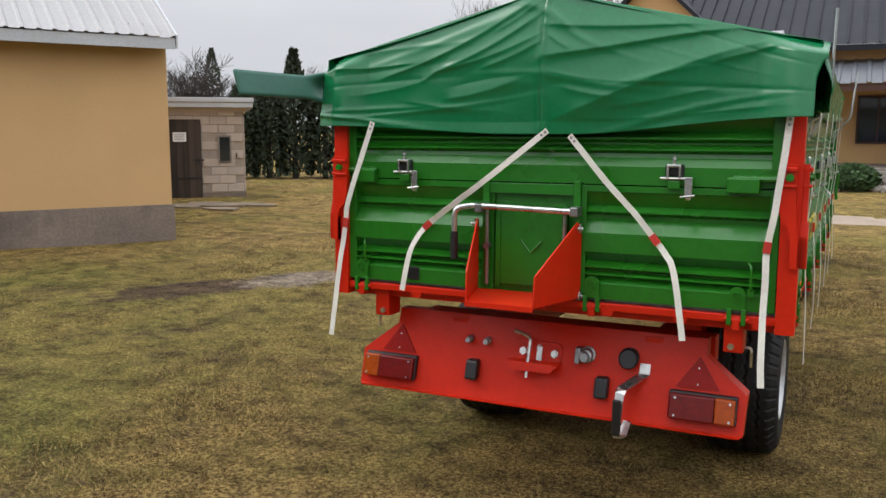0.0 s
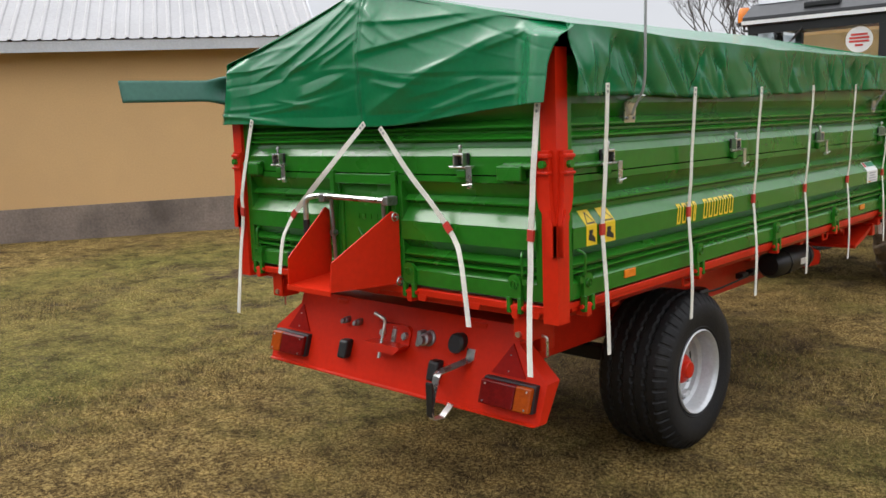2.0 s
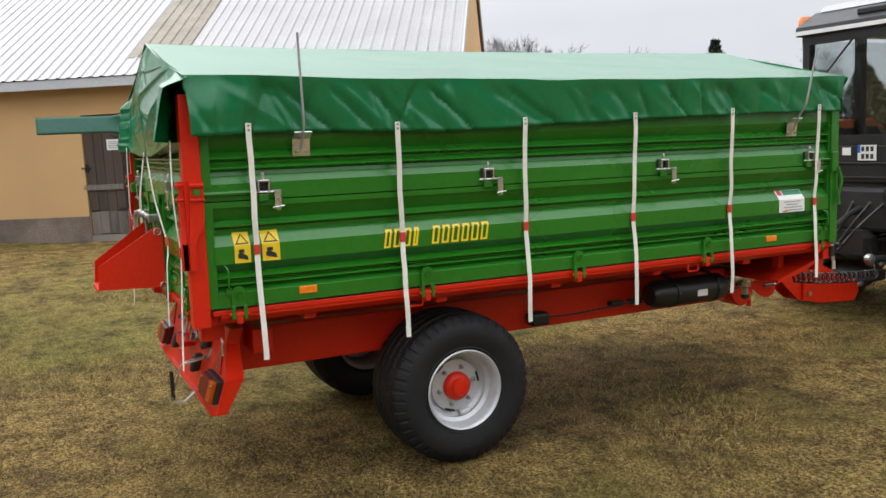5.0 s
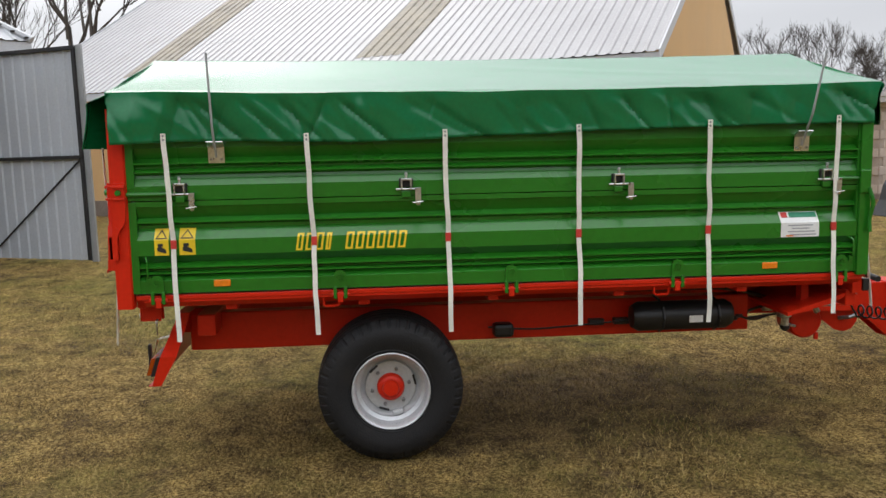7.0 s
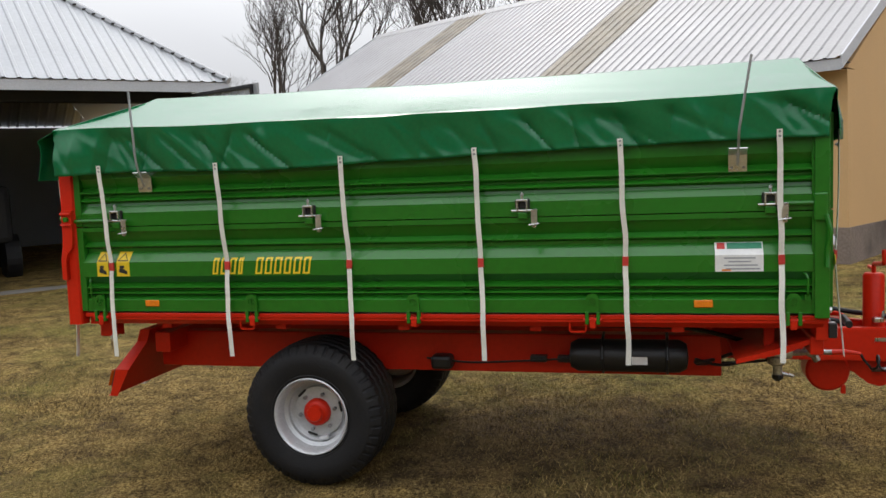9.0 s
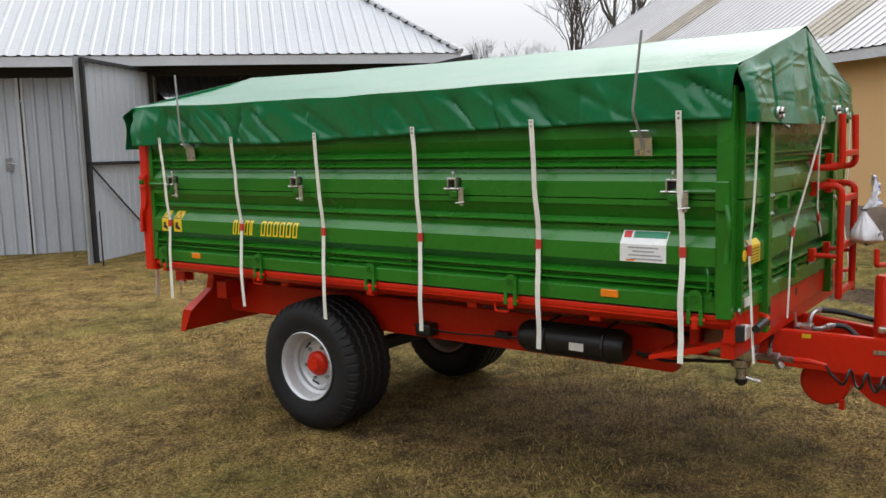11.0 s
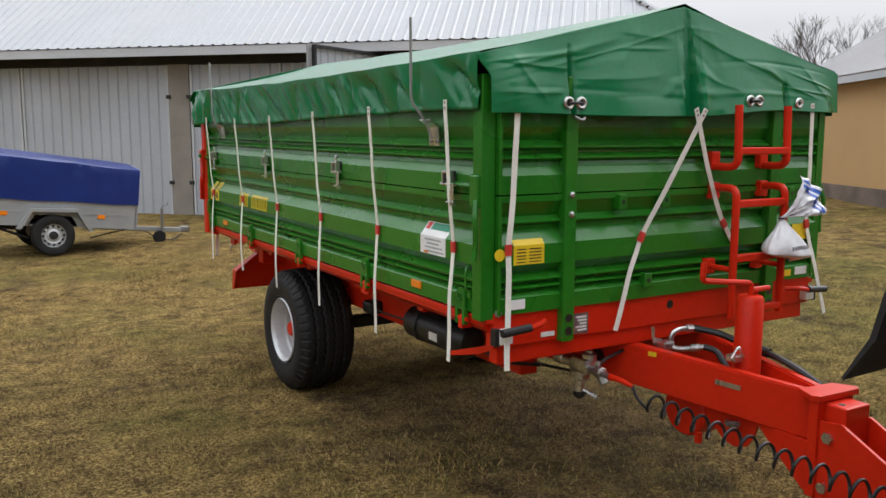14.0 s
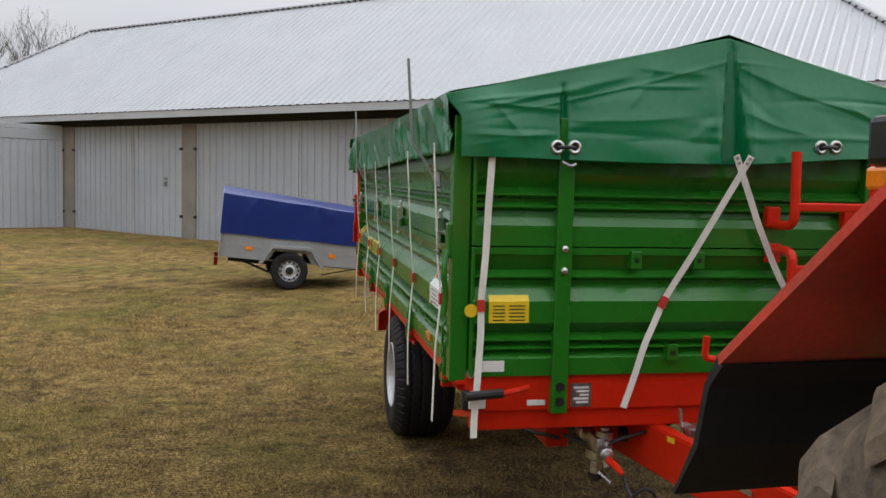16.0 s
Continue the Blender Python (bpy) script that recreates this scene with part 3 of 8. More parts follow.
    planks(door, 7, dx0 + 0.02, dx1 - 0.02, 0.052, dz0 + 0.02, dz0 + 0.41, GREY_WOOD)
    for z, x in ((dz0 + 0.42, 0.0), (dz1 - 0.42, 0.0)):
        bm = B()
        box(bm, dx0 + 0.55, dx1 + 0.05, 0.012, 0.024, z, z + 0.045)
        part("strap_hinge", bm, BLACK_MATT, door)
    bm = B()
    box(bm, dx0 - 0.05, dx0 + 0.65, 0.0, 0.026, dz0 + 0.78, dz0 + 0.87)
    part("batten", bm, GREY_WOOD, door)
    bm = B()
    box(bm, dx0 - 0.06, dx0 + 0.10, 0.0, 0.02, dz0 + 1.13, dz0 + 1.17)
    box(bm, dx0 + 0.02, dx0 + 0.06, 0.0, 0.03, dz0 + 1.08, dz0 + 1.22)
    part("latch", bm, BLACK_MATT, door)
    bm = B()
    box(bm, dx0 + 0.42, dx0 + 0.70, 0.018, 0.024, dz1 - 0.60, dz1 - 0.42)
    note = part("notice", bm, WHITE_LABEL, door, "white paper notice with small lines of text")
    for i in range(4):
        bm = B()
        box(bm, dx0 + 0.45, dx0 + 0.67 - 0.04 * (i % 2), 0.016, 0.018, dz1 - 0.47 - i * 0.033, dz1 - 0.455 - i * 0.033)
        part("text_bar", bm, INK_GREY, note)
    bm = B()
    box(bm, dx0, dx1, 0.0, 0.28, dz0 - 0.1, dz0 + 0.015)
    part("threshold", bm, CONCRETE, barn)


build_barn()

# ---- the block shed behind the barn ----


def build_shed():
    m = pose(-13.55, 13.25, 0.29, 0, 0, 40) @ Matrix.Scale(0.87, 4)
    shed = thing("block_shed", "low shed of pale concrete blocks with flat white roof edge", "shed", m=m)
    L, W, H = 2.75, 3.2, 2.32
    bm = B()
    box(bm, 0, L, 0, W, -0.2, H)
    part("mortar_core", bm, MORTAR, shed)
    bm = B()
    box(bm, -0.03, L + 0.03, -0.03, W, -0.3, 0.16)
    part("plinth", bm, PLINTH, shed)
    bw, bh = 0.39, 0.2
    me = bpy.data.meshes.new("block")
    b = B()
    box(b, 0.008, bw - 0.008, -0.022, 0.03, 0.006, bh - 0.006, 0.006)
    b.to_mesh(me)
    b.free()
    me.materials.append(BLOCK)
    for r in range(10):
        x = -bw * 0.5 * (r % 2)
        while x < L - 0.1:
            z = 0.18 + r * (bh + 0.004)
            inside_door = 0.95 < x + bw / 2 < 1.85 and z < 1.80
            inside_win = 2.12 < x + bw / 2 < 2.48 and 0.80 < z < 1.5
            if not (inside_door or inside_win) and x > -0.15 and x + bw < L + 0.12:
                shared("block", me, shed, pose(x, random.uniform(-0.004, 0.004), z))
            x += bw
    for r in range(9):
        for c in range(8):
            y = c * bw + bw * 0.5 * (r % 2)
            if y + bw < W + 0.1:
                shared("block", me, shed, pose(L, y, 0.18 + r * (bh + 0.004), 0, 0, 90))
    bm = B()
    box(bm, -0.25, L + 0.25, -0.3, W + 0.2, H + 0.02, H + 0.13, 0.01)
    box(bm, -0.25, L + 0.23, -0.27, W + 0.2, H - 0.10, H + 0.016)
    part("roof_edge", bm, TRIM_TIN, shed, "pale tin roof edge")
    bm = B()
    box(bm, -0.1, L + 0.08, -0.06, W, H - 0.2, H - 0.104)
    part("ring_beam", bm, BLOCK, shed)
    door = part("door", box(B(), 1.02, 1.74, -0.035, -0.012, 0.0, 1.93), DARK, shed, "dark weathered plank door with a padlock bar")
    planks(door, 5, 1.03, 1.73, -0.036, 0.04, 1.91, OLD_WOOD)
    bm = B()
    box(bm, 1.03, 1.73, -0.085, -0.072, 0.50, 0.54)
    part("strap_hinge", bm, BLACK_MATT, door)
    bm = B()
    box(bm, 1.55, 1.80, -0.09, -0.072, 0.94, 0.98)
    box(bm, 1.65, 1.69, -0.10, -0.09, 0.86, 0.98)
    part("padlock_bar", bm, BLACK_MATT, door)
    bm = B()
    box(bm, 1.09, 1.40, -0.082, -0.072, 1.40, 1.62)
    note = part("notice", bm, WHITE_LABEL, door)
    for i in range(4):
        part("text_bar", box(B(), 1.12, 1.36, -0.085, -0.0825, 1.56 - i * 0.04, 1.577 - i * 0.04), INK_GREY, note)
    window = part("window", box(B(), 2.16, 2.42, -0.03, -0.01, 0.92, 1.52), GLASS_DARK, shed, "small dark window with a wooden frame")
    for a in ((2.13, 2.17, 0.89, 1.55), (2.41, 2.45, 0.89, 1.55), (2.17, 2.41, 0.89, 0.93), (2.17, 2.41, 1.51, 1.55)):
        part("frame", box(B(), a[0], a[1], -0.05, -0.005, a[2], a[3]), GREY_WOOD, window)
    bm = B()
    box(bm, 2.55, 2.58, -0.06, -0.02, 1.02, 1.12)
    part("hook", bm, BLACK_MATT, shed)


build_shed()


def build_slab():
    bm = B()
    for k, (x, y, s) in enumerate(((-11.2, 13.2, 0.70), (-10.6, 13.6, 0.50), (-11.6, 12.6, 0.55), (-10.6, 12.7, 0.40))):
        a = k * 1.3
        pts = [(x + s * (1 + 0.2 * math.sin(3 * q + a)) * math.cos(q), y + 0.6 * s * math.sin(q)) for q in [i * math.pi / 5 for i in range(10)]]
        prism(bm, pts, "z", -0.1, lift(x, y) + 0.03)
    tagged(part("concrete_slab", bm, mat("muddy_concrete", (0.20, 0.155, 0.105), 0.9, vary=0.3, scale=2, fine=30, bump=0.4, bump_scale=25, dirt=(0.10, 0.08, 0.04), dirt_amount=0.7)), "broken pale concrete paving slabs before the shed door", "paving", kind="structure")


build_slab()

# ---- the tin hall ----
HALL_M = pose(-9.13, -0.83, 0, 0, 0, 139.0)


def build_hall():
    hall = thing("tin_hall", "large farm hall clad in white ribbed tin with hipped roof", "hall", m=HALL_M)
    L, D, EZ, RY, RZ = 28.5, 9.2, 3.38, 4.3, 6.75
    y0 = -0.55
    cols = ((-0.30, 0.0), (-4.98, -4.78), (-9.2, -8.78), (-16.08, -15.6), (-20.62, -20.15), (-28.5, -28.2))
    for a, b in cols:
        part("column", box(B(), a, b, 0.0, 0.35, -0.1, 3.15), CONCRETE, hall, "bare concrete column")
    part("lintel", box(B(), -L, 0, 0.02, 0.33, 3.15, EZ - 0.05), BLACK_MATT, hall)
    # closed bays
    for a, b, seams in ((-8.78, -4.98, (-6.9,)), (-15.6, -9.2, (-12.4,)), (-20.15, -16.08, (-17.9,)), (-28.2, -20.62, (-24.4,))):
        edges = [a, *seams, b]
        for p, q in zip(edges, edges[1:]):
            leaf = part("door_leaf", ribbed(B(), p + 0.02, q - 0.02, 0.06, 0.22, 0.06, 3.14, pitch=0.21, rise=0.036), WALL_TIN, hall, "closed door leaf of pale ribbed tin")
            for x in (p + 0.015, q - 0.055):
                part("edge_trim", box(B(), x, x + 0.04, 0.02, 0.055, 0.22, 3.14), TRIM_TIN, leaf)
            for z in (0.85, 2.5):
                for x in ((a,) if p == a else ()) + ((b,) if q == b else ()):
                    part("hinge", box(B(), x - 0.05, x + 0.05, -0.03, 0.0, z, z + 0.07, 0.01), BLACK_MATT, leaf)
    for x in (-7.15, -16.65):
        lever = part("door_handle", box(B(), x - 0.05, x + 0.05, 0.015, 0.035, 1.62, 1.84), STEEL, hall, "steel door handle")
        part("lever", tube(B(), [(x, 0.0, 1.76), (x, -0.04, 1.76), (x + 0.13, -0.04, 1.75)], 0.011), ZINC, lever)
    part("sill", box(B(), -L, -4.9, -0.04, 0.4, -0.1, 0.2), CONCRETE, hall, "low concrete sill")
    # the far walls
    part("back_wall", box(B(), -L, 0, D - 0.2, D, 0, EZ), WALL_TIN, hall)
    part("side_wall", ribbed(B(), -0.0, 0.02, 0.35, 0, 0.35, EZ), WALL_TIN, hall)
    part("end_wall", box(B(), -0.06, 0.0, 0.36, D - 0.2, 0.0, EZ - 0.05), WALL_TIN, hall)
    part("end_wall", box(B(), -L, -L + 0.06, 0.36, D - 0.2, 0.0, EZ - 0.05), WALL_TIN, hall)
    part("partition_wall", box(B(), -5.4, -5.3, 0.36, D - 0.2, 0.0, EZ - 0.05), OLD_WOOD, hall)
    # the hipped roof
    z0, hip, x1, x0 = EZ + 0.05, 0.80, 0.45, -L - 0.45
    run = RY - y0

    def front(x):
        k = 1.0
        if x > x1 - hip * run:
            k = (x1 - x) / (hip * run)
        if x < x0 + hip * run:
            k = min(k, (x - x0) / (hip * run))
        return (0.0, max(0.0, min(1.0, k)))
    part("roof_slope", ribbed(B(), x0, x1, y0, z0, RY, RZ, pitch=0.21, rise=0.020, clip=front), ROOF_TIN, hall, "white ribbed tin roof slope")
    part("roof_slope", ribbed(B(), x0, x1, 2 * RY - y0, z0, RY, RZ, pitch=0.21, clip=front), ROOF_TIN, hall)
    for xa, xb in ((x1, x1 - hip * run), (x0, x0 + hip * run)):
        bm = B()
        v = [bm.verts.new(p) for p in ((xa, y0, z0), (xa, 2 * RY - y0, z0), (xb, RY, RZ))]
        bm.faces.new(v)
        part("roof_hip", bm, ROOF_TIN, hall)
    for pts in (((x1, y0, z0), (x1 - hip * run, RY, RZ)), ((x0, y0, z0), (x0 + hip * run, RY, RZ)), ((x0 + hip * run, RY, RZ), (x1 - hip * run, RY, RZ))):
        a, b = Vector(pts[0]), Vector(pts[1])
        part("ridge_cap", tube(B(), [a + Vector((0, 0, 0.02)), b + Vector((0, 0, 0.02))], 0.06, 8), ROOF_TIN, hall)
        n = int((b - a).length / 0.21)
        bm = B()
        for i in range(n):
            p = a.lerp(b, (i + 0.5) / n)
            box(bm, p.x - 0.045, p.x + 0.045, p.y - 0.09, p.y - 0.04, p.z - 0.015, p.z + 0.015)
        tagged(part("closure_strip", bm, DARK, hall), kind="stuff")
    part("eave_board", box(B(), x0, x1, y0 + 0.02, y0 + 0.06, z0 - 0.17, z0 - 0.012), TRIM_TIN, hall, "pale grey eave board")
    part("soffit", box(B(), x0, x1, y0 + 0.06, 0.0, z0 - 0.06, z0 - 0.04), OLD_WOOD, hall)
    # the two open leaves
    for hx, ang, w in ((-4.86, -112.0, 2.05), (-0.2, -75.0, 1.95), (-20.62, -112.0, 2.4)):
        leaf = new("open_leaf")
        leaf.parent = hall
        leaf.matrix_basis = pose(hx, -0.05, 0, 0, 0, ang)
        tagged(leaf, "door leaf of pale ribbed tin standing open")
        if hx < -10:
            # a plain leaf, with a boarded strip over it
            part("leaf_sheet", ribbed(B(), 0.0, w, 0.06, 0.24, 0.06, 2.78, pitch=0.19, rise=0.022), WALL_TIN, leaf)
            for i in range(3):
                part("fascia_board", prism(B(), [(0.06, 2.80 + 0.13 * i), (0.075, 2.80 + 0.13 * i), (0.09, 2.92 + 0.13 * i), (0.06, 2.925 + 0.13 * i)], "x", 0.0, w), WALL_TIN, leaf)
            part("edge_strip", box(B(), 0.0, 0.06, 0.065, 0.10, 0.22, 2.78), TRIM_TIN, leaf)
            continue
        part("leaf_sheet", ribbed(B(), 0.0, w, 0.0, 0.24, 0.0, 3.24, pitch=0.19, rise=0.02), WALL_TIN, leaf)
        bm = B()
        for y in (0.025, -0.055):
            box(bm, 0, w, y, y + 0.05, 3.19, 3.24)
            box(bm, 0, w, y, y + 0.05, 1.68, 1.73)
            box(bm, 0, 0.05, y, y + 0.05, 0.24, 3.19)
            box(bm, w - 0.05, w, y, y + 0.05, 0.24, 3.19)
            tube(bm, [(0.05, y + 0.025, 0.3), (w - 0.05, y + 0.025, 1.68)], 0.014, 6)
        part("leaf_frame", bm, BLACK_MATT, leaf, "black steel frame with a diagonal brace")
        part("edge_strip", box(B(), w, w + 0.10, -0.02, 0.01, 0.22, 3.25), GALV, leaf)
        part("drop_bolt", tube(B(), [(w - 0.1, 0.1, 1.0), (w - 0.1, 0.1, 0.12)], 0.012, 6), BLACK_MATT, leaf)


build_hall()

# ---- the farm trailer ----
TRAILER_M = pose(-1.05, 3.51, 0, -0.8, 0, 0)
LOWER = [(1.040, 0.035), (1.104, 0.035), (1.122, 0.014), (1.129, 0.008), (1.140, 0.035), (1.145, 0.035), (1.156, 0.008), (1.160, 0.008), (1.171, 0.037), (1.177, 0.037), (1.199, 0.002),
         (1.238, 0.045), (1.318, 0.045), (1.374, 0.0), (1.391, 0.0), (1.404, 0.026), (1.410, 0.026), (1.430, 0.0), (1.487, 0.030), (1.489, 0.037), (1.515, 0.037)]
UPPER = [(1.520, 0.035), (1.594, 0.035), (1.630, 0.012), (1.647, 0.008), (1.660, 0.035), (1.666, 0.035), (1.682, 0.008), (1.691, 0.008), (1.704, 0.037), (1.711, 0.037), (1.734, 0.001), (1.785, 0.032), (1.960, 0.032)]
trailer = thing("farm_trailer", "green two-high ribbed steel farm trailer on a red single-axle chassis", "trailer", m=TRAILER_M)


def rotz(a, x=0, y=0, z=0):
    return pose(x, y, z, 0, 0, a)


# each side wall stands in its own frame: along x, outwards -y
SIDE = {"right": rotz(90, 0.975, 0.0), "left": rotz(-90, -0.975, 4.03), "rear": rotz(0, 0.0, 0.03), "front": rotz(180, 0.0, 3.985)}


def wall_panel(name, prof, x0, x1, m, label, gaps=(), cap=0.04):
    """A folded steel drop side: the profile pushed along its length, with end caps and an inner face."""
    bm = B()
    spans, a = [], x0
    for g0, g1 in gaps:
        spans.append((a, g0))
        a = g1
    spans.append((a, x1))
    for s, e in spans:
        pts = [(-d, z) for z, d in prof]
        pts = [(0.028, prof[0][0])] + pts + [(0.028, prof[-1][0])]
        prism(bm, pts, "x", s, e)
    z0, z1 = prof[0][0], prof[-1][0]
    for x in (x0 - cap + 0.005, x1 - 0.005):
        box(bm, x, x + cap, -0.04, 0.03, z0, z1, 0.003)
    bmesh.ops.transform(bm, matrix=m, verts=bm.verts)
    return part(name, bm, GREEN, trailer, label)


def hinge(parent, x, m, zinc=False):
    """A drop-side hinge: an arched green plate with a red pin below."""
    bm = B()
    pts = [(x - 0.032, 1.045), (x - 0.032, 1.105)] + [(x + 0.032 * math.cos(a), 1.105 + 0.032 * math.sin(a)) for a in [math.pi * (1 - i / 8) for i in range(1, 8)]] + [(x + 0.032, 1.105), (x + 0.032, 1.045)]
    prism(bm, pts, "y", -0.052, -0.035)
    box(bm, x - 0.036, x - 0.018, -0.058, -0.036, 0.985, 1.05, 0.003)
    box(bm, x + 0.018, x + 0.036, -0.058, -0.036, 0.985, 1.05, 0.003)
    tube(bm, [(x + 0.017 * math.cos(a), -0.056, 1.098 + 0.017 * math.sin(a)) for a in [i * math.pi / 6 for i in range(12)]], 0.0035, 5)
    box(bm, x - 0.003, x + 0.003, -0.057, -0.05, 1.082, 1.114)
    bmesh.ops.transform(bm, matrix=m, verts=bm.verts)
    h = part("hinge", bm, GREEN, parent)
    bm = B()
    tube(bm, [(x - 0.045, -0.047, 1.008), (x + 0.045, -0.047, 1.008)], 0.009, 8)
    box(bm, x - 0.015, x + 0.015, -0.055, 0.0, 0.965, 1.02, 0.004)
    bmesh.ops.transform(bm, matrix=m, verts=bm.verts)
    part("hinge_pin", bm, RED, trailer)


def latch(parent, x, m):
    """A zinc-plated toggle latch over the joint of the two drop sides."""
    bm = B()
    z = 1.552
    m = m @ Matrix.Translation((x, -0.035, 1.555)) @ Matrix.Diagonal((0.82, 0.85, 0.82, 1)) @ Matrix.Translation((-x, 0.035, -1.555))
    box(bm, x - 0.034, x - 0.024, -0.075, -0.035, z, z + 0.06, 0.002)
    box(bm, x + 0.024, x + 0.034, -0.075, -0.035, z, z + 0.06, 0.002)
    box(bm, x - 0.034, x + 0.034, -0.075, -0.035, z + 0.052, z + 0.066, 0.004)
    tube(bm, [(x, -0.055, z + 0.06), (x, -0.055, z + 0.10)], 0.008, 8)
    lathe(bm, [(0.006, z + 0.085), (0.011, z + 0.09), (0.010, z + 0.10), (0.002, z + 0.108)], "z", 10, (x, -0.055, 0))
    tube(bm, [(x - 0.065, -0.06, z - 0.002), (x + 0.085, -0.06, z - 0.002)], 0.007, 8)
    box(bm, x + 0.055, x + 0.092, -0.082, -0.076, z - 0.085, z + 0.006, 0.003)
    box(bm, x + 0.055, x + 0.092, -0.082, -0.058, z - 0.002, z + 0.006, 0.002)
    box(bm, x + 0.060, x + 0.088, -0.086, -0.06, z - 0.105, z - 0.082, 0.008)
    tube(bm, [(x + 0.04, -0.09, z - 0.088), (x + 0.105, -0.09, z - 0.08)], 0.004, 6)
    bmesh.ops.transform(bm, matrix=m, verts=bm.verts)
    lt = part("latch", bm, ZINC, parent, "zinc-plated toggle latch")
    bm = B()
    box(bm, x - 0.03, x + 0.03, -0.06, -0.036, z - 0.055, z - 0.012, 0.006)
    bmesh.ops.transform(bm, matrix=m, verts=bm.verts)
    part("keeper", bm, GREEN, parent)
    bm = B()
    box(bm, x - 0.045, x + 0.045, -0.046, -0.036, z + 0.01, z + 0.066, 0.003)
    bmesh.ops.transform(bm, matrix=m, verts=bm.verts)
    part("rubber_pad", bm, BLACK, parent)


def stay(parent, x, m, z=1.12):
    bm = B()
    tube(bm, bent([(x, -0.03, z), (x, -0.065, z + 0.012), (x, -0.065, z + 0.10), (x - 0.02, -0.03, z + 0.115)], 0.02), 0.005, 6)
    box(bm, x - 0.012, x + 0.012, -0.05, -0.02, z - 0.02, z + 0.01)
    bmesh.ops.transform(bm, matrix=m, verts=bm.verts)
    part("stay_hook", bm, GREEN, parent)


sides = {}
for key, m, x0, x1 in (("right", SIDE["right"], 0.085, 3.93), ("left", SIDE["left"], 0.10, 3.945)):
    lower = wall_panel("lower_side_panel", LOWER, x0, x1, m, "lower ribbed green drop side")
    upper = wall_panel("upper_side_panel", UPPER, x0, x1, m, "upper ribbed green drop side")
    sides[key] = lower
    flip = (lambda v: v) if key == "right" else (lambda v: 4.03 - v)
    for y in (0.177, 1.11, 2.017, 2.926, 3.846):
        hinge(lower, flip(y), m)
    for y in (0.316, 1.468, 2.596, 3.745):
        latch(upper, flip(y), m)
    for y in (0.135, 3.905):
        stay(lower, flip(y), m)
    for a, b in ((0.05, 0.30), (3.98, 3.74)):
        bm = tube(B(), [(flip(a), -0.045, 1.553), (flip(b), -0.045, 1.553)], 0.012, 8)
        bmesh.ops.transform(bm, matrix=m, verts=bm.verts)
        part("pivot_bar", bm, GREEN, upper)

rear_low = wall_panel("lower_tailgate", LOWER, 0.195, 0.92, SIDE["rear"], "lower ribbed green tailgate beside a grain hatch")
part_left = wall_panel("lower_tailgate", LOWER, -0.925, -0.25, SIDE["rear"], "lower ribbed green tailgate beside a grain hatch")
rear_up = wall_panel("upper_tailgate", UPPER, -0.925, 0.92, SIDE["rear"], "upper ribbed green tailgate")
for x in (-0.885, 0.235, 0.815):
    hinge(rear_low, x, SIDE["rear"])
for x in (-0.655, 0.556):
    latch(rear_up, x, SIDE["rear"])
for x in (-0.86, 0.865):
    stay(rear_low, x, SIDE["rear"])
for a, b, c, d in ((0.78, 0.96, 0.76, 0.88), (-0.96, -0.80, -0.90, -0.80)):
    bm = tube(B(), [(a, -0.02, 1.556), (b, -0.02, 1.556)], 0.014, 8)
    box(bm, c, d, -0.05, -0.01, 1.50, 1.56, 0.006)
    part("pivot_bar", bm, GREEN, rear_up)
front_low = wall_panel("lower_front_panel", LOWER, -0.953, 0.953, SIDE["front"], "lower ribbed green front wall", cap=0.014)
front_up = wall_panel("upper_front_panel", UPPER, -0.953, 0.953, SIDE["front"], "upper ribbed green front wall", cap=0.014)
part("black_reflector", box(B(), -0.645, -0.585, -0.012, -0.004, 1.055, 1.115, 0.004), BLACK, rear_low)

# grain hatch and its red chute
hatch = part("grain_hatch", box(B(), -0.20, 0.12, -0.012, 0.004, 1.07, 1.40, 0.004), GREEN, rear_low, "green sliding grain hatch")
bm = B()
for x in (-0.262, 0.148):
    box(bm, x, x + 0.03, -0.028, 0.02, 1.045, 1.53, 0.003)
box(bm, -0.262, 0.178, -0.02, 0.02, 1.47, 1.515, 0.003)
for x in (-0.20, 0.10):
    box(bm, x, x + 0.02, -0.02, 0.01, 1.06, 1.42)
part("hatch_frame", bm, GREEN, trailer)
part("hatch_back", box(B(), -0.245, 0.16, 0.008, 0.02, 1.04, 1.48), GREEN, trailer)
bm = B()
tube(bm, [(-0.085, -0.016, 1.27), (-0.04, -0.018, 1.215), (0.01, -0.016, 1.27)], 0.005, 6)
for i, x in enumerate((-0.10, -0.06, -0.02, 0.02)):
    box(bm, x, x + 0.022, -0.015, -0.011, 1.315, 1.335)
part("embossed_mark", bm, GREEN, trailer)
bm = B()
tube(bm, bent([(-0.37, -0.09, 1.22), (-0.37, -0.09, 1.40), (-0.30, -0.07, 1.415), (0.165, -0.07, 1.405)], 0.04), 0.013, 10)
part("hatch_lever", bm, ZINC, trailer, "bent zinc-plated hatch lever with black grip")
part("lever_grip", tube(B(), [(-0.37, -0.09, 1.30), (-0.37, -0.09, 1.18)], 0.017, 10), BLACK, trailer)
for x in (-0.23, 0.12):
    bm = tube(B(), [(x, -0.05, 1.40), (x - 0.005, -0.035, 1.07)], 0.009, 8)
    lathe(bm, [(0.014, -0.055), (0.014, -0.025)], "y", 10, (x - 0.003, 0, 1.24))
    part("link_rod", bm, STEEL, trailer)
for x in (-0.265, 0.165):
    part("lever_bearing", box(B(), x - 0.015, x + 0.02, -0.085, -0.02, 1.385, 1.425, 0.006), STEEL, trailer)
bm = B()
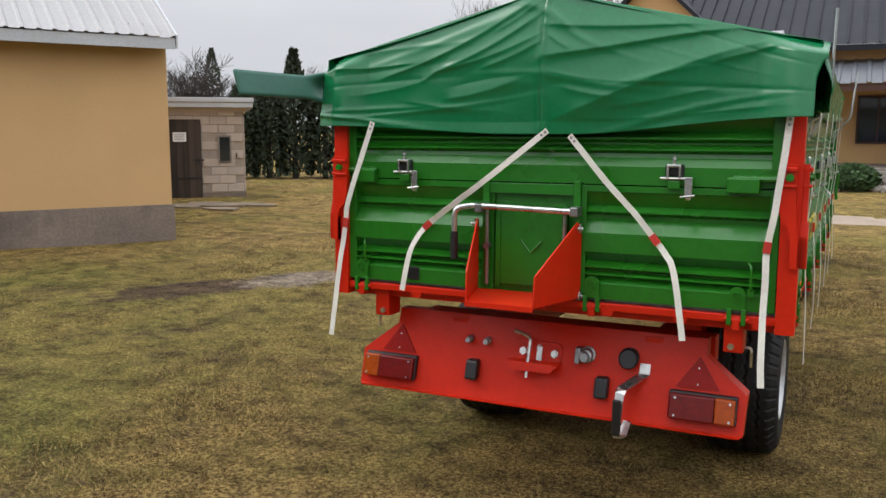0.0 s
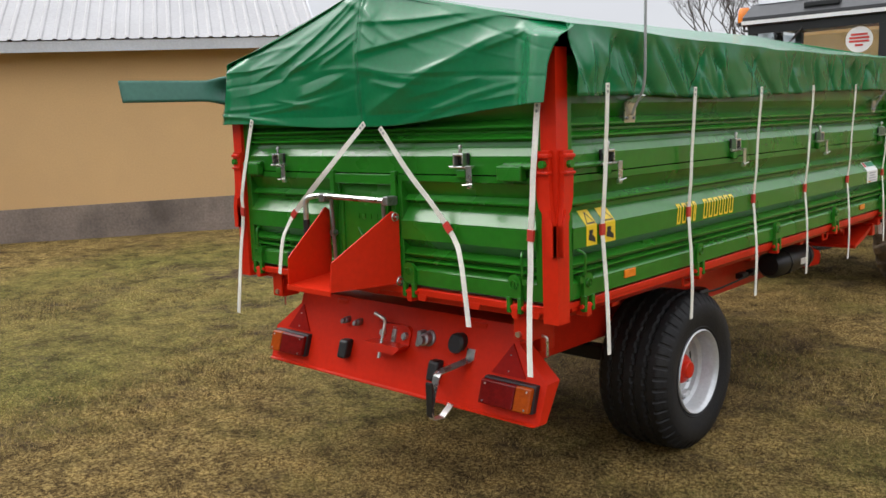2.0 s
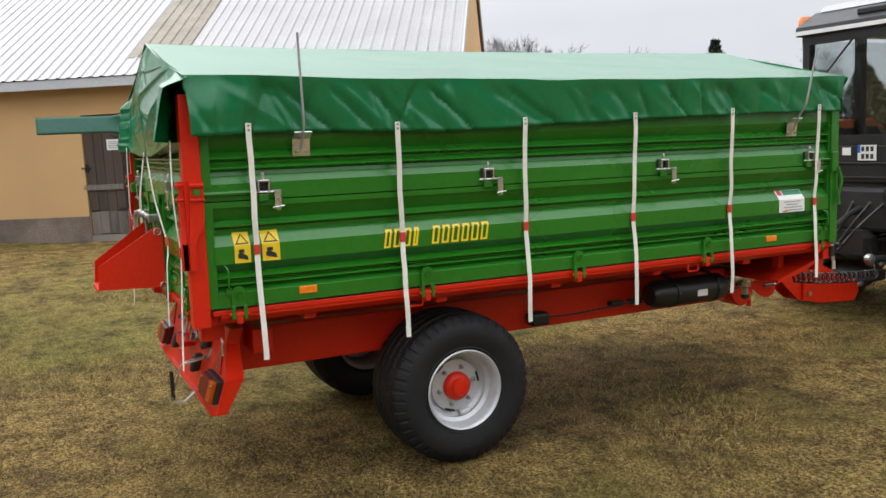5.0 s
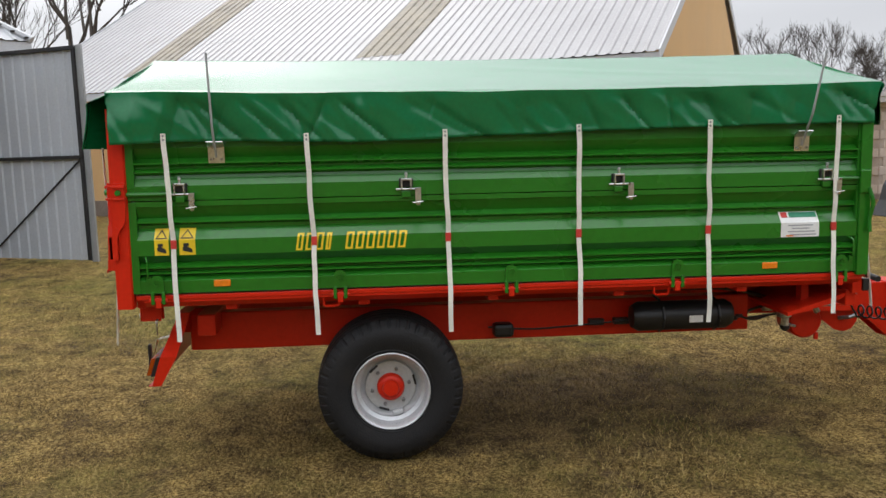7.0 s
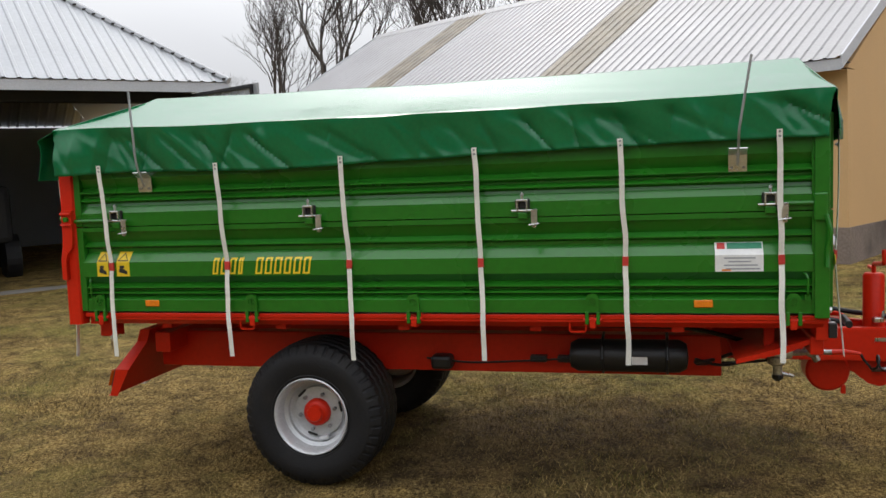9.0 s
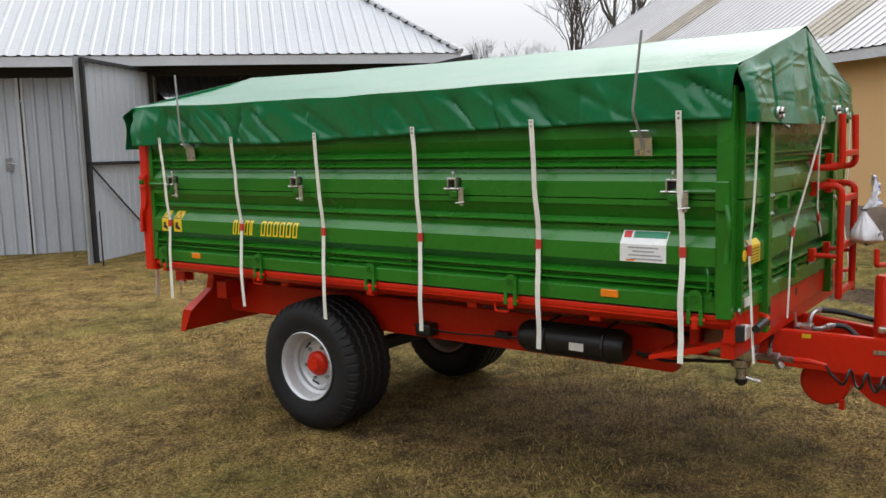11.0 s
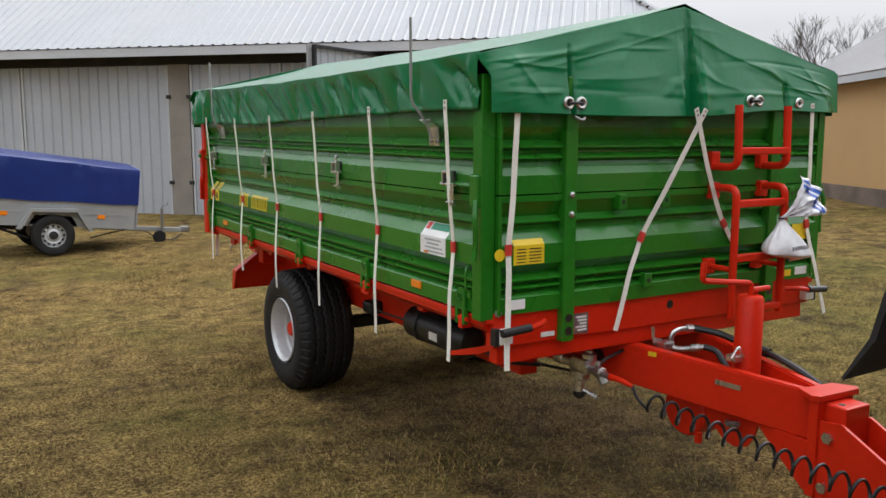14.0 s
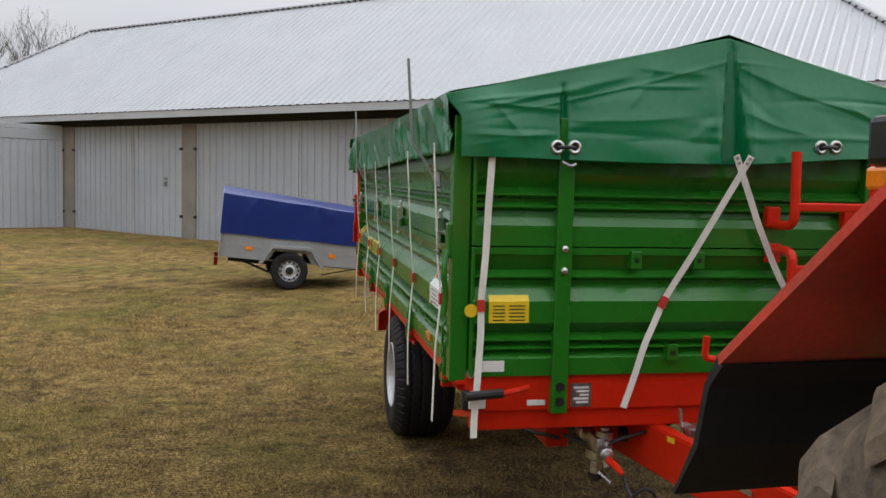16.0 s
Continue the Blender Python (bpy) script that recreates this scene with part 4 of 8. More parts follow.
# the cheeks draw in towards the lip
for x, sh in ((0.188, 0.28), (-0.29, -0.27)):
    T = Matrix(((1, sh, 0, 0), (0, 1, 0, 0), (0, 0, 1, 0), (0, 0, 0, 1)))
    prism(bm, [(-0.02, 1.045), (-0.02, 1.345), (-0.05, 1.36), (-0.335, 1.165), (-0.345, 1.04)], "x", x - 0.003, x + 0.003, T)
prism(bm, [(-0.29, -0.02), (0.188, -0.02), (0.095, -0.345), (-0.20, -0.345)], "z", 1.04, 1.046)
prism(bm, [(-0.20, -0.345), (0.095, -0.345), (0.095, -0.351), (-0.20, -0.351)], "z", 1.025, 1.046)
chute = part("grain_chute", bm, RED, trailer, "red sheet-metal grain chute")
for p in ((0.188, -0.045, 1.335), (0.188, -0.03, 1.05), (-0.29, -0.045, 1.335)):
    bm = B()
    tube(bm, [(p[0], p[1] + 0.018 * math.cos(a), p[2] + 0.018 * math.sin(a)) for a in [i * math.pi / 6 for i in range(13)]], 0.0028, 5)
    tube(bm, [(p[0] - 0.02, p[1], p[2]), (p[0] + 0.012, p[1], p[2])], 0.006, 8)
    part("linch_pin", bm, ZINC, chute)

# corner posts
for sx in (1, -1):
    bm = B()
    pts = [(0.958, -0.028), (1.028, -0.028), (1.028, 0.045), (1.015, 0.052), (0.958, 0.052)]
    prism(bm, [(sx * a, b) for a, b in pts], "z", 0.965, 1.985)
    part("corner_post", bm, RED, trailer, "red corner post")
    # hook latches on both faces of the post, tapering down to a finger
    hook = [(-0.014, 1.615), (0.046, 1.615), (0.046, 1.50), (0.052, 1.41), (0.062, 1.345), (0.062, 1.225), (0.036, 1.225), (0.036, 1.335), (0.022, 1.375), (0.0, 1.40), (-0.010, 1.44), (-0.014, 1.52)]
    finger = [(0.062, 1.34), (0.062, 1.225), (0.036, 1.225), (0.036, 1.33), (0.022, 1.375), (0.045, 1.40)]
    for k in range(2):
        bm = B()
        for pts, d in ((hook, 0.020), (finger, 0.027)):
            if k == 0:
                prism(bm, [(sx * (0.962 + u), z) for u, z in pts], "y", -0.029 - d, -0.0285)
            else:
                prism(bm, [(0.035 - u, z) for u, z in pts], "x", sx * 1.0285, sx * (1.029 + d))
        u0 = (0.950, 1.012)
        if k == 0:
            box(bm, *sorted((sx * u0[0], sx * u0[1])), -0.060, -0.028, 1.588, 1.604, 0.004)
            box(bm, *sorted((sx * u0[0], sx * u0[1])), -0.060, -0.028, 1.528, 1.540, 0.004)
        else:
            box(bm, *sorted((sx * 1.028, sx * 1.06)), -0.012, 0.05, 1.588, 1.604, 0.004)
            box(bm, *sorted((sx * 1.028, sx * 1.06)), -0.012, 0.05, 1.528, 1.540, 0.004)
        part("post_latch", bm, RED, trailer, "red hooked latch on the corner post")
    part("latch_pin", tube(B(), [(sx * 0.985, -0.066, 1.566), (sx * 0.985, -0.03, 1.566)], 0.015, 10), GREEN, trailer)
    part("latch_pin", tube(B(), [(sx * 1.066, 0.018, 1.566), (sx * 1.03, 0.018, 1.566)], 0.015, 10), GREEN, trailer)
    bm = B()
    box(bm, *sorted((sx * 0.965, sx * 1.03)), 3.935, 4.0, 1.02, 1.985, 0.004)
    part("front_corner_post", bm, GREEN, trailer, "green corner post")
    bm = B()
    box(bm, *sorted((sx * 1.0, sx * 1.045)), 3.93, 3.99, 1.47, 1.60, 0.008)
    tube(bm, bent([(sx * 1.045, 3.98, 1.50), (sx * 1.06, 4.0, 1.42), (sx * 1.045, 3.985, 1.33), (sx * 1.055, 3.985, 1.26)], 0.03), 0.011, 8)
    part("post_latch", bm, GREEN, trailer)
    # upright channels of the front wall
    bm = B()
    box(bm, *sorted((sx * 0.590, sx * 0.650)), 3.995, 4.042, 0.90, 1.985, 0.004)
    part("front_channel", bm, GREEN, trailer, "green upright channel")
    for z in (0.945, 1.0):
        part("channel_hole", lathe(B(), [(0.0, 4.041), (0.018, 4.0425), (0.018, 4.041)], "y", 14, (sx * 0.620, 0.002, z)), BLACK, trailer)
    for z in (1.512, 1.432):
        part("channel_bolt", lathe(B(), [(0.013, 4.041), (0.013, 4.050), (0.004, 4.054)], "y", 8, (sx * 0.620, 0, z)), ZINC, trailer)

# floor frame and chassis
part("floor", box(B(), -0.97, 0.97, 0.03, 4.0, 1.015, 1.04), STEEL, trailer, "steel load floor")
for sx in (1, -1):
    bm = B()
    box(bm, *sorted((sx * 0.955, sx * 1.005)), 0.06, 4.0, 1.005, 1.030, 0.004)
    prism(bm, [(sx * 1.0, 1.0045), (sx * 1.0, 0.992), (sx * 0.962, 0.962), (sx * 0.90, 0.962), (sx * 0.90, 1.0045)], "y", 0.10, 3.98)
    part("edge_rail", bm, RED, trailer, "red edge rail under the drop sides")
    bm = B()
    box(bm, *sorted((sx * 0.41, sx * 0.51)), 0.22, 3.56, 0.615, 0.835, 0.008)
    part("long_beam", bm, RED, trailer, "red long chassis beam")
    for y in (1.06, 2.85):
        bm = B()
        tube(bm, bent([(sx * 0.985, y - 0.04, 0.99), (sx * 0.985, y - 0.04, 0.94), (sx * 0.985, y + 0.04, 0.94), (sx * 0.985, y + 0.04, 0.99)], 0.015), 0.006, 6)
        part("rope_hook", bm, RED, trailer)
bm = B()
box(bm, -0.96, 0.96, -0.01, 0.05, 0.992, 1.024, 0.004)
box(bm, -0.95, 0.95, 0.05, 0.10, 0.955, 1.01, 0.003)
for x in [-0.9 + 0.3 * i for i in range(7)]:
    prism(bm, [(x - 0.03, 1.0), (x - 0.02, 0.972), (x + 0.02, 0.972), (x + 0.03, 1.0)], "y", -0.012, -0.004)
part("rear_rail", bm, RED, trailer)
for y in (0.5, 1.2, 1.9, 2.6, 3.3):
    part("cross_member", box(B(), -0.93, 0.93, y, y + 0.06, 0.93, 1.01, 0.004), RED, trailer)
for sx in (1, -1):
    bm = B()
    box(bm, *sorted((sx * 0.765, sx * 0.84)), 0.03, 0.045, 0.862, 0.985, 0.006)
    box(bm, *sorted((sx * 0.765, sx * 0.775)), 0.045, 0.14, 0.862, 0.96)
    box(bm, *sorted((sx * 0.83, sx * 0.84)), 0.045, 0.14, 0.862, 0.96)
    part("tipping_joint", bm, RED, trailer)
    bm = B()
    lathe(bm, [(0.013, 0.018), (0.013, 0.032)], "y", 8, (sx * 0.795, 0, 0.888))
    part("joint_bolt", bm, ZINC, trailer)
    bm = B()
    tube(bm, bent([(sx * 0.83, 0.12, 0.87), (sx * 0.865, 0.12, 0.87), (sx * 0.865, 0.12, 0.79)], 0.02), 0.006, 6)
    part("tipping_pin", bm, ZINC, trailer)
bm = B()
box(bm, -0.70, 0.70, 0.30, 0.40, 0.74, 0.86, 0.006)
part("rear_cross_beam", bm, RED, trailer)
# front beam
bm = B()
box(bm, -0.97, 0.97, 3.95, 4.0050, 0.905, 1.045, 0.004)
prism(bm, [(4.0000, 0.91), (4.0000, 0.925), (3.80, 0.86), (3.60, 0.80), (3.60, 0.78), (3.84, 0.84)], "x", -0.93, 0.93)
box(bm, -0.94, 0.94, 3.93, 3.99, 0.83, 0.92, 0.006)
front_beam = part("front_beam", bm, RED, trailer, "red front cross beam")
part("beam_hole", lathe(B(), [(0.0, 4.0062), (0.02, 4.0062), (0.02, 4.0040)], "y", 16, (0.005, 0, 0.99)), BLACK, front_beam)
plate = part("type_plate", box(B(), 0.485, 0.565, 4.0050, 4.0080, 0.915, 1.005), STEEL, front_beam, "small metal type plate")
for i in range(5):
    part("plate_bar", box(B(), 0.495, 0.555 - 0.012 * (i % 3), 4.0080, 4.0095, 0.985 - i * 0.014, 0.992 - i * 0.014), WHITE_LABEL, plate)
part("small_label", box(B(), 0.665, 0.735, 4.0060, 4.0090, 0.925, 0.945), WHITE_LABEL, front_beam)
for sx in (1, -1):
    hb = part("brake_handle", tube(B(), bent([(sx * 0.74, 4.0400, 1.0), (sx * 0.80, 4.09, 1.003), (sx * 0.86, 4.09, 0.99)], 0.03), 0.012, 8), RED, front_beam, "red lever with a black grip")
    part("grip", tube(B(), [(sx * 0.85, 4.09, 0.995), (sx * 0.985, 4.09, 0.985)], 0.017, 10), BLACK, hb)
    lamp = part("marker_lamp", box(B(), *sorted((sx * 0.90, sx * 0.965)), 4.0060, 4.0450, 0.925, 0.985, 0.006), WHITE_LABEL, front_beam, "white front marker lamp")
    part("lamp_base", box(B(), *sorted((sx * 0.955, sx * 0.985)), 4.0040, 4.0400, 0.92, 0.99, 0.004), BLACK, lamp)
    bm = B()
    lathe(bm, [(0.016, 4.0100), (0.016, 4.0200)], "y", 8, (sx * 0.955, 0, 1.05))
    part("corner_bolt", bm, ZINC, front_beam)

# axle and wheels
part("axle", box(B(), -0.62, 0.62, 1.34, 1.42, 0.40, 0.48, 0.008), BLACK_MATT, trailer, "dark square axle beam")
for sx in (1, -1):
    bm = B()
    prism(bm, [(1.15, 0.72), (1.61, 0.72), (1.46, 0.46), (1.30, 0.46)], "x", sx * 0.50 - 0.03, sx * 0.50 + 0.03)
    part("axle_bracket", bm, RED, trailer)


def tyre_mesh(R=0.408, rim_r=0.205, half=0.185, n=440, zig=44):
    """An implement tyre: wavy long grooves, and cut shoulders."""
    bm = B()
    prof = []
    for w in [-1 + 2 * i / 46 for i in range(47)]:
        prof.append(w)
    rows = []
    for k in range(n):
        a = 2 * math.pi * k / n
        ph = (k * zig / n) % 1.0
        tri = abs(ph * 2 - 1) * 2 - 1
        row = []
        for w in prof:
            x = w * half
            crown = R - 0.012 * w * w - 0.035 * max(0, abs(w) - 0.82) / 0.18
            dep = 0.0
            for g in (-0.52, -0.17, 0.17, 0.52):
                if abs(w - g - 0.035 * tri) < 0.045:
                    dep = 0.009
            if abs(w) > 0.78 and ph < 0.26:
                dep = 0.008
            row.append(bm.verts.new((x, (crown - dep) * math.cos(a), (crown - dep) * math.sin(a))))
        rows.append(row)
    fs = []
    for i in range(n):
        p, q = rows[i], rows[(i + 1) % n]
        for j in range(len(prof) - 1):
            fs.append(bm.faces.new((p[j], p[j + 1], q[j + 1], q[j])))
    for s in (1, -1):
        base = [r[-1] if s > 0 else r[0] for r in rows]
        for rr, xx in ((R - 0.060, half * 1.02), (R - 0.064, half * 1.035), (R - 0.12, half * 1.05), (rim_r + 0.03, half * 0.97), (rim_r + 0.026, half * 0.985), (rim_r + 0.004, half * 0.90), (rim_r - 0.01, half * 0.80)):
            ring = [bm.verts.new((s * xx, rr * math.cos(2 * math.pi * k / n), rr * math.sin(2 * math.pi * k / n))) for k in range(n)]
            for k in range(n):
                fs.append(bm.faces.new((base[k], base[(k + 1) % n], ring[(k + 1) % n], ring[k])))
            base = ring
    bmesh.ops.recalc_face_normals(bm, faces=fs)
    return bm


def build_wheel():
    wheel = new("wheel")
    wheel.parent = trailer
    tagged(wheel, "wide black implement tyre on a silver rim")
    part("tyre", tyre_mesh(), RUBBER, wheel, smooth=True)
    prof = [(0.212, 0.172), (0.218, 0.180), (0.212, 0.186), (0.202, 0.178), (0.196, 0.160), (0.192, 0.10), (0.172, 0.088), (0.170, 0.065), (0.160, 0.055), (0.150, 0.045), (0.120, 0.040), (0.118, 0.030), (0.168, 0.030), (0.185, 0.07), (0.19, -0.15), (0.212, -0.175), (0.205, -0.17)]
    part("rim", lathe(B(), prof, "x", 56, closed=True), RIM, wheel, "silver-painted rim", smooth=True)
    bm = B()
    lathe(bm, [(0.145, 0.050), (0.14, 0.062), (0.075, 0.068), (0.05, 0.068)], "x", 40)
    part("rim_disc", bm, RIM, wheel, smooth=True)
    bm = B()
    lathe(bm, [(0.078, 0.05), (0.076, 0.092), (0.066, 0.105), (0.048, 0.110), (0.046, 0.124), (0.040, 0.132), (0.0, 0.134)], "x", 32)
    part("hub", bm, RED, wheel, "red hub cap", smooth=True)
    for k in range(6):
        a = k * math.pi / 3 + 0.2
        part("wheel_nut", lathe(B(), [(0.011, 0.06), (0.011, 0.085), (0.005, 0.09)], "x", 6, (0, 0.105 * math.cos(a), 0.105 * math.sin(a))), STEEL, wheel)
    for k in range(3):
        a = k * 2 * math.pi / 3 + 0.75
        bm = B()
        box(bm, 0.061, 0.067, -0.03, 0.03, 0.131, 0.143, 0.004, pose(0, 0, 0, math.degrees(a), 0, 0))
        part("rim_slot", bm, BLACK, wheel)
    part("valve_cover", box(B(), 0.06, 0.10, -0.03, 0.03, -0.165, -0.135, 0.01, pose(0, 0, 0, 15, 0, 0)), RIM, wheel)
    wheel.matrix_basis = pose(0.72, 1.364, 0.434)
    return wheel


w1 = build_wheel()
w2 = copy_thing(w1, pose(-0.72, 1.364, 0.434, 20, 0, 180))

# rear bumper with lamps, one folded sheet leaning back
S = Matrix(((1, 0, 0, 0), (0, 1, 0.32, -0.19), (0, 0, 1, 0), (0, 0, 0, 1)))
bm = B()
face = [(-0.735, 0.872), (0.735, 0.872), (0.735, 0.80), (0.905, 0.665), (0.90, 0.505), (-0.90, 0.505), (-0.905, 0.665), (-0.735, 0.80)]
back = [0.17, 0.17, 0.17, 0.19, 0.15, 0.15, 0.19, 0.17]
va = [bm.verts.new((x, 0.105, z)) for x, z in face]
vb = [bm.verts.new((x, d, z)) for (x, z), d in zip(face, back)]
bm.faces.new(va)
for k in range(8):
    if k != 4:
        bm.faces.new((va[(k + 1) % 8], va[k], vb[k], vb[(k + 1) % 8]))
# the lip folded out along the lower edge
vl = [bm.verts.new((x, 0.082, 0.503)) for x in (0.885, -0.885)]
bm.faces.new((va[4], va[5], vl[1], vl[0]))
bmesh.ops.recalc_face_normals(bm, faces=bm.faces[:])
bmesh.ops.transform(bm, matrix=S, verts=bm.verts)
bumper = part("bumper", bm, RED, trailer, "red sheet-metal rear bumper beam with lamps")
bumper.matrix_basis = pose(-0.05, 0, 0)
so = bumper.modifiers.new("thickness", "SOLIDIFY")
so.thickness, so.offset = 0.006, 0
for sx in (1, -1):
    part("bumper_arm", box(B(), *sorted((sx * 0.42, sx * 0.50)), 0.18, 0.34, 0.72, 0.86, 0.006), RED, trailer)


def on_bumper(x, z, out=0.0):
    return (x, 0.105 - out + 0.32 * z - 0.19, z)


def bumper_box(name, x0, x1, z0, z1, d0, d1, material, parent=bumper, label="", bev=0.004):
    bm = B()
    box(bm, x0, x1, 0.105 - d1, 0.105 - d0, z0, z1, bev)
    bmesh.ops.transform(bm, matrix=S, verts=bm.verts)
    return part(name, bm, material, parent, label)


for sx in (1, -1):
    a, b = sorted((sx * 0.60, sx * 0.875))
    base = bumper_box("tail_lamp", a, b, 0.55, 0.66, 0.0, 0.03, BLACK, label="rectangular tail lamp, red and amber")
    am = sorted((sx * 0.79, sx * 0.87))
    bumper_box("amber_lens", am[0], am[1], 0.556, 0.654, 0.03, 0.055, AMBER_DARK, base, bev=0.006)
    rd = sorted((sx * 0.605, sx * 0.788))
    bumper_box("red_lens", rd[0], rd[1], 0.556, 0.654, 0.03, 0.055, REDLENS, base, bev=0.006)
    bm = B()
    for x, z in ((0.63, 0.57), (0.63, 0.64), (0.85, 0.57), (0.85, 0.64)):
        lathe(bm, [(0.005, 0.0), (0.004, 0.003)], "y", 8, (sx * x, 0.105 - 0.058, z))
    bmesh.ops.transform(bm, matrix=S, verts=bm.verts)
    part("screw", bm, ZINC, base)
    bm = B()
    prism(bm, [(sx * 0.62, 0.672), (sx * 0.80, 0.672), (sx * 0.71, 0.80)], "y", 0.095, 0.105)
    bmesh.ops.transform(bm, matrix=S, verts=bm.verts)
    tri = part("triangle_reflector", bm, mat("red_reflector", (0.30, 0.008, 0.005), 0.3, vary=0.1, scale=60, fine=300, spec=0.2), bumper, "red triangular reflector")
    for z in (0.69, 0.755):
        bm = B()
        lathe(bm, [(0.004, 0.0), (0.003, 0.003)], "y", 8, (sx * 0.71, 0.092, z))
        bmesh.ops.transform(bm, matrix=S, verts=bm.verts)
        part("screw", bm, ZINC, tri)
for x, z in ((-0.306, 0.637), (0.310, 0.632)):
    rb = bumper_box("rubber_buffer", x - 0.03, x + 0.03, z - 0.045, z + 0.045, 0.0, 0.05, BLACK, label="black rubber buffer", bev=0.012)
bm = B()
prism(bm, [(-0.13, 0.70), (-0.10, 0.672), (0.08, 0.672), (0.11, 0.70), (0.11, 0.708), (-0.13, 0.708)], "y", 0.03, 0.105)
prism(bm, [(-0.13, 0.775), (-0.11, 0.79), (0.09, 0.79), (0.11, 0.775), (0.11, 0.77), (-0.13, 0.77)], "y", 0.085, 0.105)
box(bm, -0.13, 0.11, 0.095, 0.104, 0.70, 0.78)
bmesh.ops.transform(bm, matrix=S, verts=bm.verts)
tow = part("tow_bracket", bm, RED, bumper, "red rear tow bracket with a pin")
bm = B()
tube(bm, bent([(-0.03, 0.05, 0.64), (-0.03, 0.05, 0.815), (-0.11, 0.05, 0.835)], 0.02), 0.008, 8)
bmesh.ops.transform(bm, matrix=S, verts=bm.verts)
part("tow_pin", bm, ZINC, tow)
for x in (-0.07, 0.08):
    bm = lathe(B(), [(0.018, 0.08), (0.018, 0.095)], "y", 6, (x, 0, 0.745))
    bmesh.ops.transform(bm, matrix=S, verts=bm.verts)
    part("bolt", bm, ZINC, tow)
bm = box(B(), -0.005, 0.02, 0.085, 0.095, 0.71, 0.78)
bmesh.ops.transform(bm, matrix=S, verts=bm.verts)
part("tow_latch", bm, ZINC, tow)
for x in (-0.34, -0.25):
    bm = B()
    lathe(bm, [(0.017, 0.105), (0.017, 0.075), (0.012, 0.07), (0.012, 0.055)], "y", 12, (x, 0, 0.768))
    bmesh.ops.transform(bm, matrix=S, verts=bm.verts)
    part("coupling", bm, STEEL, bumper)
bm = B()
lathe(bm, [(0.036, 0.105), (0.036, 0.095), (0.028, 0.092), (0.028, 0.06), (0.018, 0.055), (0.018, 0.035)], "y", 20, (0.228, 0, 0.756))
box(bm, 0.178, 0.203, 0.06, 0.1, 0.72, 0.79, 0.006)
bmesh.ops.transform(bm, matrix=S, verts=bm.verts)
part("air_coupling", bm, STEEL, bumper, "steel hose coupling")
bm = B()
lathe(bm, [(0.040, 0.105), (0.040, 0.08), (0.044, 0.078), (0.044, 0.066), (0.036, 0.056), (0.0, 0.056)], "y", 24, (0.416, 0, 0.766))
bmesh.ops.transform(bm, matrix=S, verts=bm.verts)
part("socket", bm, BLACK, bumper, "round black electrical socket")
bm = B()
lathe(bm, [(0.0, 0.1035), (0.011, 0.1035), (0.011, 0.105)], "y", 12, (0.345, 0, 0.755))
bmesh.ops.transform(bm, matrix=S, verts=bm.verts)
part("plate_hole", bm, BLACK, bumper)
# number-plate bracket bent from strip steel
bm = B()
ribbon(bm, [on_bumper(0.485, 0.745, 0.004), on_bumper(0.485, 0.705, 0.004), on_bumper(0.475, 0.695, 0.012), on_bumper(0.42, 0.662, 0.12), on_bumper(0.415, 0.645, 0.13)], 0.045, (1, 0, 0), 0.005)
ribbon(bm, [on_bumper(0.415, 0.65, 0.128), on_bumper(0.415, 0.49, 0.128), on_bumper(0.42, 0.465, 0.11), on_bumper(0.43, 0.465, 0.06), on_bumper(0.435, 0.51, 0.02)], 0.036, (1, 0, 0), 0.005)
bracket = part("lamp_bracket", bm, ZINC, bumper, "bent zinc strip bracket with black cover")
bm = B()
p = on_bumper(0.415, 0.55, 0.138)
box(bm, p[0] - 0.018, p[0] + 0.018, p[1] - 0.014, p[1] + 0.004, 0.475, 0.63, 0.006)
part("black_cover", bm, BLACK, bracket)

# air tank, hoses, valve block under the front
bm = B()
lathe(bm, [(0.02, 2.775), (0.065, 2.782), (0.086, 2.82), (0.086, 3.34), (0.065, 3.378), (0.02, 3.385)], "y", 28, (0.665, 0, 0.755))
tank = part("air_tank", bm, BLACK, trailer, "black cylindrical air tank", smooth=True)
part("tank_label", box(B(), 0.749, 0.7535, 3.10, 3.18, 0.725, 0.765), WHITE_LABEL, tank)
for y in (2.95, 3.28):
    bm = tube(B(), [(0.56, y, 0.855), (0.66, y, 0.847), (0.735, y, 0.815), (0.757, y, 0.755), (0.735, y, 0.695), (0.66, y, 0.663)], 0.008, 6)
    part("tank_strap", bm, BLACK, tank)
part("cable_box", box(B(), 0.50, 0.60, 1.98, 2.10, 0.64, 0.72, 0.02), BLACK, trailer)
for y in (2.55, 2.70):
    part("hose_clip", box(B(), 0.55, 0.60, y, y + 0.09, 0.695, 0.73, 0.004), BLACK, trailer)
bm = B()
tube(bm, bent([(0.62, 0.45, 0.925), (0.66, 1.0, 0.915), (0.66, 2.2, 0.92), (0.62, 3.4, 0.90), (0.5, 3.7, 0.80)], 0.2, 6), 0.012, 8)
tube(bm, bent([(0.56, 1.95, 0.70), (0.58, 2.2, 0.68), (0.6, 2.5, 0.70), (0.6, 2.8, 0.72)], 0.2, 6), 0.006, 6)
tube(bm, bent([(0.66, 3.42, 0.74), (0.60, 3.55, 0.69), (0.50, 3.70, 0.70)], 0.08, 6), 0.008, 6)
part("brake_hose", bm, BLACK, trailer)
CAST = mat("cast_grey_metal", (0.50, 0.50, 0.49), 0.30, 0.92, vary=0.35, scale=14, fine=80, bump=0.3, bump_scale=60)
bm = B()
box(bm, 0.355, 0.425, 3.81, 3.93, 0.695, 0.765, 0.014)
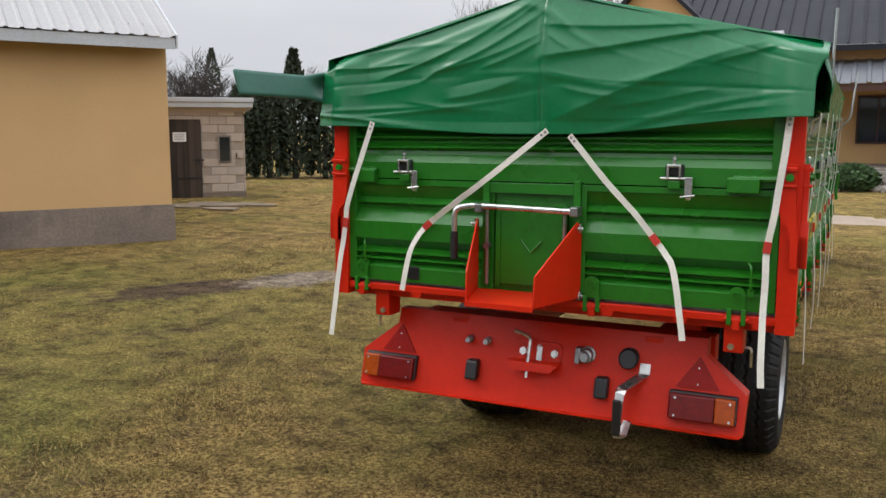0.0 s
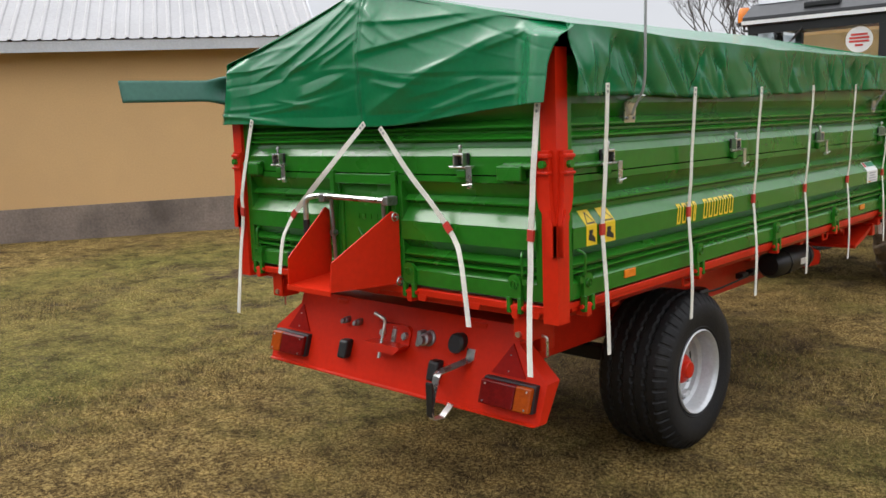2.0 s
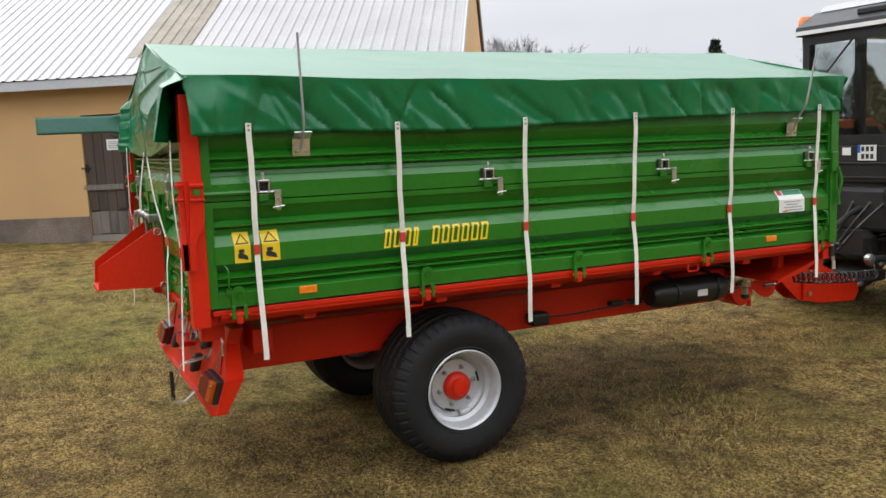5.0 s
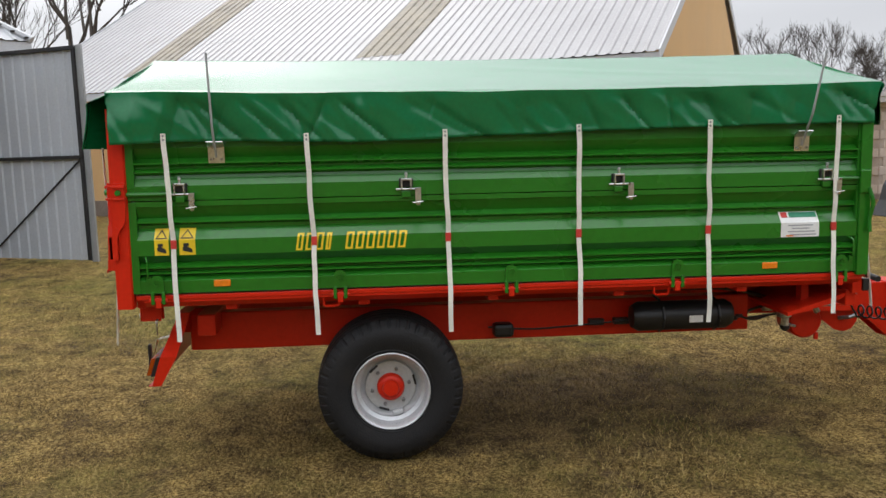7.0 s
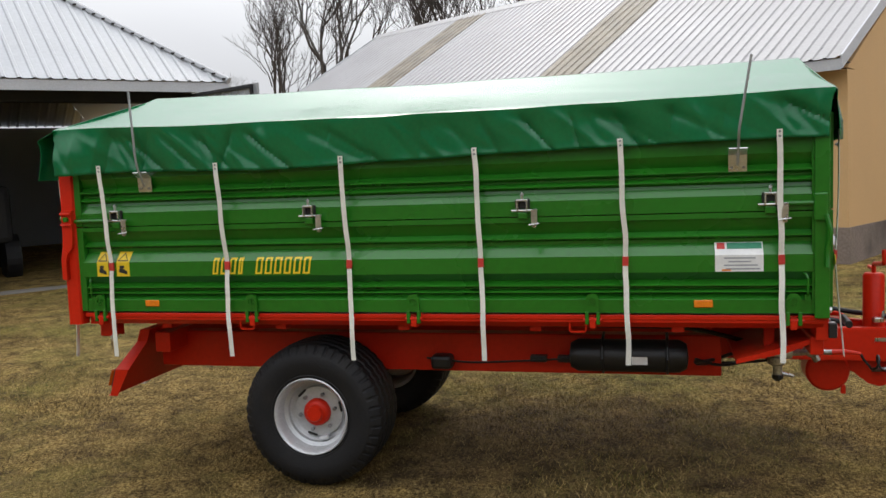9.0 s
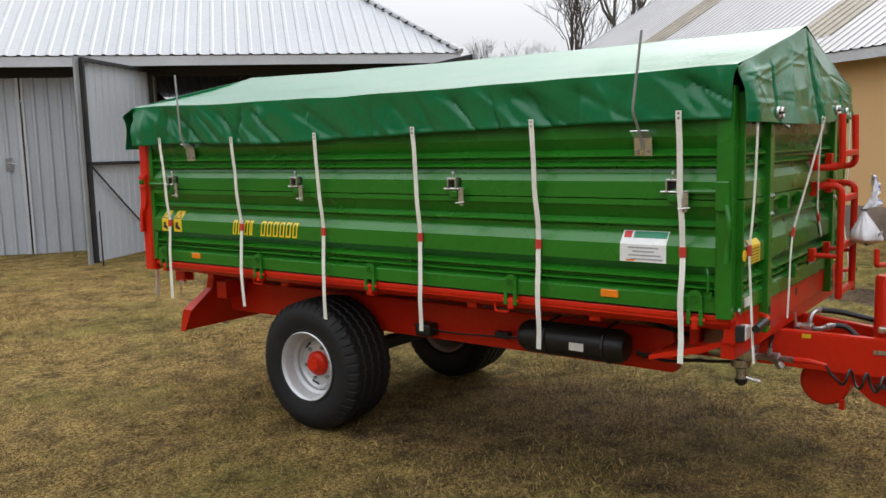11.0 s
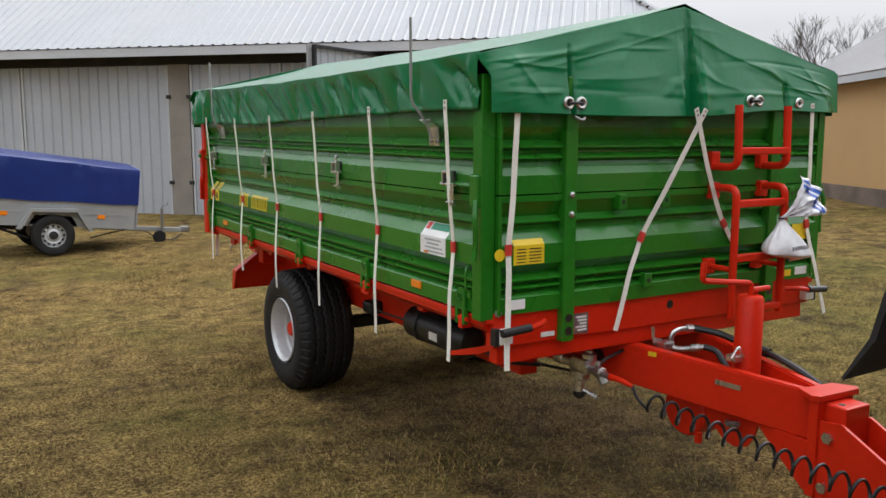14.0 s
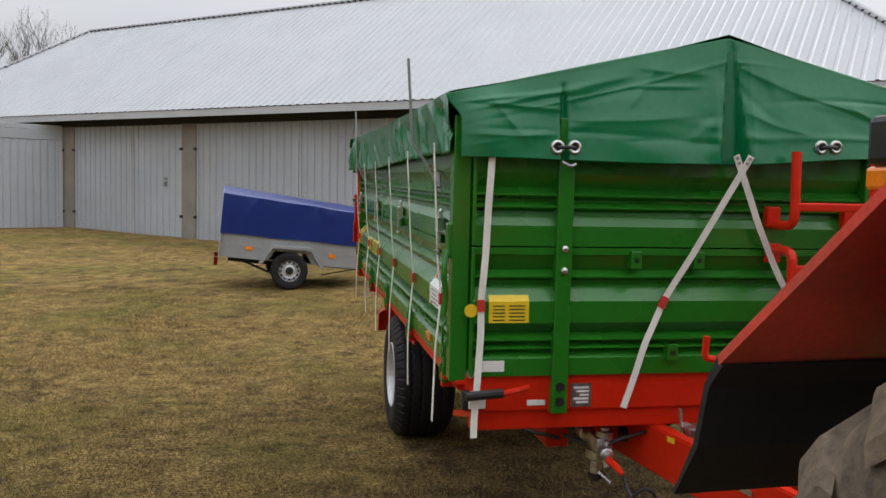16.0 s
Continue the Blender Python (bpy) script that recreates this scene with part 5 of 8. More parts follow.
lathe(bm, [(0.030, 0.655), (0.046, 0.665), (0.046, 0.700), (0.036, 0.705)], "z", 16, (0.39, 3.85, 0))
lathe(bm, [(0.024, 0.60), (0.024, 0.66)], "z", 12, (0.395, 3.855, 0))
lathe(bm, [(0.034, 0.76), (0.034, 0.785), (0.018, 0.79), (0.018, 0.80)], "z", 14, (0.38, 3.90, 0))
lathe(bm, [(0.026, 3.70), (0.034, 3.705), (0.034, 3.76), (0.028, 3.765), (0.028, 3.82)], "y", 12, (0.40, 0, 0.735))
tube(bm, [(0.40, 3.92, 0.725), (0.425, 4.03, 0.735)], 0.017, 8)
lathe(bm, [(0.024, 4.0), (0.027, 4.005), (0.027, 4.04), (0.020, 4.045)], "y", 8, (0.425, 0, 0.735))
tube(bm, [(0.43, 4.04, 0.737), (0.447, 4.12, 0.740)], 0.014, 8)
tube(bm, [(0.425, 4.02, 0.735), (0.42, 4.05, 0.69)], 0.020, 8)
tube(bm, [(0.415, 3.985, 0.73), (0.41, 3.995, 0.775)], 0.012, 8)
valve_body = part("brake_valve", bm, CAST, trailer, "cast grey brake valve block", smooth=True)
part("valve_plug", lathe(B(), [(0.030, 0.605), (0.030, 0.585), (0.012, 0.570)], "z", 12, (0.395, 3.855, 0)), BLACK, valve_body)
part("valve_handle", tube(B(), [(0.39, 3.86, 0.615), (0.36, 3.94, 0.588)], [0.012, 0.009], 8), ZINC, valve_body)
part("valve_pipe", tube(B(), bent([(0.41, 3.995, 0.76), (0.36, 3.98, 0.775), (0.20, 3.95, 0.80), (0.10, 3.93, 0.825)], 0.05), 0.008, 8), BLACK, valve_body)
part("valve_pipe", tube(B(), bent([(0.40, 3.71, 0.735), (0.42, 3.62, 0.72), (0.52, 3.50, 0.70), (0.64, 3.42, 0.72)], 0.06), 0.010, 8), BLACK, valve_body)
part("valve_pipe", tube(B(), bent([(0.37, 3.84, 0.68), (0.36, 3.70, 0.66), (0.45, 3.52, 0.67), (0.60, 3.43, 0.70)], 0.06), 0.008, 8), BLACK, valve_body)
bm = B()
box(bm, 0.74, 0.80, 3.74, 3.79, 0.80, 0.96, 0.006)
part("front_hanger", bm, RED, trailer)

# drawbar: two beams that draw in to a head plate, sloping gently down
SHIFT = -0.03
bm = B()
for sx in (1, -1):
    near = lambda y: 0.30 - 0.265 * (y - 3.83)
    rows = []
    for y in (3.52, 4.80):
        o, i = SHIFT + sx * near(y), SHIFT + sx * max(near(y) - 0.075, 0.004)
        t, b = 0.835 - 0.053 * (y - 3.9), 0.657 - 0.068 * (y - 3.87)
        rows.append([bm.verts.new(p) for p in ((o, y, b), (o, y, t), (i, y, t), (i, y, b))])
    fs = [bm.faces.new((rows[0][k], rows[0][(k + 1) % 4], rows[1][(k + 1) % 4], rows[1][k])) for k in range(4)] + [bm.faces.new(rows[0]), bm.faces.new(rows[1])]
    bmesh.ops.recalc_face_normals(bm, faces=fs)
bmesh.ops.bevel(bm, geom=bm.edges[:], offset=0.006, segments=2, affect="EDGES")
prism(bm, [(SHIFT - 0.10, 4.75), (SHIFT + 0.08, 4.735), (SHIFT + 0.118, 4.82), (SHIFT + 0.10, 4.845), (SHIFT - 0.12, 4.85), (SHIFT - 0.14, 4.83)], "z", 0.775, 0.796)
box(bm, SHIFT - 0.105, SHIFT + 0.105, 4.80, 4.84, 0.40, 0.776, 0.004)
box(bm, SHIFT - 0.075, SHIFT + 0.065, 4.835, 4.93, 0.56, 0.765, 0.006)
for sx in (1, -1):
    prism(bm, [(4.54, 0.612), (4.81, 0.60), (4.83, 0.39), (4.77, 0.41), (4.63, 0.53)], "x", SHIFT + sx * 0.075 - 0.006, SHIFT + sx * 0.075 + 0.006)
    prism(bm, [(4.83, 0.40), (4.83, 0.70), (4.93, 0.71), (5.35, 0.50), (5.45, 0.42), (5.40, 0.34), (5.0, 0.36)], "x", SHIFT + sx * 0.085 - 0.007, SHIFT + sx * 0.085 + 0.007)
drawbar = part("drawbar", bm, RED, trailer, "red welded V-shaped drawbar")
for sx in (1, -1):
    for y, z in ((4.88, 0.647), (4.87, 0.45)):
        part("bolt", lathe(B(), [(0.022, SHIFT + sx * 0.090), (0.022, SHIFT + sx * 0.106)], "x", 6, (0, y, z)), ZINC, drawbar)
part("head_hole", lathe(B(), [(0.0, 0.7665), (0.012, 0.7665), (0.012, 0.76)], "z", 14, (SHIFT + 0.03, 4.885, 0)), BLACK, drawbar)
part("beam_plug", lathe(B(), [(0.032, 0.26), (0.032, 0.285), (0.024, 0.29)], "x", 18, (0.0, 3.83, 0.748)), BLACK, drawbar)
bm = B()
lathe(bm, [(0.0, -0.12), (0.112, -0.12), (0.117, -0.11), (0.117, 0.05), (0.105, 0.062), (0.0, 0.062)], "x", 32, (0, 4.165, 0.55))
part("spring_drum", bm, RED, drawbar, smooth=True)
part("drum_plate", prism(B(), [(4.22, 0.63), (4.56, 0.62), (4.53, 0.53), (4.50, 0.485), (4.44, 0.465), (4.38, 0.48), (4.30, 0.545), (4.24, 0.56)], "x", 0.03, 0.045), RED, drawbar)
part("drum_lug", box(B(), 0.035, 0.06, 4.235, 4.26, 0.42, 0.47, 0.003), RED, drawbar)
part("drum_pin", tube(B(), [(0.05, 4.40, 0.56), (0.10, 4.45, 0.575), (0.10, 4.50, 0.59)], 0.013, 8), STEEL, drawbar)
tagp = part("steel_label", box(B(), -0.003, 0.0, -0.055, 0.055, -0.010, 0.010, 0, Matrix.Translation((0.113, 4.447, 0.743)) @ pose(0, 0, 0, -3, 0, 14.8)), ZINC, drawbar)
part("towing_eye", tube(B(), [(SHIFT + 0.045 * math.cos(a), 5.52 + 0.045 * math.sin(a), 0.45) for a in [i * math.pi / 10 for i in range(21)]], 0.02, 10), STEEL, drawbar)
part("eye_shank", box(B(), SHIFT - 0.06, SHIFT + 0.06, 5.25, 5.48, 0.40, 0.50, 0.01), RED, drawbar)
part("hydraulic_hose", tube(B(), bent([(-0.035, 4.11, 0.897), (-0.10, 4.20, 0.885), (-0.125, 4.34, 0.855), (-0.13, 4.48, 0.84), (-0.14, 4.62, 0.80), (-0.16, 4.80, 0.70), (-0.14, 5.1, 0.62)], 0.12), 0.015, 8), BLACK, trailer)
part("hose_collar", tube(B(), [(-0.127, 4.40, 0.850), (-0.13, 4.45, 0.844)], 0.021, 10), BLACK, trailer)
part("hydraulic_hose", tube(B(), bent([(-0.027, 4.188, 0.828), (-0.05, 4.24, 0.82), (-0.04, 4.30, 0.77), (-0.03, 4.36, 0.70)], 0.05), 0.014, 8), BLACK, trailer)
bm = B()
tube(bm, bent([(0.085, 4.09, 0.82), (0.075, 4.095, 0.885), (0.03, 4.105, 0.900), (-0.035, 4.11, 0.897)], 0.035), 0.012, 8)
tube(bm, bent([(0.10, 4.09, 0.828), (0.06, 4.13, 0.815), (-0.027, 4.188, 0.828)], 0.03), 0.012, 8)
box(bm, 0.075, 0.135, 4.06, 4.115, 0.815, 0.850, 0.008)
lathe(bm, [(0.018, 4.03), (0.018, 4.06)], "y", 8, (0.11, 0, 0.835))
for a, b in (((0.005, 4.108, 0.899), (-0.03, 4.11, 0.897)), ((0.02, 4.158, 0.822), (-0.01, 4.178, 0.826))):
    tube(bm, [a, b], 0.017, 8)
valve = part("hydraulic_tap", bm, CAST, drawbar, "zinc-plated hydraulic tap and elbow pipes")
part("tap_lever", tube(B(), [(0.13, 4.04, 0.835), (0.135, 4.035, 0.905)], [0.006, 0.008], 8), ZINC, valve)
part("yellow_tag", box(B(), -0.001, 0.001, -0.02, 0.02, -0.010, 0.010, 0, Matrix.Translation((0.203, 4.107, 0.806)) @ pose(0, 0, 0, 0, 0, 14.8)), YELLOW, drawbar)
# jack leg
jack = part("jack_leg", lathe(B(), [(0.0, 0.62), (0.056, 0.62), (0.056, 1.085), (0.046, 1.098), (0.0, 1.10)], "z", 24, (-0.03, 4.42, 0)), RED, trailer, "red parking jack with a crank", smooth=True)
part("jack_crank", tube(B(), bent([(-0.03, 4.42, 1.06), (-0.03, 4.42, 1.15), (0.245, 4.41, 1.18), (0.24, 4.41, 1.255)], 0.02), 0.012, 8), RED, jack)
part("jack_crank", tube(B(), bent([(-0.03, 4.42, 1.12), (-0.14, 4.42, 1.12)], 0.02), 0.012, 8), RED, jack)
bm = B()
box(bm, 0.03, 0.08, 4.40, 4.45, 0.83, 0.86, 0.006)
tube(bm, bent([(0.03, 4.45, 0.85), (0.06, 4.45, 0.90), (0.09, 4.44, 0.85)], 0.015), 0.007, 6)
part("jack_pin", bm, ZINC, jack)
# coiled air line
bm = B()
pts = [(0.449, 4.252, 0.735), (0.445, 4.27, 0.70), (0.435, 4.295, 0.672)]
turns, n = 18, 18 * 16
for i in range(n + 1):
    s = i / n
    a = 2 * math.pi * turns * s
    y = 4.313 + 1.19 * s
    z = 0.690 - 0.20 * s + 0.075 * s * s
    x = 0.413 - 0.235 * s
    a -= math.pi / 2
    pts.append((x + 0.036 * math.cos(a), y + 0.010 * math.cos(a), z - 0.006 + 0.038 * math.sin(a)))
pts += [(0.12, 5.55, 0.62), (-0.1, 5.75, 0.8)]
tube(bm, pts, 0.0065, 6)
part("coiled_air_line", bm, BLACK, trailer, "black coiled air line along the drawbar")
part("red_hose_end", tube(B(), [(0.447, 4.115, 0.740), (0.452, 4.18, 0.745), (0.449, 4.253, 0.735)], [0.015, 0.013, 0.008], 8), RED, trailer)

# ladder on the front wall, two pieces
bm = B()
for x in (-0.22, -0.545):
    tube(bm, bent([(x + 0.015, 4.01, 1.615), (x + 0.015, 4.05, 1.612), (x, 4.16, 1.612), (x, 4.15, 1.885)], 0.07), 0.018, 10)
    box(bm, x - 0.015, x + 0.04, 4.01, 4.045, 1.60, 1.68, 0.005)
box(bm, -0.545, -0.22, 4.145, 4.175, 1.668, 1.70, 0.006)
part("upper_ladder", bm, RED, trailer, "short red tube ladder on the upper front wall")
bm = B()
for x in (-0.22, -0.545):
    tube(bm, bent([(x + 0.005, 4.01, 1.515), (x + 0.005, 4.06, 1.518), (x, 4.16, 1.518), (x, 4.16, 0.93)], 0.07), 0.018, 10)
    box(bm, x - 0.025, x + 0.03, 4.01, 4.045, 1.465, 1.54, 0.005)
    tube(bm, [(x, 4.16, 1.15), (x + 0.015, 4.03, 1.155)], 0.013, 8)
    box(bm, x - 0.015, x + 0.04, 4.01, 4.045, 1.12, 1.19, 0.005)
for z in (1.432, 1.185, 0.945):
    box(bm, -0.545, -0.22, 4.145, 4.175, z, z + 0.035, 0.006)
part("lower_ladder", bm, RED, trailer, "red tube ladder on the lower front wall")
for x, z in ((0.34, 1.475), (0.09, 1.475), (0.18, 1.125), (-0.75, 1.475)):
    part("small_bracket", box(B(), x - 0.022, x + 0.022, 4.0, 4.045, z - 0.035, z + 0.03, 0.004), GREEN, front_low)
    part("bracket_hole", box(B(), x - 0.008, x + 0.008, 4.044, 4.0465, z - 0.012, z + 0.006), BLACK, front_low)

# labels on the walls
for y0, y1 in ((0.172, 0.244), (0.297, 0.378)):
    lab = new("warning_label")
    lab.parent = sides["right"]
    tagged(lab, "yellow warning label with a black triangle")
    for z0, z1, d0, d1 in ((1.239, 1.318, 0.045, 0.045), (1.318, 1.374, 0.045, 0.0)):
        bm = B()
        v = [bm.verts.new(p) for p in ((0.977 + d0, y0, z0), (0.977 + d0, y1, z0), (0.977 + d1, y1, z1), (0.977 + d1, y0, z1))]
        bm.faces.new(v)
        e = bmesh.ops.extrude_face_region(bm, geom=bm.faces[:])
        bmesh.ops.translate(bm, verts=[x for x in e["geom"] if isinstance(x, bmesh.types.BMVert)], vec=(-0.0015, 0, 0))
        bmesh.ops.recalc_face_normals(bm, faces=bm.faces[:])
        part("label_face", bm, YELLOW, lab)
    c, w = (y0 + y1) / 2, (y1 - y0)
    bm = B()
    o, i = [(c - 0.42 * w, 1.324), (c + 0.42 * w, 1.324), (c, 1.370)], [(c - 0.30 * w, 1.329), (c + 0.30 * w, 1.329), (c, 1.361)]
    for k in range(3):
        q = (o[k], o[(k + 1) % 3], i[(k + 1) % 3], i[k])
        vs = [bm.verts.new((0.9795 + 0.045 * (1 - (z - 1.318) / 0.056), y, z)) for y, z in q]
        bm.faces.new(vs)
    box(bm, 1.0225, 1.0235, c - 0.25 * w, c + 0.1 * w, 1.285, 1.30, 0, None)
    prism(bm, [(c - 0.3 * w, 1.262), (c + 0.32 * w, 1.25), (c + 0.3 * w, 1.268), (c - 0.1 * w, 1.288), (c - 0.3 * w, 1.28)], "x", 1.0222, 1.0238)
    part("pictogram", bm, INK, lab)
# the maker's lettering as plain bars
y = 0.885
lettering = new("lettering")
lettering.parent = sides["right"]
tagged(lettering, "row of plain yellow bars, one for each letter")
for k, w in enumerate((0.048, 0.052, 0.052, 0.040, None, 0.054, 0.054, 0.056, 0.054, 0.056, 0.054)):
    if w is None:
        y += 0.062
        continue
    bm = B()
    h = w - 0.014
    # a leaning hollow bar, folded with the sheet: its foot on the flat, its head on the slope
    lean = lambda z: y + 0.002 + 0.16 * (z - 1.246)
    out = lambda z: 1.0222 if z <= 1.318 else 1.0222 - 0.80 * (z - 1.318)
    for (ya, yb), (za, zb) in (((0.0, 0.011), (1.246, 1.318)), ((0.0, 0.011), (1.318, 1.335)), ((h - 0.011, h), (1.246, 1.318)), ((h - 0.011, h), (1.318, 1.335)), ((0.011, h - 0.011), (1.246, 1.256)), ((0.011, h - 0.011), (1.325, 1.335))):
        bm.faces.new([bm.verts.new((out(z), lean(z) + k, z)) for k, z in ((ya, za), (yb, za), (yb, zb), (ya, zb))])
    part("letter_bar", bm, YELLOW, lettering)
    y += w
for y in (0.503, 3.446):
    for sx, key in ((1, "right"), (-1, "left")):
        part("side_reflector", box(B(), *sorted((sx * 1.009, sx * 1.018)), y - 0.043, y + 0.043, 1.068, 1.104, 0.004), AMBER, sides[key], "amber side reflector")
stk = part("paper_sticker", box(B(), 1.0205, 1.0222, 3.50, 3.715, 1.24, 1.318), WHITE_LABEL, sides["right"], "white sticker with green heading and lines of text")
bm = B()
v = [bm.verts.new(p) for p in ((1.0215, 3.50, 1.318), (1.0215, 3.715, 1.318), (0.9765, 3.715, 1.374), (0.9765, 3.50, 1.374))]
bm.faces.new(v)
part("sticker_fold", bm, WHITE_LABEL, stk)
bm = B()
v = [bm.verts.new((1.0235 - 0.045 * (z - 1.318) / 0.056, yy, z)) for yy, z in ((3.555, 1.345), (3.71, 1.345), (3.71, 1.372), (3.555, 1.372))]
bm.faces.new(v)
part("heading_bar", bm, INK_GREEN, stk)
bm = B()
v = [bm.verts.new((1.0235 - 0.045 * (z - 1.318) / 0.056, yy, z)) for yy, z in ((3.51, 1.345), (3.545, 1.345), (3.545, 1.372), (3.51, 1.372))]
bm.faces.new(v)
part("mark", bm, INK_RED, stk)
for i, (a, b) in enumerate(((3.54, 3.68), (3.56, 3.66), (3.54, 3.69), (3.55, 3.70))):
    part("text_bar", box(B(), 1.0222, 1.0232, a, b, 1.30 - i * 0.017, 1.307 - i * 0.017), INK_GREY, stk)
part("text_bar", box(B(), 1.0222, 1.0232, 3.53, 3.57, 1.243, 1.251), AMBER, stk)

fl = part("yellow_table_label", box(B(), 0.745, 0.895, 4.030, 4.0325, 1.24, 1.318), YELLOW, front_low, "yellow label with a printed table")
bm = B()
v = [bm.verts.new(p) for p in ((0.745, 4.032, 1.318), (0.895, 4.032, 1.318), (0.895, 4.0145, 1.340), (0.745, 4.0145, 1.340))]
bm.faces.new(v)
part("label_fold", bm, YELLOW, fl)
for i in range(5):
    part("text_bar", box(B(), 0.76, 0.82, 4.0325, 4.0338, 1.30 - i * 0.013, 1.304 - i * 0.013), INK, fl)
    part("text_bar", box(B(), 0.835, 0.88, 4.0325, 4.0338, 1.30 - i * 0.013, 1.304 - i * 0.013), INK, fl)
part("round_label", lathe(B(), [(0.0, 4.0335), (0.024, 4.0335), (0.024, 4.03)], "y", 20, (0.962, 0, 1.285)), YELLOW, front_low)
part("white_label", box(B(), 0.83, 0.92, 4.021, 4.0235, 1.058, 1.098), WHITE_LABEL, front_low)
part("yellow_label", box(B(), -0.90, -0.78, 4.030, 4.0325, 1.24, 1.318), YELLOW, front_low)
part("white_label", box(B(), -0.92, -0.83, 4.021, 4.0235, 1.06, 1.10), WHITE_LABEL, front_low)
part("yellow_label", box(B(), -0.80, -0.70, 4.021, 4.0235, 1.058, 1.09), YELLOW, front_low)

# rod brackets on the upper drop side
for y, ty, tx in ((0.506, 0.493, 1.078), (3.604, 3.653, 1.153)):
    bm = B()
    prism(bm, [(1.014, 1.79), (1.058, 1.815), (1.060, 1.811), (1.019, 1.782), (1.012, 1.705), (1.008, 1.705)], "y", y - 0.041, y + 0.041)
    br = part("rod_bracket", bm, ZINC, trailer, "bent zinc bracket with a steel rod")
    for s in (-1, 1):
        part("bracket_bolt", lathe(B(), [(0.007, 1.009), (0.007, 1.018)], "x", 8, (0.003, y + s * 0.026, 1.724)), STEEL, br)
    part("rod", tube(B(), bent([(1.022, y, 1.735), (1.046, y, 1.785), (1.074, y, 1.83), (max(tx - 0.03, 1.084), y - 0.003, 1.89), (max(tx, 1.092), ty, 2.248 if y < 1 else 2.222)], 0.03), 0.006, 8), GALV, br)

# ---- tarpaulin over the trailer ----
tarp = thing("tarpaulin", "dark green tarpaulin with creases tied over the farm trailer", "tarpaulin", m=TRAILER_M)


def creases(seed, n, amp, lo=(0, 0), hi=(1, 1), aim=None):
    """Straight creases in a sheet's own coordinates: each a line, a width and a height."""
    rng = random.Random(seed)
    out = []
    for _ in range(n):
        p = Vector((rng.uniform(lo[0], hi[0]), rng.uniform(lo[1], hi[1])))
        if aim is None:
            a = rng.uniform(0, math.pi)
        else:
            d = Vector(aim) - p
            a = math.atan2(d.y, d.x) + rng.uniform(-0.25, 0.25)
        out.append((p, Vector((math.cos(a), math.sin(a))), rng.uniform(0.08, 0.3), rng.uniform(0.012, 0.035), amp * rng.uniform(-0.6, 1.0)))

    def f(u, v):
        q, h = Vector((u, v)), 0.0
        for p, d, half, w, a in out:
            r = q - p
            s, t = r.dot(d), abs(r.x * d.y - r.y * d.x)
            if abs(s) < half and t < 3 * w:
                h += a * (1 - (s / half) ** 2) * math.exp(-(t / w) ** 2)
        return h
    return f


def pleats(lines):
    """Folds with a crisp edge: each a line, a height, and how far it fades above and below."""
    def f(x, q):
        h = 0.0
        for x0, q0, x1, q1, a, up, down in lines:
            dx, dq = x1 - x0, q1 - q0
            L = math.hypot(dx, dq)
            s = ((x - x0) * dx + (q - q0) * dq) / (L * L)
            if -0.15 < s < 1.15:
                bow = 0.10 * L * math.sin(math.pi * max(0, min(1, s))) * (0.5 if a > 0 else -0.5)
                t = (dx * (q - q0) - dq * (x - x0)) / L - bow * 0.5
                fade = smooth01((s + 0.15) / 0.3) * smooth01((1.15 - s) / 0.35)
                h += a * fade * math.exp(-t / down if t > 0 else t / up)
        return h
    return f


def ridge_z(y):
    return 2.315 - 0.018 * math.sin(math.pi * max(0, min(1, y / 4.0))) ** 0.8


def shoulder_z(y):
    return 2.065 - 0.02 * math.sin(math.pi * max(0, min(1, y / 4.0))) + 0.008 * noise.noise((y * 1.7, 1.0, 0))


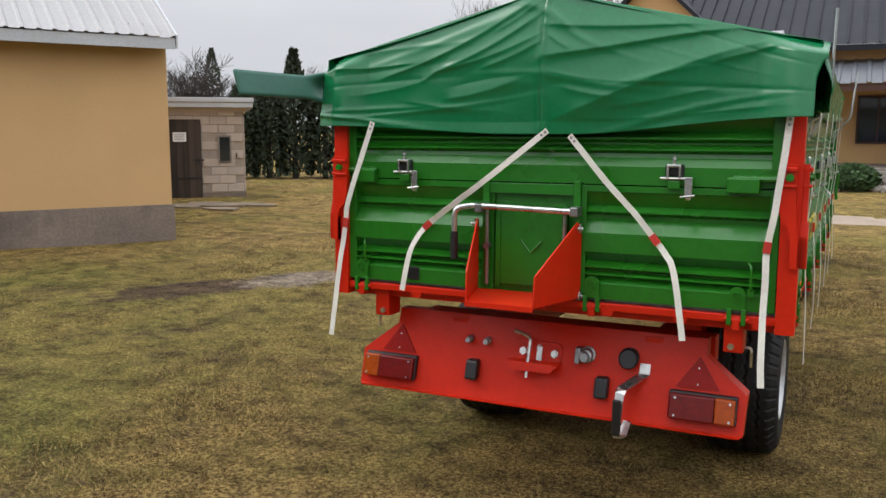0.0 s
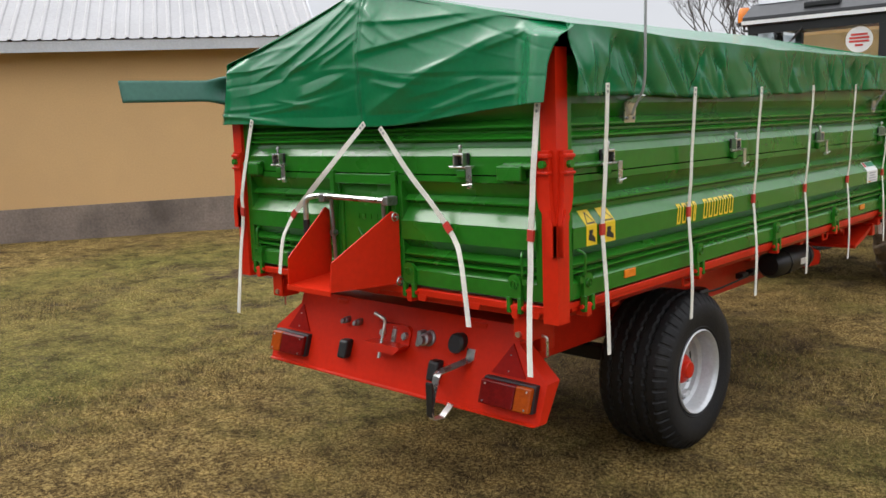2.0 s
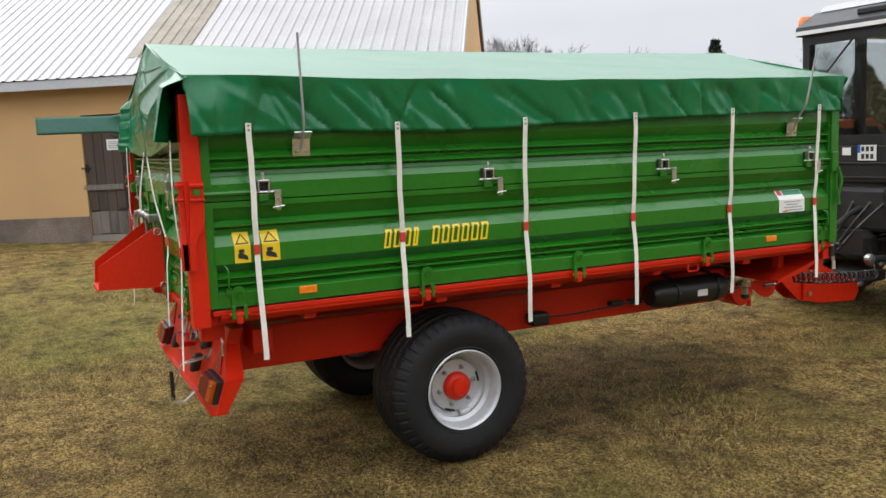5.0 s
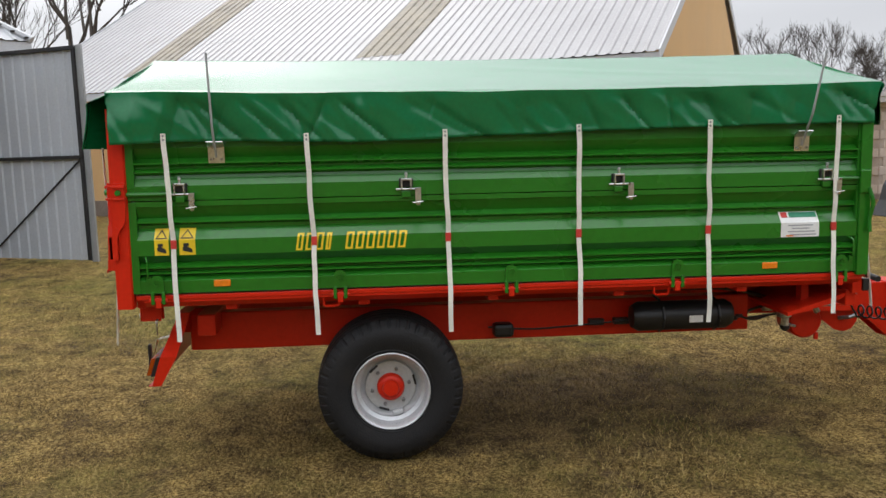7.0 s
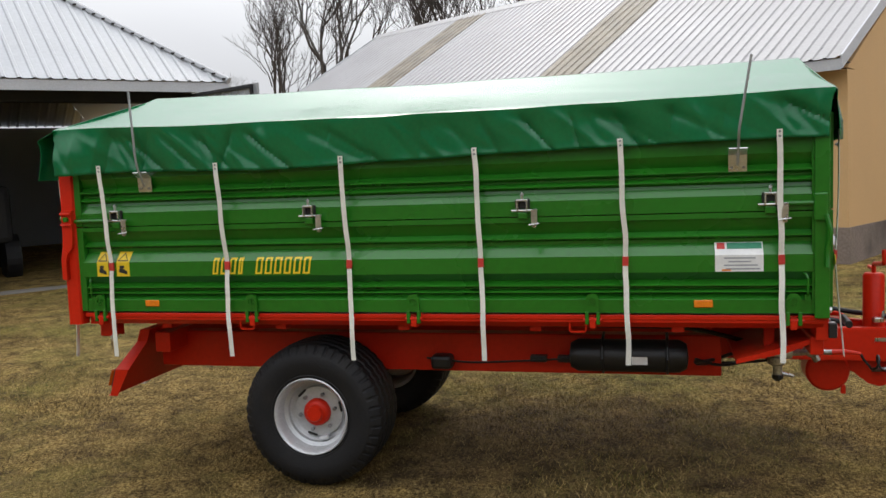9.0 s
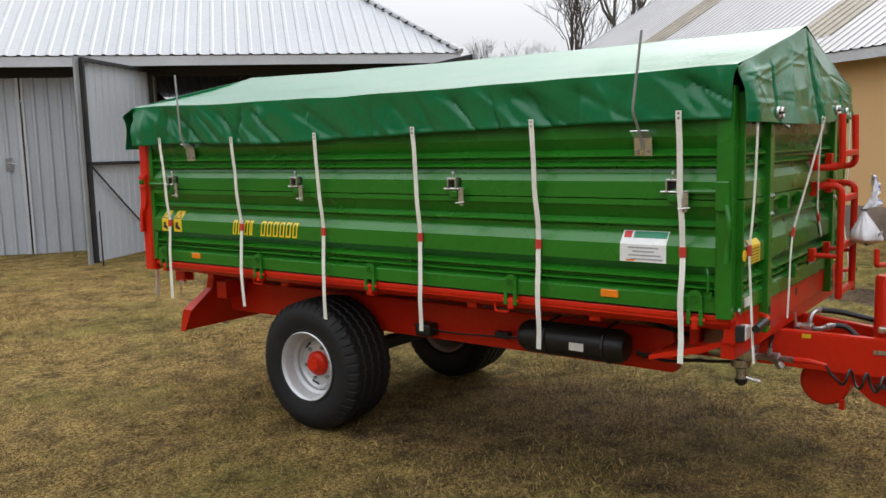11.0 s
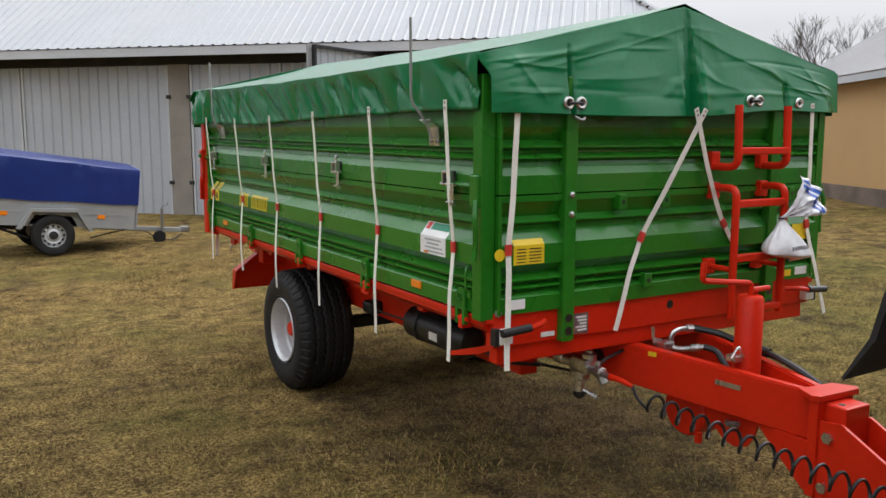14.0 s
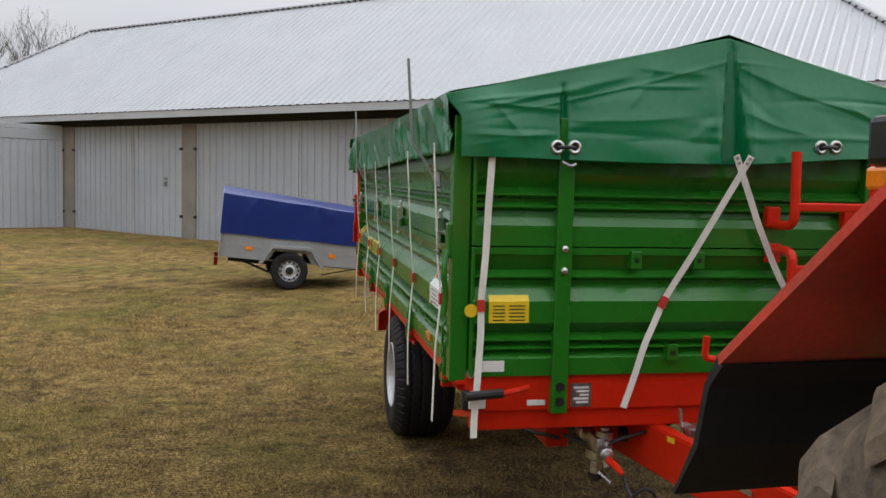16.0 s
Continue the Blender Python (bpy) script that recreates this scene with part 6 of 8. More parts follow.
def build_cover():
    cr = creases(3, 26, 0.010)
    rng = random.Random(17)
    folds = {g: [(rng.uniform(-0.1, 4.1), rng.uniform(-0.40, 0.12), rng.uniform(0.016, 0.06), rng.uniform(-0.028, 0.016), rng.uniform(0.2, 1.0)) for _ in range(84)] for g in (1, -1)}

    def hang(y, s, g):
        """Slanting folds of the hanging edge; s runs from the hem up to the shoulder."""
        h = 0.0
        for yk, slope, w, a, reach in folds[g]:
            d = (y - yk - slope * (s - 0.5)) / w
            if abs(d) < 3:
                h += a * math.exp(-abs(d) * 1.3) * smooth01((1 - s) * 2.5) * (0.4 + 0.6 * reach)
        return h

    def top(u, v):
        # u runs along the trailer, v from the right hem over the ridge to the left hem
        sgn = 1 if v < 0.5 else -1
        k = 1 - abs(v - 0.5) * 2
        back = -0.012 + (0.016 * (1 - k / 0.21) ** 0.25 if sgn > 0 and k < 0.21 else 0.0)
        ahead = 4.018 - (0.026 * (1 - k / 0.24) ** 0.3 if sgn > 0 and k < 0.24 else 0.0)
        y = back + (ahead - back) * u
        hem = 1.806 + 0.004 * math.sin(u * 11) + 0.010 * noise.noise((y * 1.2, sgn * 3, 5)) + 0.048 * smooth01((u - 0.25) / 0.75)
        sz, rz = shoulder_z(y), ridge_z(y)
        kk = 0.27
        if k < kk:
            s = k / kk
            x = 1.050 + 0.018 * s - 0.012 * smooth01((y - 3.2) / 0.8) * s
            z = hem + (sz - hem) * s
            x += hang(y, s, sgn) + 0.006 * noise.noise((y * 2.5, 2, sgn)) * (1 - s)
            x += 0.004 * smooth01(1 - s / 0.14) + 0.002 * noise.noise((y * 7, s * 3, sgn))
            x += 0.045 * smooth01((1 - s) * 1.5) * smooth01(1 - y / 0.32)
            z += 0.006 * noise.noise((y * 3, s * 2, sgn))
        else:
            s = (k - kk) / (1 - kk)
            x = (1.068 - 0.012 * smooth01((y - 3.2) / 0.8)) * (1 - s) ** 0.98
            z = sz + (rz - sz) * s - 0.018 * math.sin(math.pi * s)
            z += 0.25 * cr(u, v) + 0.004 * noise.noise((y * 2, x * 2, sgn))
        return (sgn * x, y, z)
    bm = B()
    sheet(bm, 520, 112, top)
    ob = part("cover_sheet", bm, CLOTH, tarp, smooth=True)
    so = ob.modifiers.new("thickness", "SOLIDIFY")
    so.thickness, so.offset = 0.002, 1

    # the gable flap behind
    def gable_top(x):
        a = abs(x) / 1.055
        return 2.310 - 0.245 * a ** 1.05 if a <= 1 else 2.065 - 0.2 * (a - 1)
    cr3 = creases(77, 26, 0.0042, (0.05, 0.08), (0.95, 0.92))
    folds_left = pleats([(-0.75, 0.21, -0.02, 0.01, 0.026, 0.07, 0.016), (-0.47, 0.22, 0.0, 0.07, 0.022, 0.05, 0.014), (-0.47, 0.22, -0.02, 0.15, 0.016, 0.03, 0.012), (-0.25, 0.235, -0.01, 0.175, 0.014, 0.03, 0.010),
                         (-0.43, 0.355, -0.10, 0.30, 0.016, 0.05, 0.012), (-0.40, 0.30, -0.01, 0.285, -0.010, 0.03, 0.02), (-0.56, 0.26, -0.48, 0.22, 0.012, 0.02, 0.010), (-0.62, 0.36, -0.20, 0.41, 0.010, 0.05, 0.016),
                         (-1.0, 0.10, -0.62, 0.16, 0.016, 0.04, 0.012), (-0.9, 0.30, -0.55, 0.26, 0.010, 0.05, 0.02), (-0.20, 0.10, -0.02, 0.03, 0.010, 0.02, 0.008)])
    folds_right = pleats([(0.02, 0.115, 0.62, 0.03, 0.024, 0.07, 0.014), (0.0, 0.23, 0.76, 0.02, 0.030, 0.09, 0.016), (0.02, 0.275, 0.55, 0.30, 0.014, 0.06, 0.016), (0.05, 0.45, 0.90, 0.05, 0.050, 0.10, 0.10),
                          (0.18, 0.44, 0.92, 0.43, 0.010, 0.05, 0.02), (0.10, 0.33, 0.30, 0.36, 0.010, 0.03, 0.012), (0.70, 0.20, 0.95, 0.05, 0.014, 0.05, 0.014), (0.03, 0.06, 0.10, 0.10, 0.010, 0.02, 0.008), (0.03, 0.15, 0.12, 0.19, 0.010, 0.02, 0.008), (0.30, 0.40, 0.70, 0.33, 0.008, 0.03, 0.012)])

    def rear(u, v):
        xe = 1.092 - 0.035 * min(1.0, max(0.0, (v - 0.24) / 0.3)) ** 0.5
        x = -1.105 + (xe + 1.105) * u
        hem = 1.722 + 0.065 * smooth01((x - 0.1) / 0.9) + 0.035 * smooth01((-x - 0.1) / 0.9)
        t = gable_top(x)
        z = t + (hem - t) * v
        bulge = 0.035 * math.sin(math.pi * min(1, v * 1.1)) * (1 - abs(x)) + 0.02 * v
        y = 0.006 - bulge - 0.030 * v - 0.50 * folds_left(x, 0.5 * v) * smooth01((0.03 - x) / 0.03) - 0.50 * folds_right(x, 0.5 * v) * smooth01((x + 0.03) / 0.03) - 1.2 * cr3(u, v) - 0.010 * noise.noise((x * 3, z * 3, 9)) * v + 0.006 * math.exp(-(x / 0.006) ** 2) - 0.004 * math.exp(-((x - 0.014) / 0.008) ** 2)
        y -= (0.095 * smooth01((x - 0.84) / 0.18) + 0.055 * smooth01((-x - 0.84) / 0.12)) * smooth01(v * 5.0)
        if x < -1.0:
            y += (-1.0 - x) * 0.6
        return (x, y, z)
    bm = B()
    sheet(bm, 280, 110, rear)
    ob = part("rear_flap", bm, CLOTH, tarp, "creased rear flap of green tarpaulin", smooth=True)
    so = ob.modifiers.new("thickness", "SOLIDIFY")
    so.thickness, so.offset = 0.002, 0
    # a stiff folded end sticks out behind the left corner
    bm = B()

    def roll(u, v):
        y = 0.05 - 0.60 * u
        open_ = 1 - smooth01(u * 3.2)
        z = 1.988 - 0.105 * v - 0.004 * u + open_ * 0.045 * (0.5 - v)
        x = -1.10 - 0.075 * u + 0.03 * (v - 0.5) - open_ * (0.05 * math.sin(math.pi * v))
        return (x, y, z)
    sheet(bm, 24, 8, roll)
    # greyer than the tarpaulin: sky reflection put into the base colour
    ob = part("folded_end", bm, mat("grey_green_sheen_strip", (0.05, 0.14, 0.105), 0.5, vary=0.08, scale=3, fine=40, spec=0.3), tarp, "stiff grey-green strip of tarpaulin sticking out", smooth=True)
    so = ob.modifiers.new("thickness", "SOLIDIFY")
    so.thickness, so.offset = 0.014, 0

    # the front flap: a deep fold in the middle, slits over the posts
    ff = pleats([(0.10, 0.12, 0.35, 0.06, 0.012, 0.06, 0.014), (0.15, 0.27, 0.60, 0.26, 0.010, 0.05, 0.016), (0.66, 0.20, 0.95, 0.10, 0.014, 0.04, 0.014), (0.70, 0.33, 1.0, 0.30, 0.010, 0.04, 0.016), (-0.55, 0.20, -0.05, 0.10, 0.016, 0.06, 0.016),
                 (-0.85, 0.32, -0.50, 0.18, 0.016, 0.06, 0.016), (-0.30, 0.33, -0.06, 0.26, 0.014, 0.05, 0.014), (-0.98, 0.34, -0.80, 0.08, 0.014, 0.05, 0.014), (0.78, 0.36, 0.92, 0.05, 0.012, 0.04, 0.014), (0.05, 0.38, 0.40, 0.36, -0.010, 0.03, 0.02), (0.28, 0.05, 0.40, 0.22, 0.010, 0.03, 0.014)])
    cr4 = creases(31, 22, 0.0052, (0.02, 0.1), (0.98, 0.9))
    cr5 = creases(35, 14, 0.030, (0.0, 0.2), (1, 0.9), aim=(0.5, 0.0))

    def front(u, v):
        x = 1.07 - 2.14 * u - 0.055 * smooth01(v * 2.2) * max(0.0, 1 - u / 0.06)
        hem = 1.833 + 0.035 * smooth01((-x - 0.05) / 0.6) - 0.004 * math.sin(x * 5)
        t = gable_top(x) - 0.006
        z = t + (hem - t) * v
        fold = -0.13 * max(0.0, 1 - abs(x + 0.012) / (0.012 + 0.05 * v)) * v ** 0.6 + 0.02 * math.exp(-abs(abs(x + 0.012) - 0.07) / 0.04) * v
        slit = -0.05 * math.exp(-((x - 0.640) / 0.010) ** 2) * smooth01((v - 0.12) * 3) - 0.03 * math.exp(-((x + 0.645) / 0.012) ** 2) * smooth01((v - 0.45) * 3)
        puff = 0.03 * math.sin(math.pi * min(1, abs(x) / 0.62)) * v + 0.03 * v
        corner = 0.05 * smooth01((x - 0.75) / 0.3) * math.sin(math.pi * v) * 0.6
        y = 4.014 + 0.030 * v + fold + slit + puff + cr4(u, v) + cr5(u, v) * 0.15 + 0.45 * ff(x, 0.45 * v) + corner + 0.008 * noise.noise((x * 4, z * 4, 2)) * v
        y += (4.022 + 0.012 * v - y) * smooth01((abs(x) - 0.90) / 0.16)
        return (x, max(y, 4.012 + 0.02 * v), z)
    bm = B()
    sheet(bm, 260, 80, front)
    ob = part("front_flap", bm, CLOTH, tarp, "creased front flap with eyelets", smooth=True)
    so = ob.modifiers.new("thickness", "SOLIDIFY")
    so.thickness, so.offset = 0.002, 0
    for x in (0.672, 0.608, -0.352, -0.415, -0.725):
        p = Vector(front((1.07 - x) / 2.14, 0.86))
        y = max(p.y, 4.06) + 0.008
        part("eyelet", tube(B(), [(x + 0.019 * math.cos(a), y, p.z + 0.019 * math.sin(a)) for a in [i * math.pi / 12 for i in range(25)]], 0.0075, 8), ZINC, tarp, "round metal eyelet")
        part("eyelet_hole", lathe(B(), [(0.0, y - 0.001), (0.016, y - 0.001), (0.016, y - 0.03)], "y", 16, (x, 0, p.z)), BLACK, tarp)
    for a, b in ((0.672, 0.608), (-0.352, -0.415)):
        p, q = Vector(front((1.07 - a) / 2.14, 0.86)), Vector(front((1.07 - b) / 2.14, 0.86))
        ya = max(p.y, q.y, 4.06) + 0.010
        part("rubber_loop", tube(B(), bent([(a, ya, p.z), (a - 0.02, ya + 0.012, p.z), (b + 0.02, ya + 0.012, q.z), (b, ya, q.z)], 0.02), 0.006, 8), BLACK, tarp)
    part("hook", tube(B(), bent([(0.66, 4.10, 1.825), (0.63, 4.11, 1.810), (0.61, 4.10, 1.82)], 0.02), 0.006, 6), STEEL, tarp)


build_cover()


def strap(pts, across, buckle, w=0.025):
    """A white webbing strap along points, with a red buckle at one of them."""
    pts = [Vector(p) for p in pts]
    # a gentle curve through the points
    path = []
    for i in range(len(pts) - 1):
        p0, p1, p2, p3 = pts[max(i - 1, 0)], pts[i], pts[i + 1], pts[min(i + 2, len(pts) - 1)]
        for k in range(6):
            t = k / 6
            path.append(0.5 * ((2 * p1) + (p2 - p0) * t + (2 * p0 - 5 * p1 + 4 * p2 - p3) * t * t + (3 * p1 - p0 - 3 * p2 + p3) * t ** 3))
    path.append(pts[-1])
    # the webbing waves and twists a little
    side = Vector(across).normalized()
    for i, p in enumerate(path):
        p += side * 0.007 * noise.noise((p.z * 6, pts[0].x * 9 + pts[0].y * 7, 0)) * smooth01(i / 8)
    s = part("strap", ribbon(B(), path, w, across, 0.003), WEB, tarp, "white webbing strap hanging loose")
    if buckle is not None:
        i = min(range(len(path)), key=lambda k: abs(path[k].z - buckle))
        p, q = path[max(0, i - 1)], path[min(len(path) - 1, i + 1)]
        d = (q - p).normalized() * 0.022
        part("buckle", ribbon(B(), [path[i] - d, path[i] + d], w * 1.12, across, 0.012), INK_RED, s, "red plastic buckle")
    bm = B()
    n = Vector(across).cross(path[1] - path[0]).normalized() * 0.003
    for k in (0.012, 0.032):
        c = path[0] + (path[1] - path[0]).normalized() * k
        tube(bm, [c - n, c + n], 0.006, 8)
    part("rivet", bm, STEEL, s)
    return s


for y, top, sway, end in ((0.257, 1.858, 0.020, 0.79), (0.966, 1.848, 0.022, 0.80), (1.672, 1.855, 0.016, 0.79), (2.371, 1.868, 0.014, 0.80), (3.074, 1.880, 0.022, 0.79), (3.781, 1.892, 0.014, 0.815)):
    k = noise.noise((y * 3, 0, 0))
    strap([(1.066, y, top), (1.064, y + 0.001, top - 0.06), (1.052, y + 0.25 * sway, 1.62), (1.044, y + 0.5 * sway, 1.45), (1.030, y + 0.7 * sway, 1.31), (1.034, y + 0.7 * sway, 1.24), (1.045, y + 0.8 * sway + 0.004 * k, 1.10), (1.05, y + 0.9 * sway, 0.96), (1.046 + 0.02 * k, y + sway, end)], (0, 1, 0), 1.300)
# rear straps
strap([(-0.80, -0.062, 1.775), (-0.874, -0.060, 1.576), (-0.94, -0.055, 1.40), (-0.958, -0.045, 1.307), (-0.972, -0.043, 1.21), (-0.99, -0.052, 1.094), (-1.026, -0.066, 0.762)], (1, 0, 0), 1.30)
strap([(0.976, -0.066, 1.792), (0.953, -0.066, 1.562), (0.930, -0.055, 1.40), (0.918, -0.044, 1.300), (0.914, -0.046, 1.22), (0.916, -0.057, 1.029), (0.922, -0.071, 0.76)], (1, 0, 0), 1.298)
strap([(0.040, -0.064, 1.738), (-0.235, -0.064, 1.528), (-0.40, -0.052, 1.41), (-0.527, -0.040, 1.315), (-0.58, -0.046, 1.25), (-0.611, -0.058, 1.176), (-0.644, -0.062, 1.01)], (1, 0, 0.5), 1.312)
strap([(0.135, -0.062, 1.718), (0.315, -0.062, 1.512), (0.42, -0.052, 1.40), (0.495, -0.042, 1.306), (0.54, -0.048, 1.25), (0.575, -0.062, 1.182), (0.622, -0.078, 0.914)], (1, 0, 0.3), 1.304)
# front straps
strap([(0.904, 4.058, 1.885), (0.912, 4.056, 1.628), (0.918, 4.048, 1.42), (0.923, 4.040, 1.305), (0.928, 4.045, 1.20), (0.936, 4.055, 1.07), (0.947, 4.075, 0.829)], (1, 0, 0), 1.302)
strap([(-0.066, 4.104, 1.866), (0.080, 4.070, 1.583), (0.16, 4.050, 1.43), (0.226, 4.038, 1.315), (0.268, 4.040, 1.22), (0.305, 4.047, 1.129), (0.376, 4.060, 0.921)], (1, 0, 0.4), 1.313)
strap([(-0.005, 4.104, 1.868), (-0.118, 4.070, 1.643), (-0.20, 4.050, 1.49), (-0.261, 4.038, 1.388), (-0.30, 4.036, 1.33), (-0.368, 4.036, 1.243)], (1, 0, -0.3), 1.345)
strap([(-0.827, 4.070, 1.905), (-0.84, 4.066, 1.585), (-0.86, 4.050, 1.40), (-0.874, 4.040, 1.317), (-0.90, 4.045, 1.22), (-0.941, 4.055, 1.101), (-1.016, 4.070, 0.853)], (1, 0, 0), 1.31)


def build_bag():
    """A tied plastic bag hanging from the ladder: the full part below the knot, the slack top drooping over it."""
    bag = thing("plastic_bag", "white plastic bag with blue stripes knotted to the ladder", "bag", m=TRAILER_M)
    knot = Vector((-0.452, 4.225, 1.385))

    def low(u, v):
        a = 2 * math.pi * u
        w = smooth01(v * 1.15) ** 0.8 * (1 if v < 0.86 else 1 - ((v - 0.86) / 0.14) ** 2)
        r = 0.012 + 0.128 * w
        r *= 1 + 0.16 * noise.noise((math.cos(a) * 1.6, math.sin(a) * 1.6, v * 2.2)) + 0.07 * (1 - v) * math.sin(a * 9 + 3 * math.sin(a))
        return (knot.x - 0.045 * v + r * math.cos(a), knot.y + 0.01 * v + r * 0.55 * math.sin(a), knot.z - 0.195 * v + 0.012 * math.cos(a) * v)
    bm = B()
    sheet(bm, 64, 36, low)
    bmesh.ops.remove_doubles(bm, verts=bm.verts[:], dist=0.0005)
    part("bag_skin", bm, BAG, bag, smooth=True)
    corner_a, corner_b = Vector((-0.545, 4.235, 1.572)), Vector((-0.715, 4.245, 1.392))

    def fan(u, v):
        # from the knot out to the open edge between two corners
        edge = corner_a.lerp(corner_b, u) + Vector((-0.035, 0, 0.028)) * math.sin(math.pi * u)
        p = knot.lerp(edge, v)
        p.y += 0.026 * math.sin(u * 15 + 2 * noise.noise((u * 4, v * 3, 1))) * (0.3 + 0.7 * v) * (1 - 0.35 * v) + 0.03 * math.sin(math.pi * v) + 0.014 * noise.noise((u * 9, v * 7, 4))
        p.z += 0.008 * noise.noise((u * 6, v * 5, 8)) * v
        return p
    bm = B()
    sheet(bm, 60, 30, fan)
    ob = part("slack_top", bm, BAG, bag, smooth=True)
    so = ob.modifiers.new("thickness", "SOLIDIFY")
    so.thickness, so.offset = 0.0012, 0
    for k0, k1, w in ((0.72, 0.80, 0), (0.85, 0.93, 0)):
        bm = B()
        sheet(bm, 60, 3, lambda u, v, k0=k0, k1=k1: Vector(fan(0.03 + 0.94 * u, k0 + (k1 - k0) * v)) + Vector((0, 0.0025, 0)))
        part("blue_stripe", bm, INK_BLUE, bag, smooth=True)
    for k in range(6):
        p = Vector(low(0.20 + 0.022 * k, 0.70)) + Vector((0, 0.003, 0))
        part("writing_bar", box(B(), p.x - 0.006, p.x + 0.006, p.y - 0.002, p.y + 0.002, p.z - 0.010 + 0.002 * k, p.z + 0.008 + 0.002 * k), INK_GREY, bag)
    part("tie", tube(B(), [(knot.x + 0.018 * math.cos(i), knot.y + 0.014 * math.sin(i), knot.z - 0.004) for i in [k * math.pi / 6 for k in range(13)]], 0.004, 6), BLACK, bag)


build_bag()

# ---- the tractor that pulls the trailer ----
TRACTOR_M = pose(-1.258, 9.906, 0, 0, 0, 3)


def big_tyre(R, half, rim_r):
    """The smooth carcass of a tractor tyre."""
    bm = B()
    lathe(bm, [(rim_r, -half * 0.75), (rim_r + 0.03, -half * 0.92), (R * 0.72, -half), (R - 0.09, -half * 0.93), (R - 0.045, -half * 0.75), (R - 0.035, 0), (R - 0.045, half * 0.75), (R - 0.09, half * 0.93), (R * 0.72, half), (rim_r + 0.03, half * 0.92), (rim_r, half * 0.75)], "x", 72, closed=True)
    return bm


def lug_mesh(R, half, s):
    """One slanted lug of a tractor tyre, on one half of the tread."""
    bm = B()
    w = 0.048 / R
    ring = []
    for f, a, r in ((-0.04, 0.0, R), (0.45, 0.07, R), (0.86, 0.16, R - 0.03), (1.0, 0.19, R - 0.10)):
        x = s * half * f
        foot = R - 0.07 if f < 0.9 else R - 0.13
        ring.append([bm.verts.new((x, rr * math.cos(a + dw), rr * math.sin(a + dw))) for rr, dw in ((foot, -w * 1.3), (r - 0.006, -w * 0.95), (r, -w * 0.7), (r, w * 0.7), (r - 0.006, w * 0.95), (foot, w * 1.3))])
    for p, q in zip(ring, ring[1:]):
        for j in range(5):
            bm.faces.new((p[j], p[j + 1], q[j + 1], q[j]))
    bm.faces.new(ring[0])
    bm.faces.new(ring[-1])
    bmesh.ops.recalc_face_normals(bm, faces=bm.faces[:])
    me = bpy.data.meshes.new("lug")
    bm.to_mesh(me)
    bm.free()
    me.materials.append(RUBBER_DUSTY)
    return me


def add_lugs(wheel, meshes, count):
    for k in range(count):
        for h, me in enumerate(meshes):
            shared("lug", me, wheel, pose(0, 0, 0, 360 * (k + 0.5 * h) / count, 0, 0))


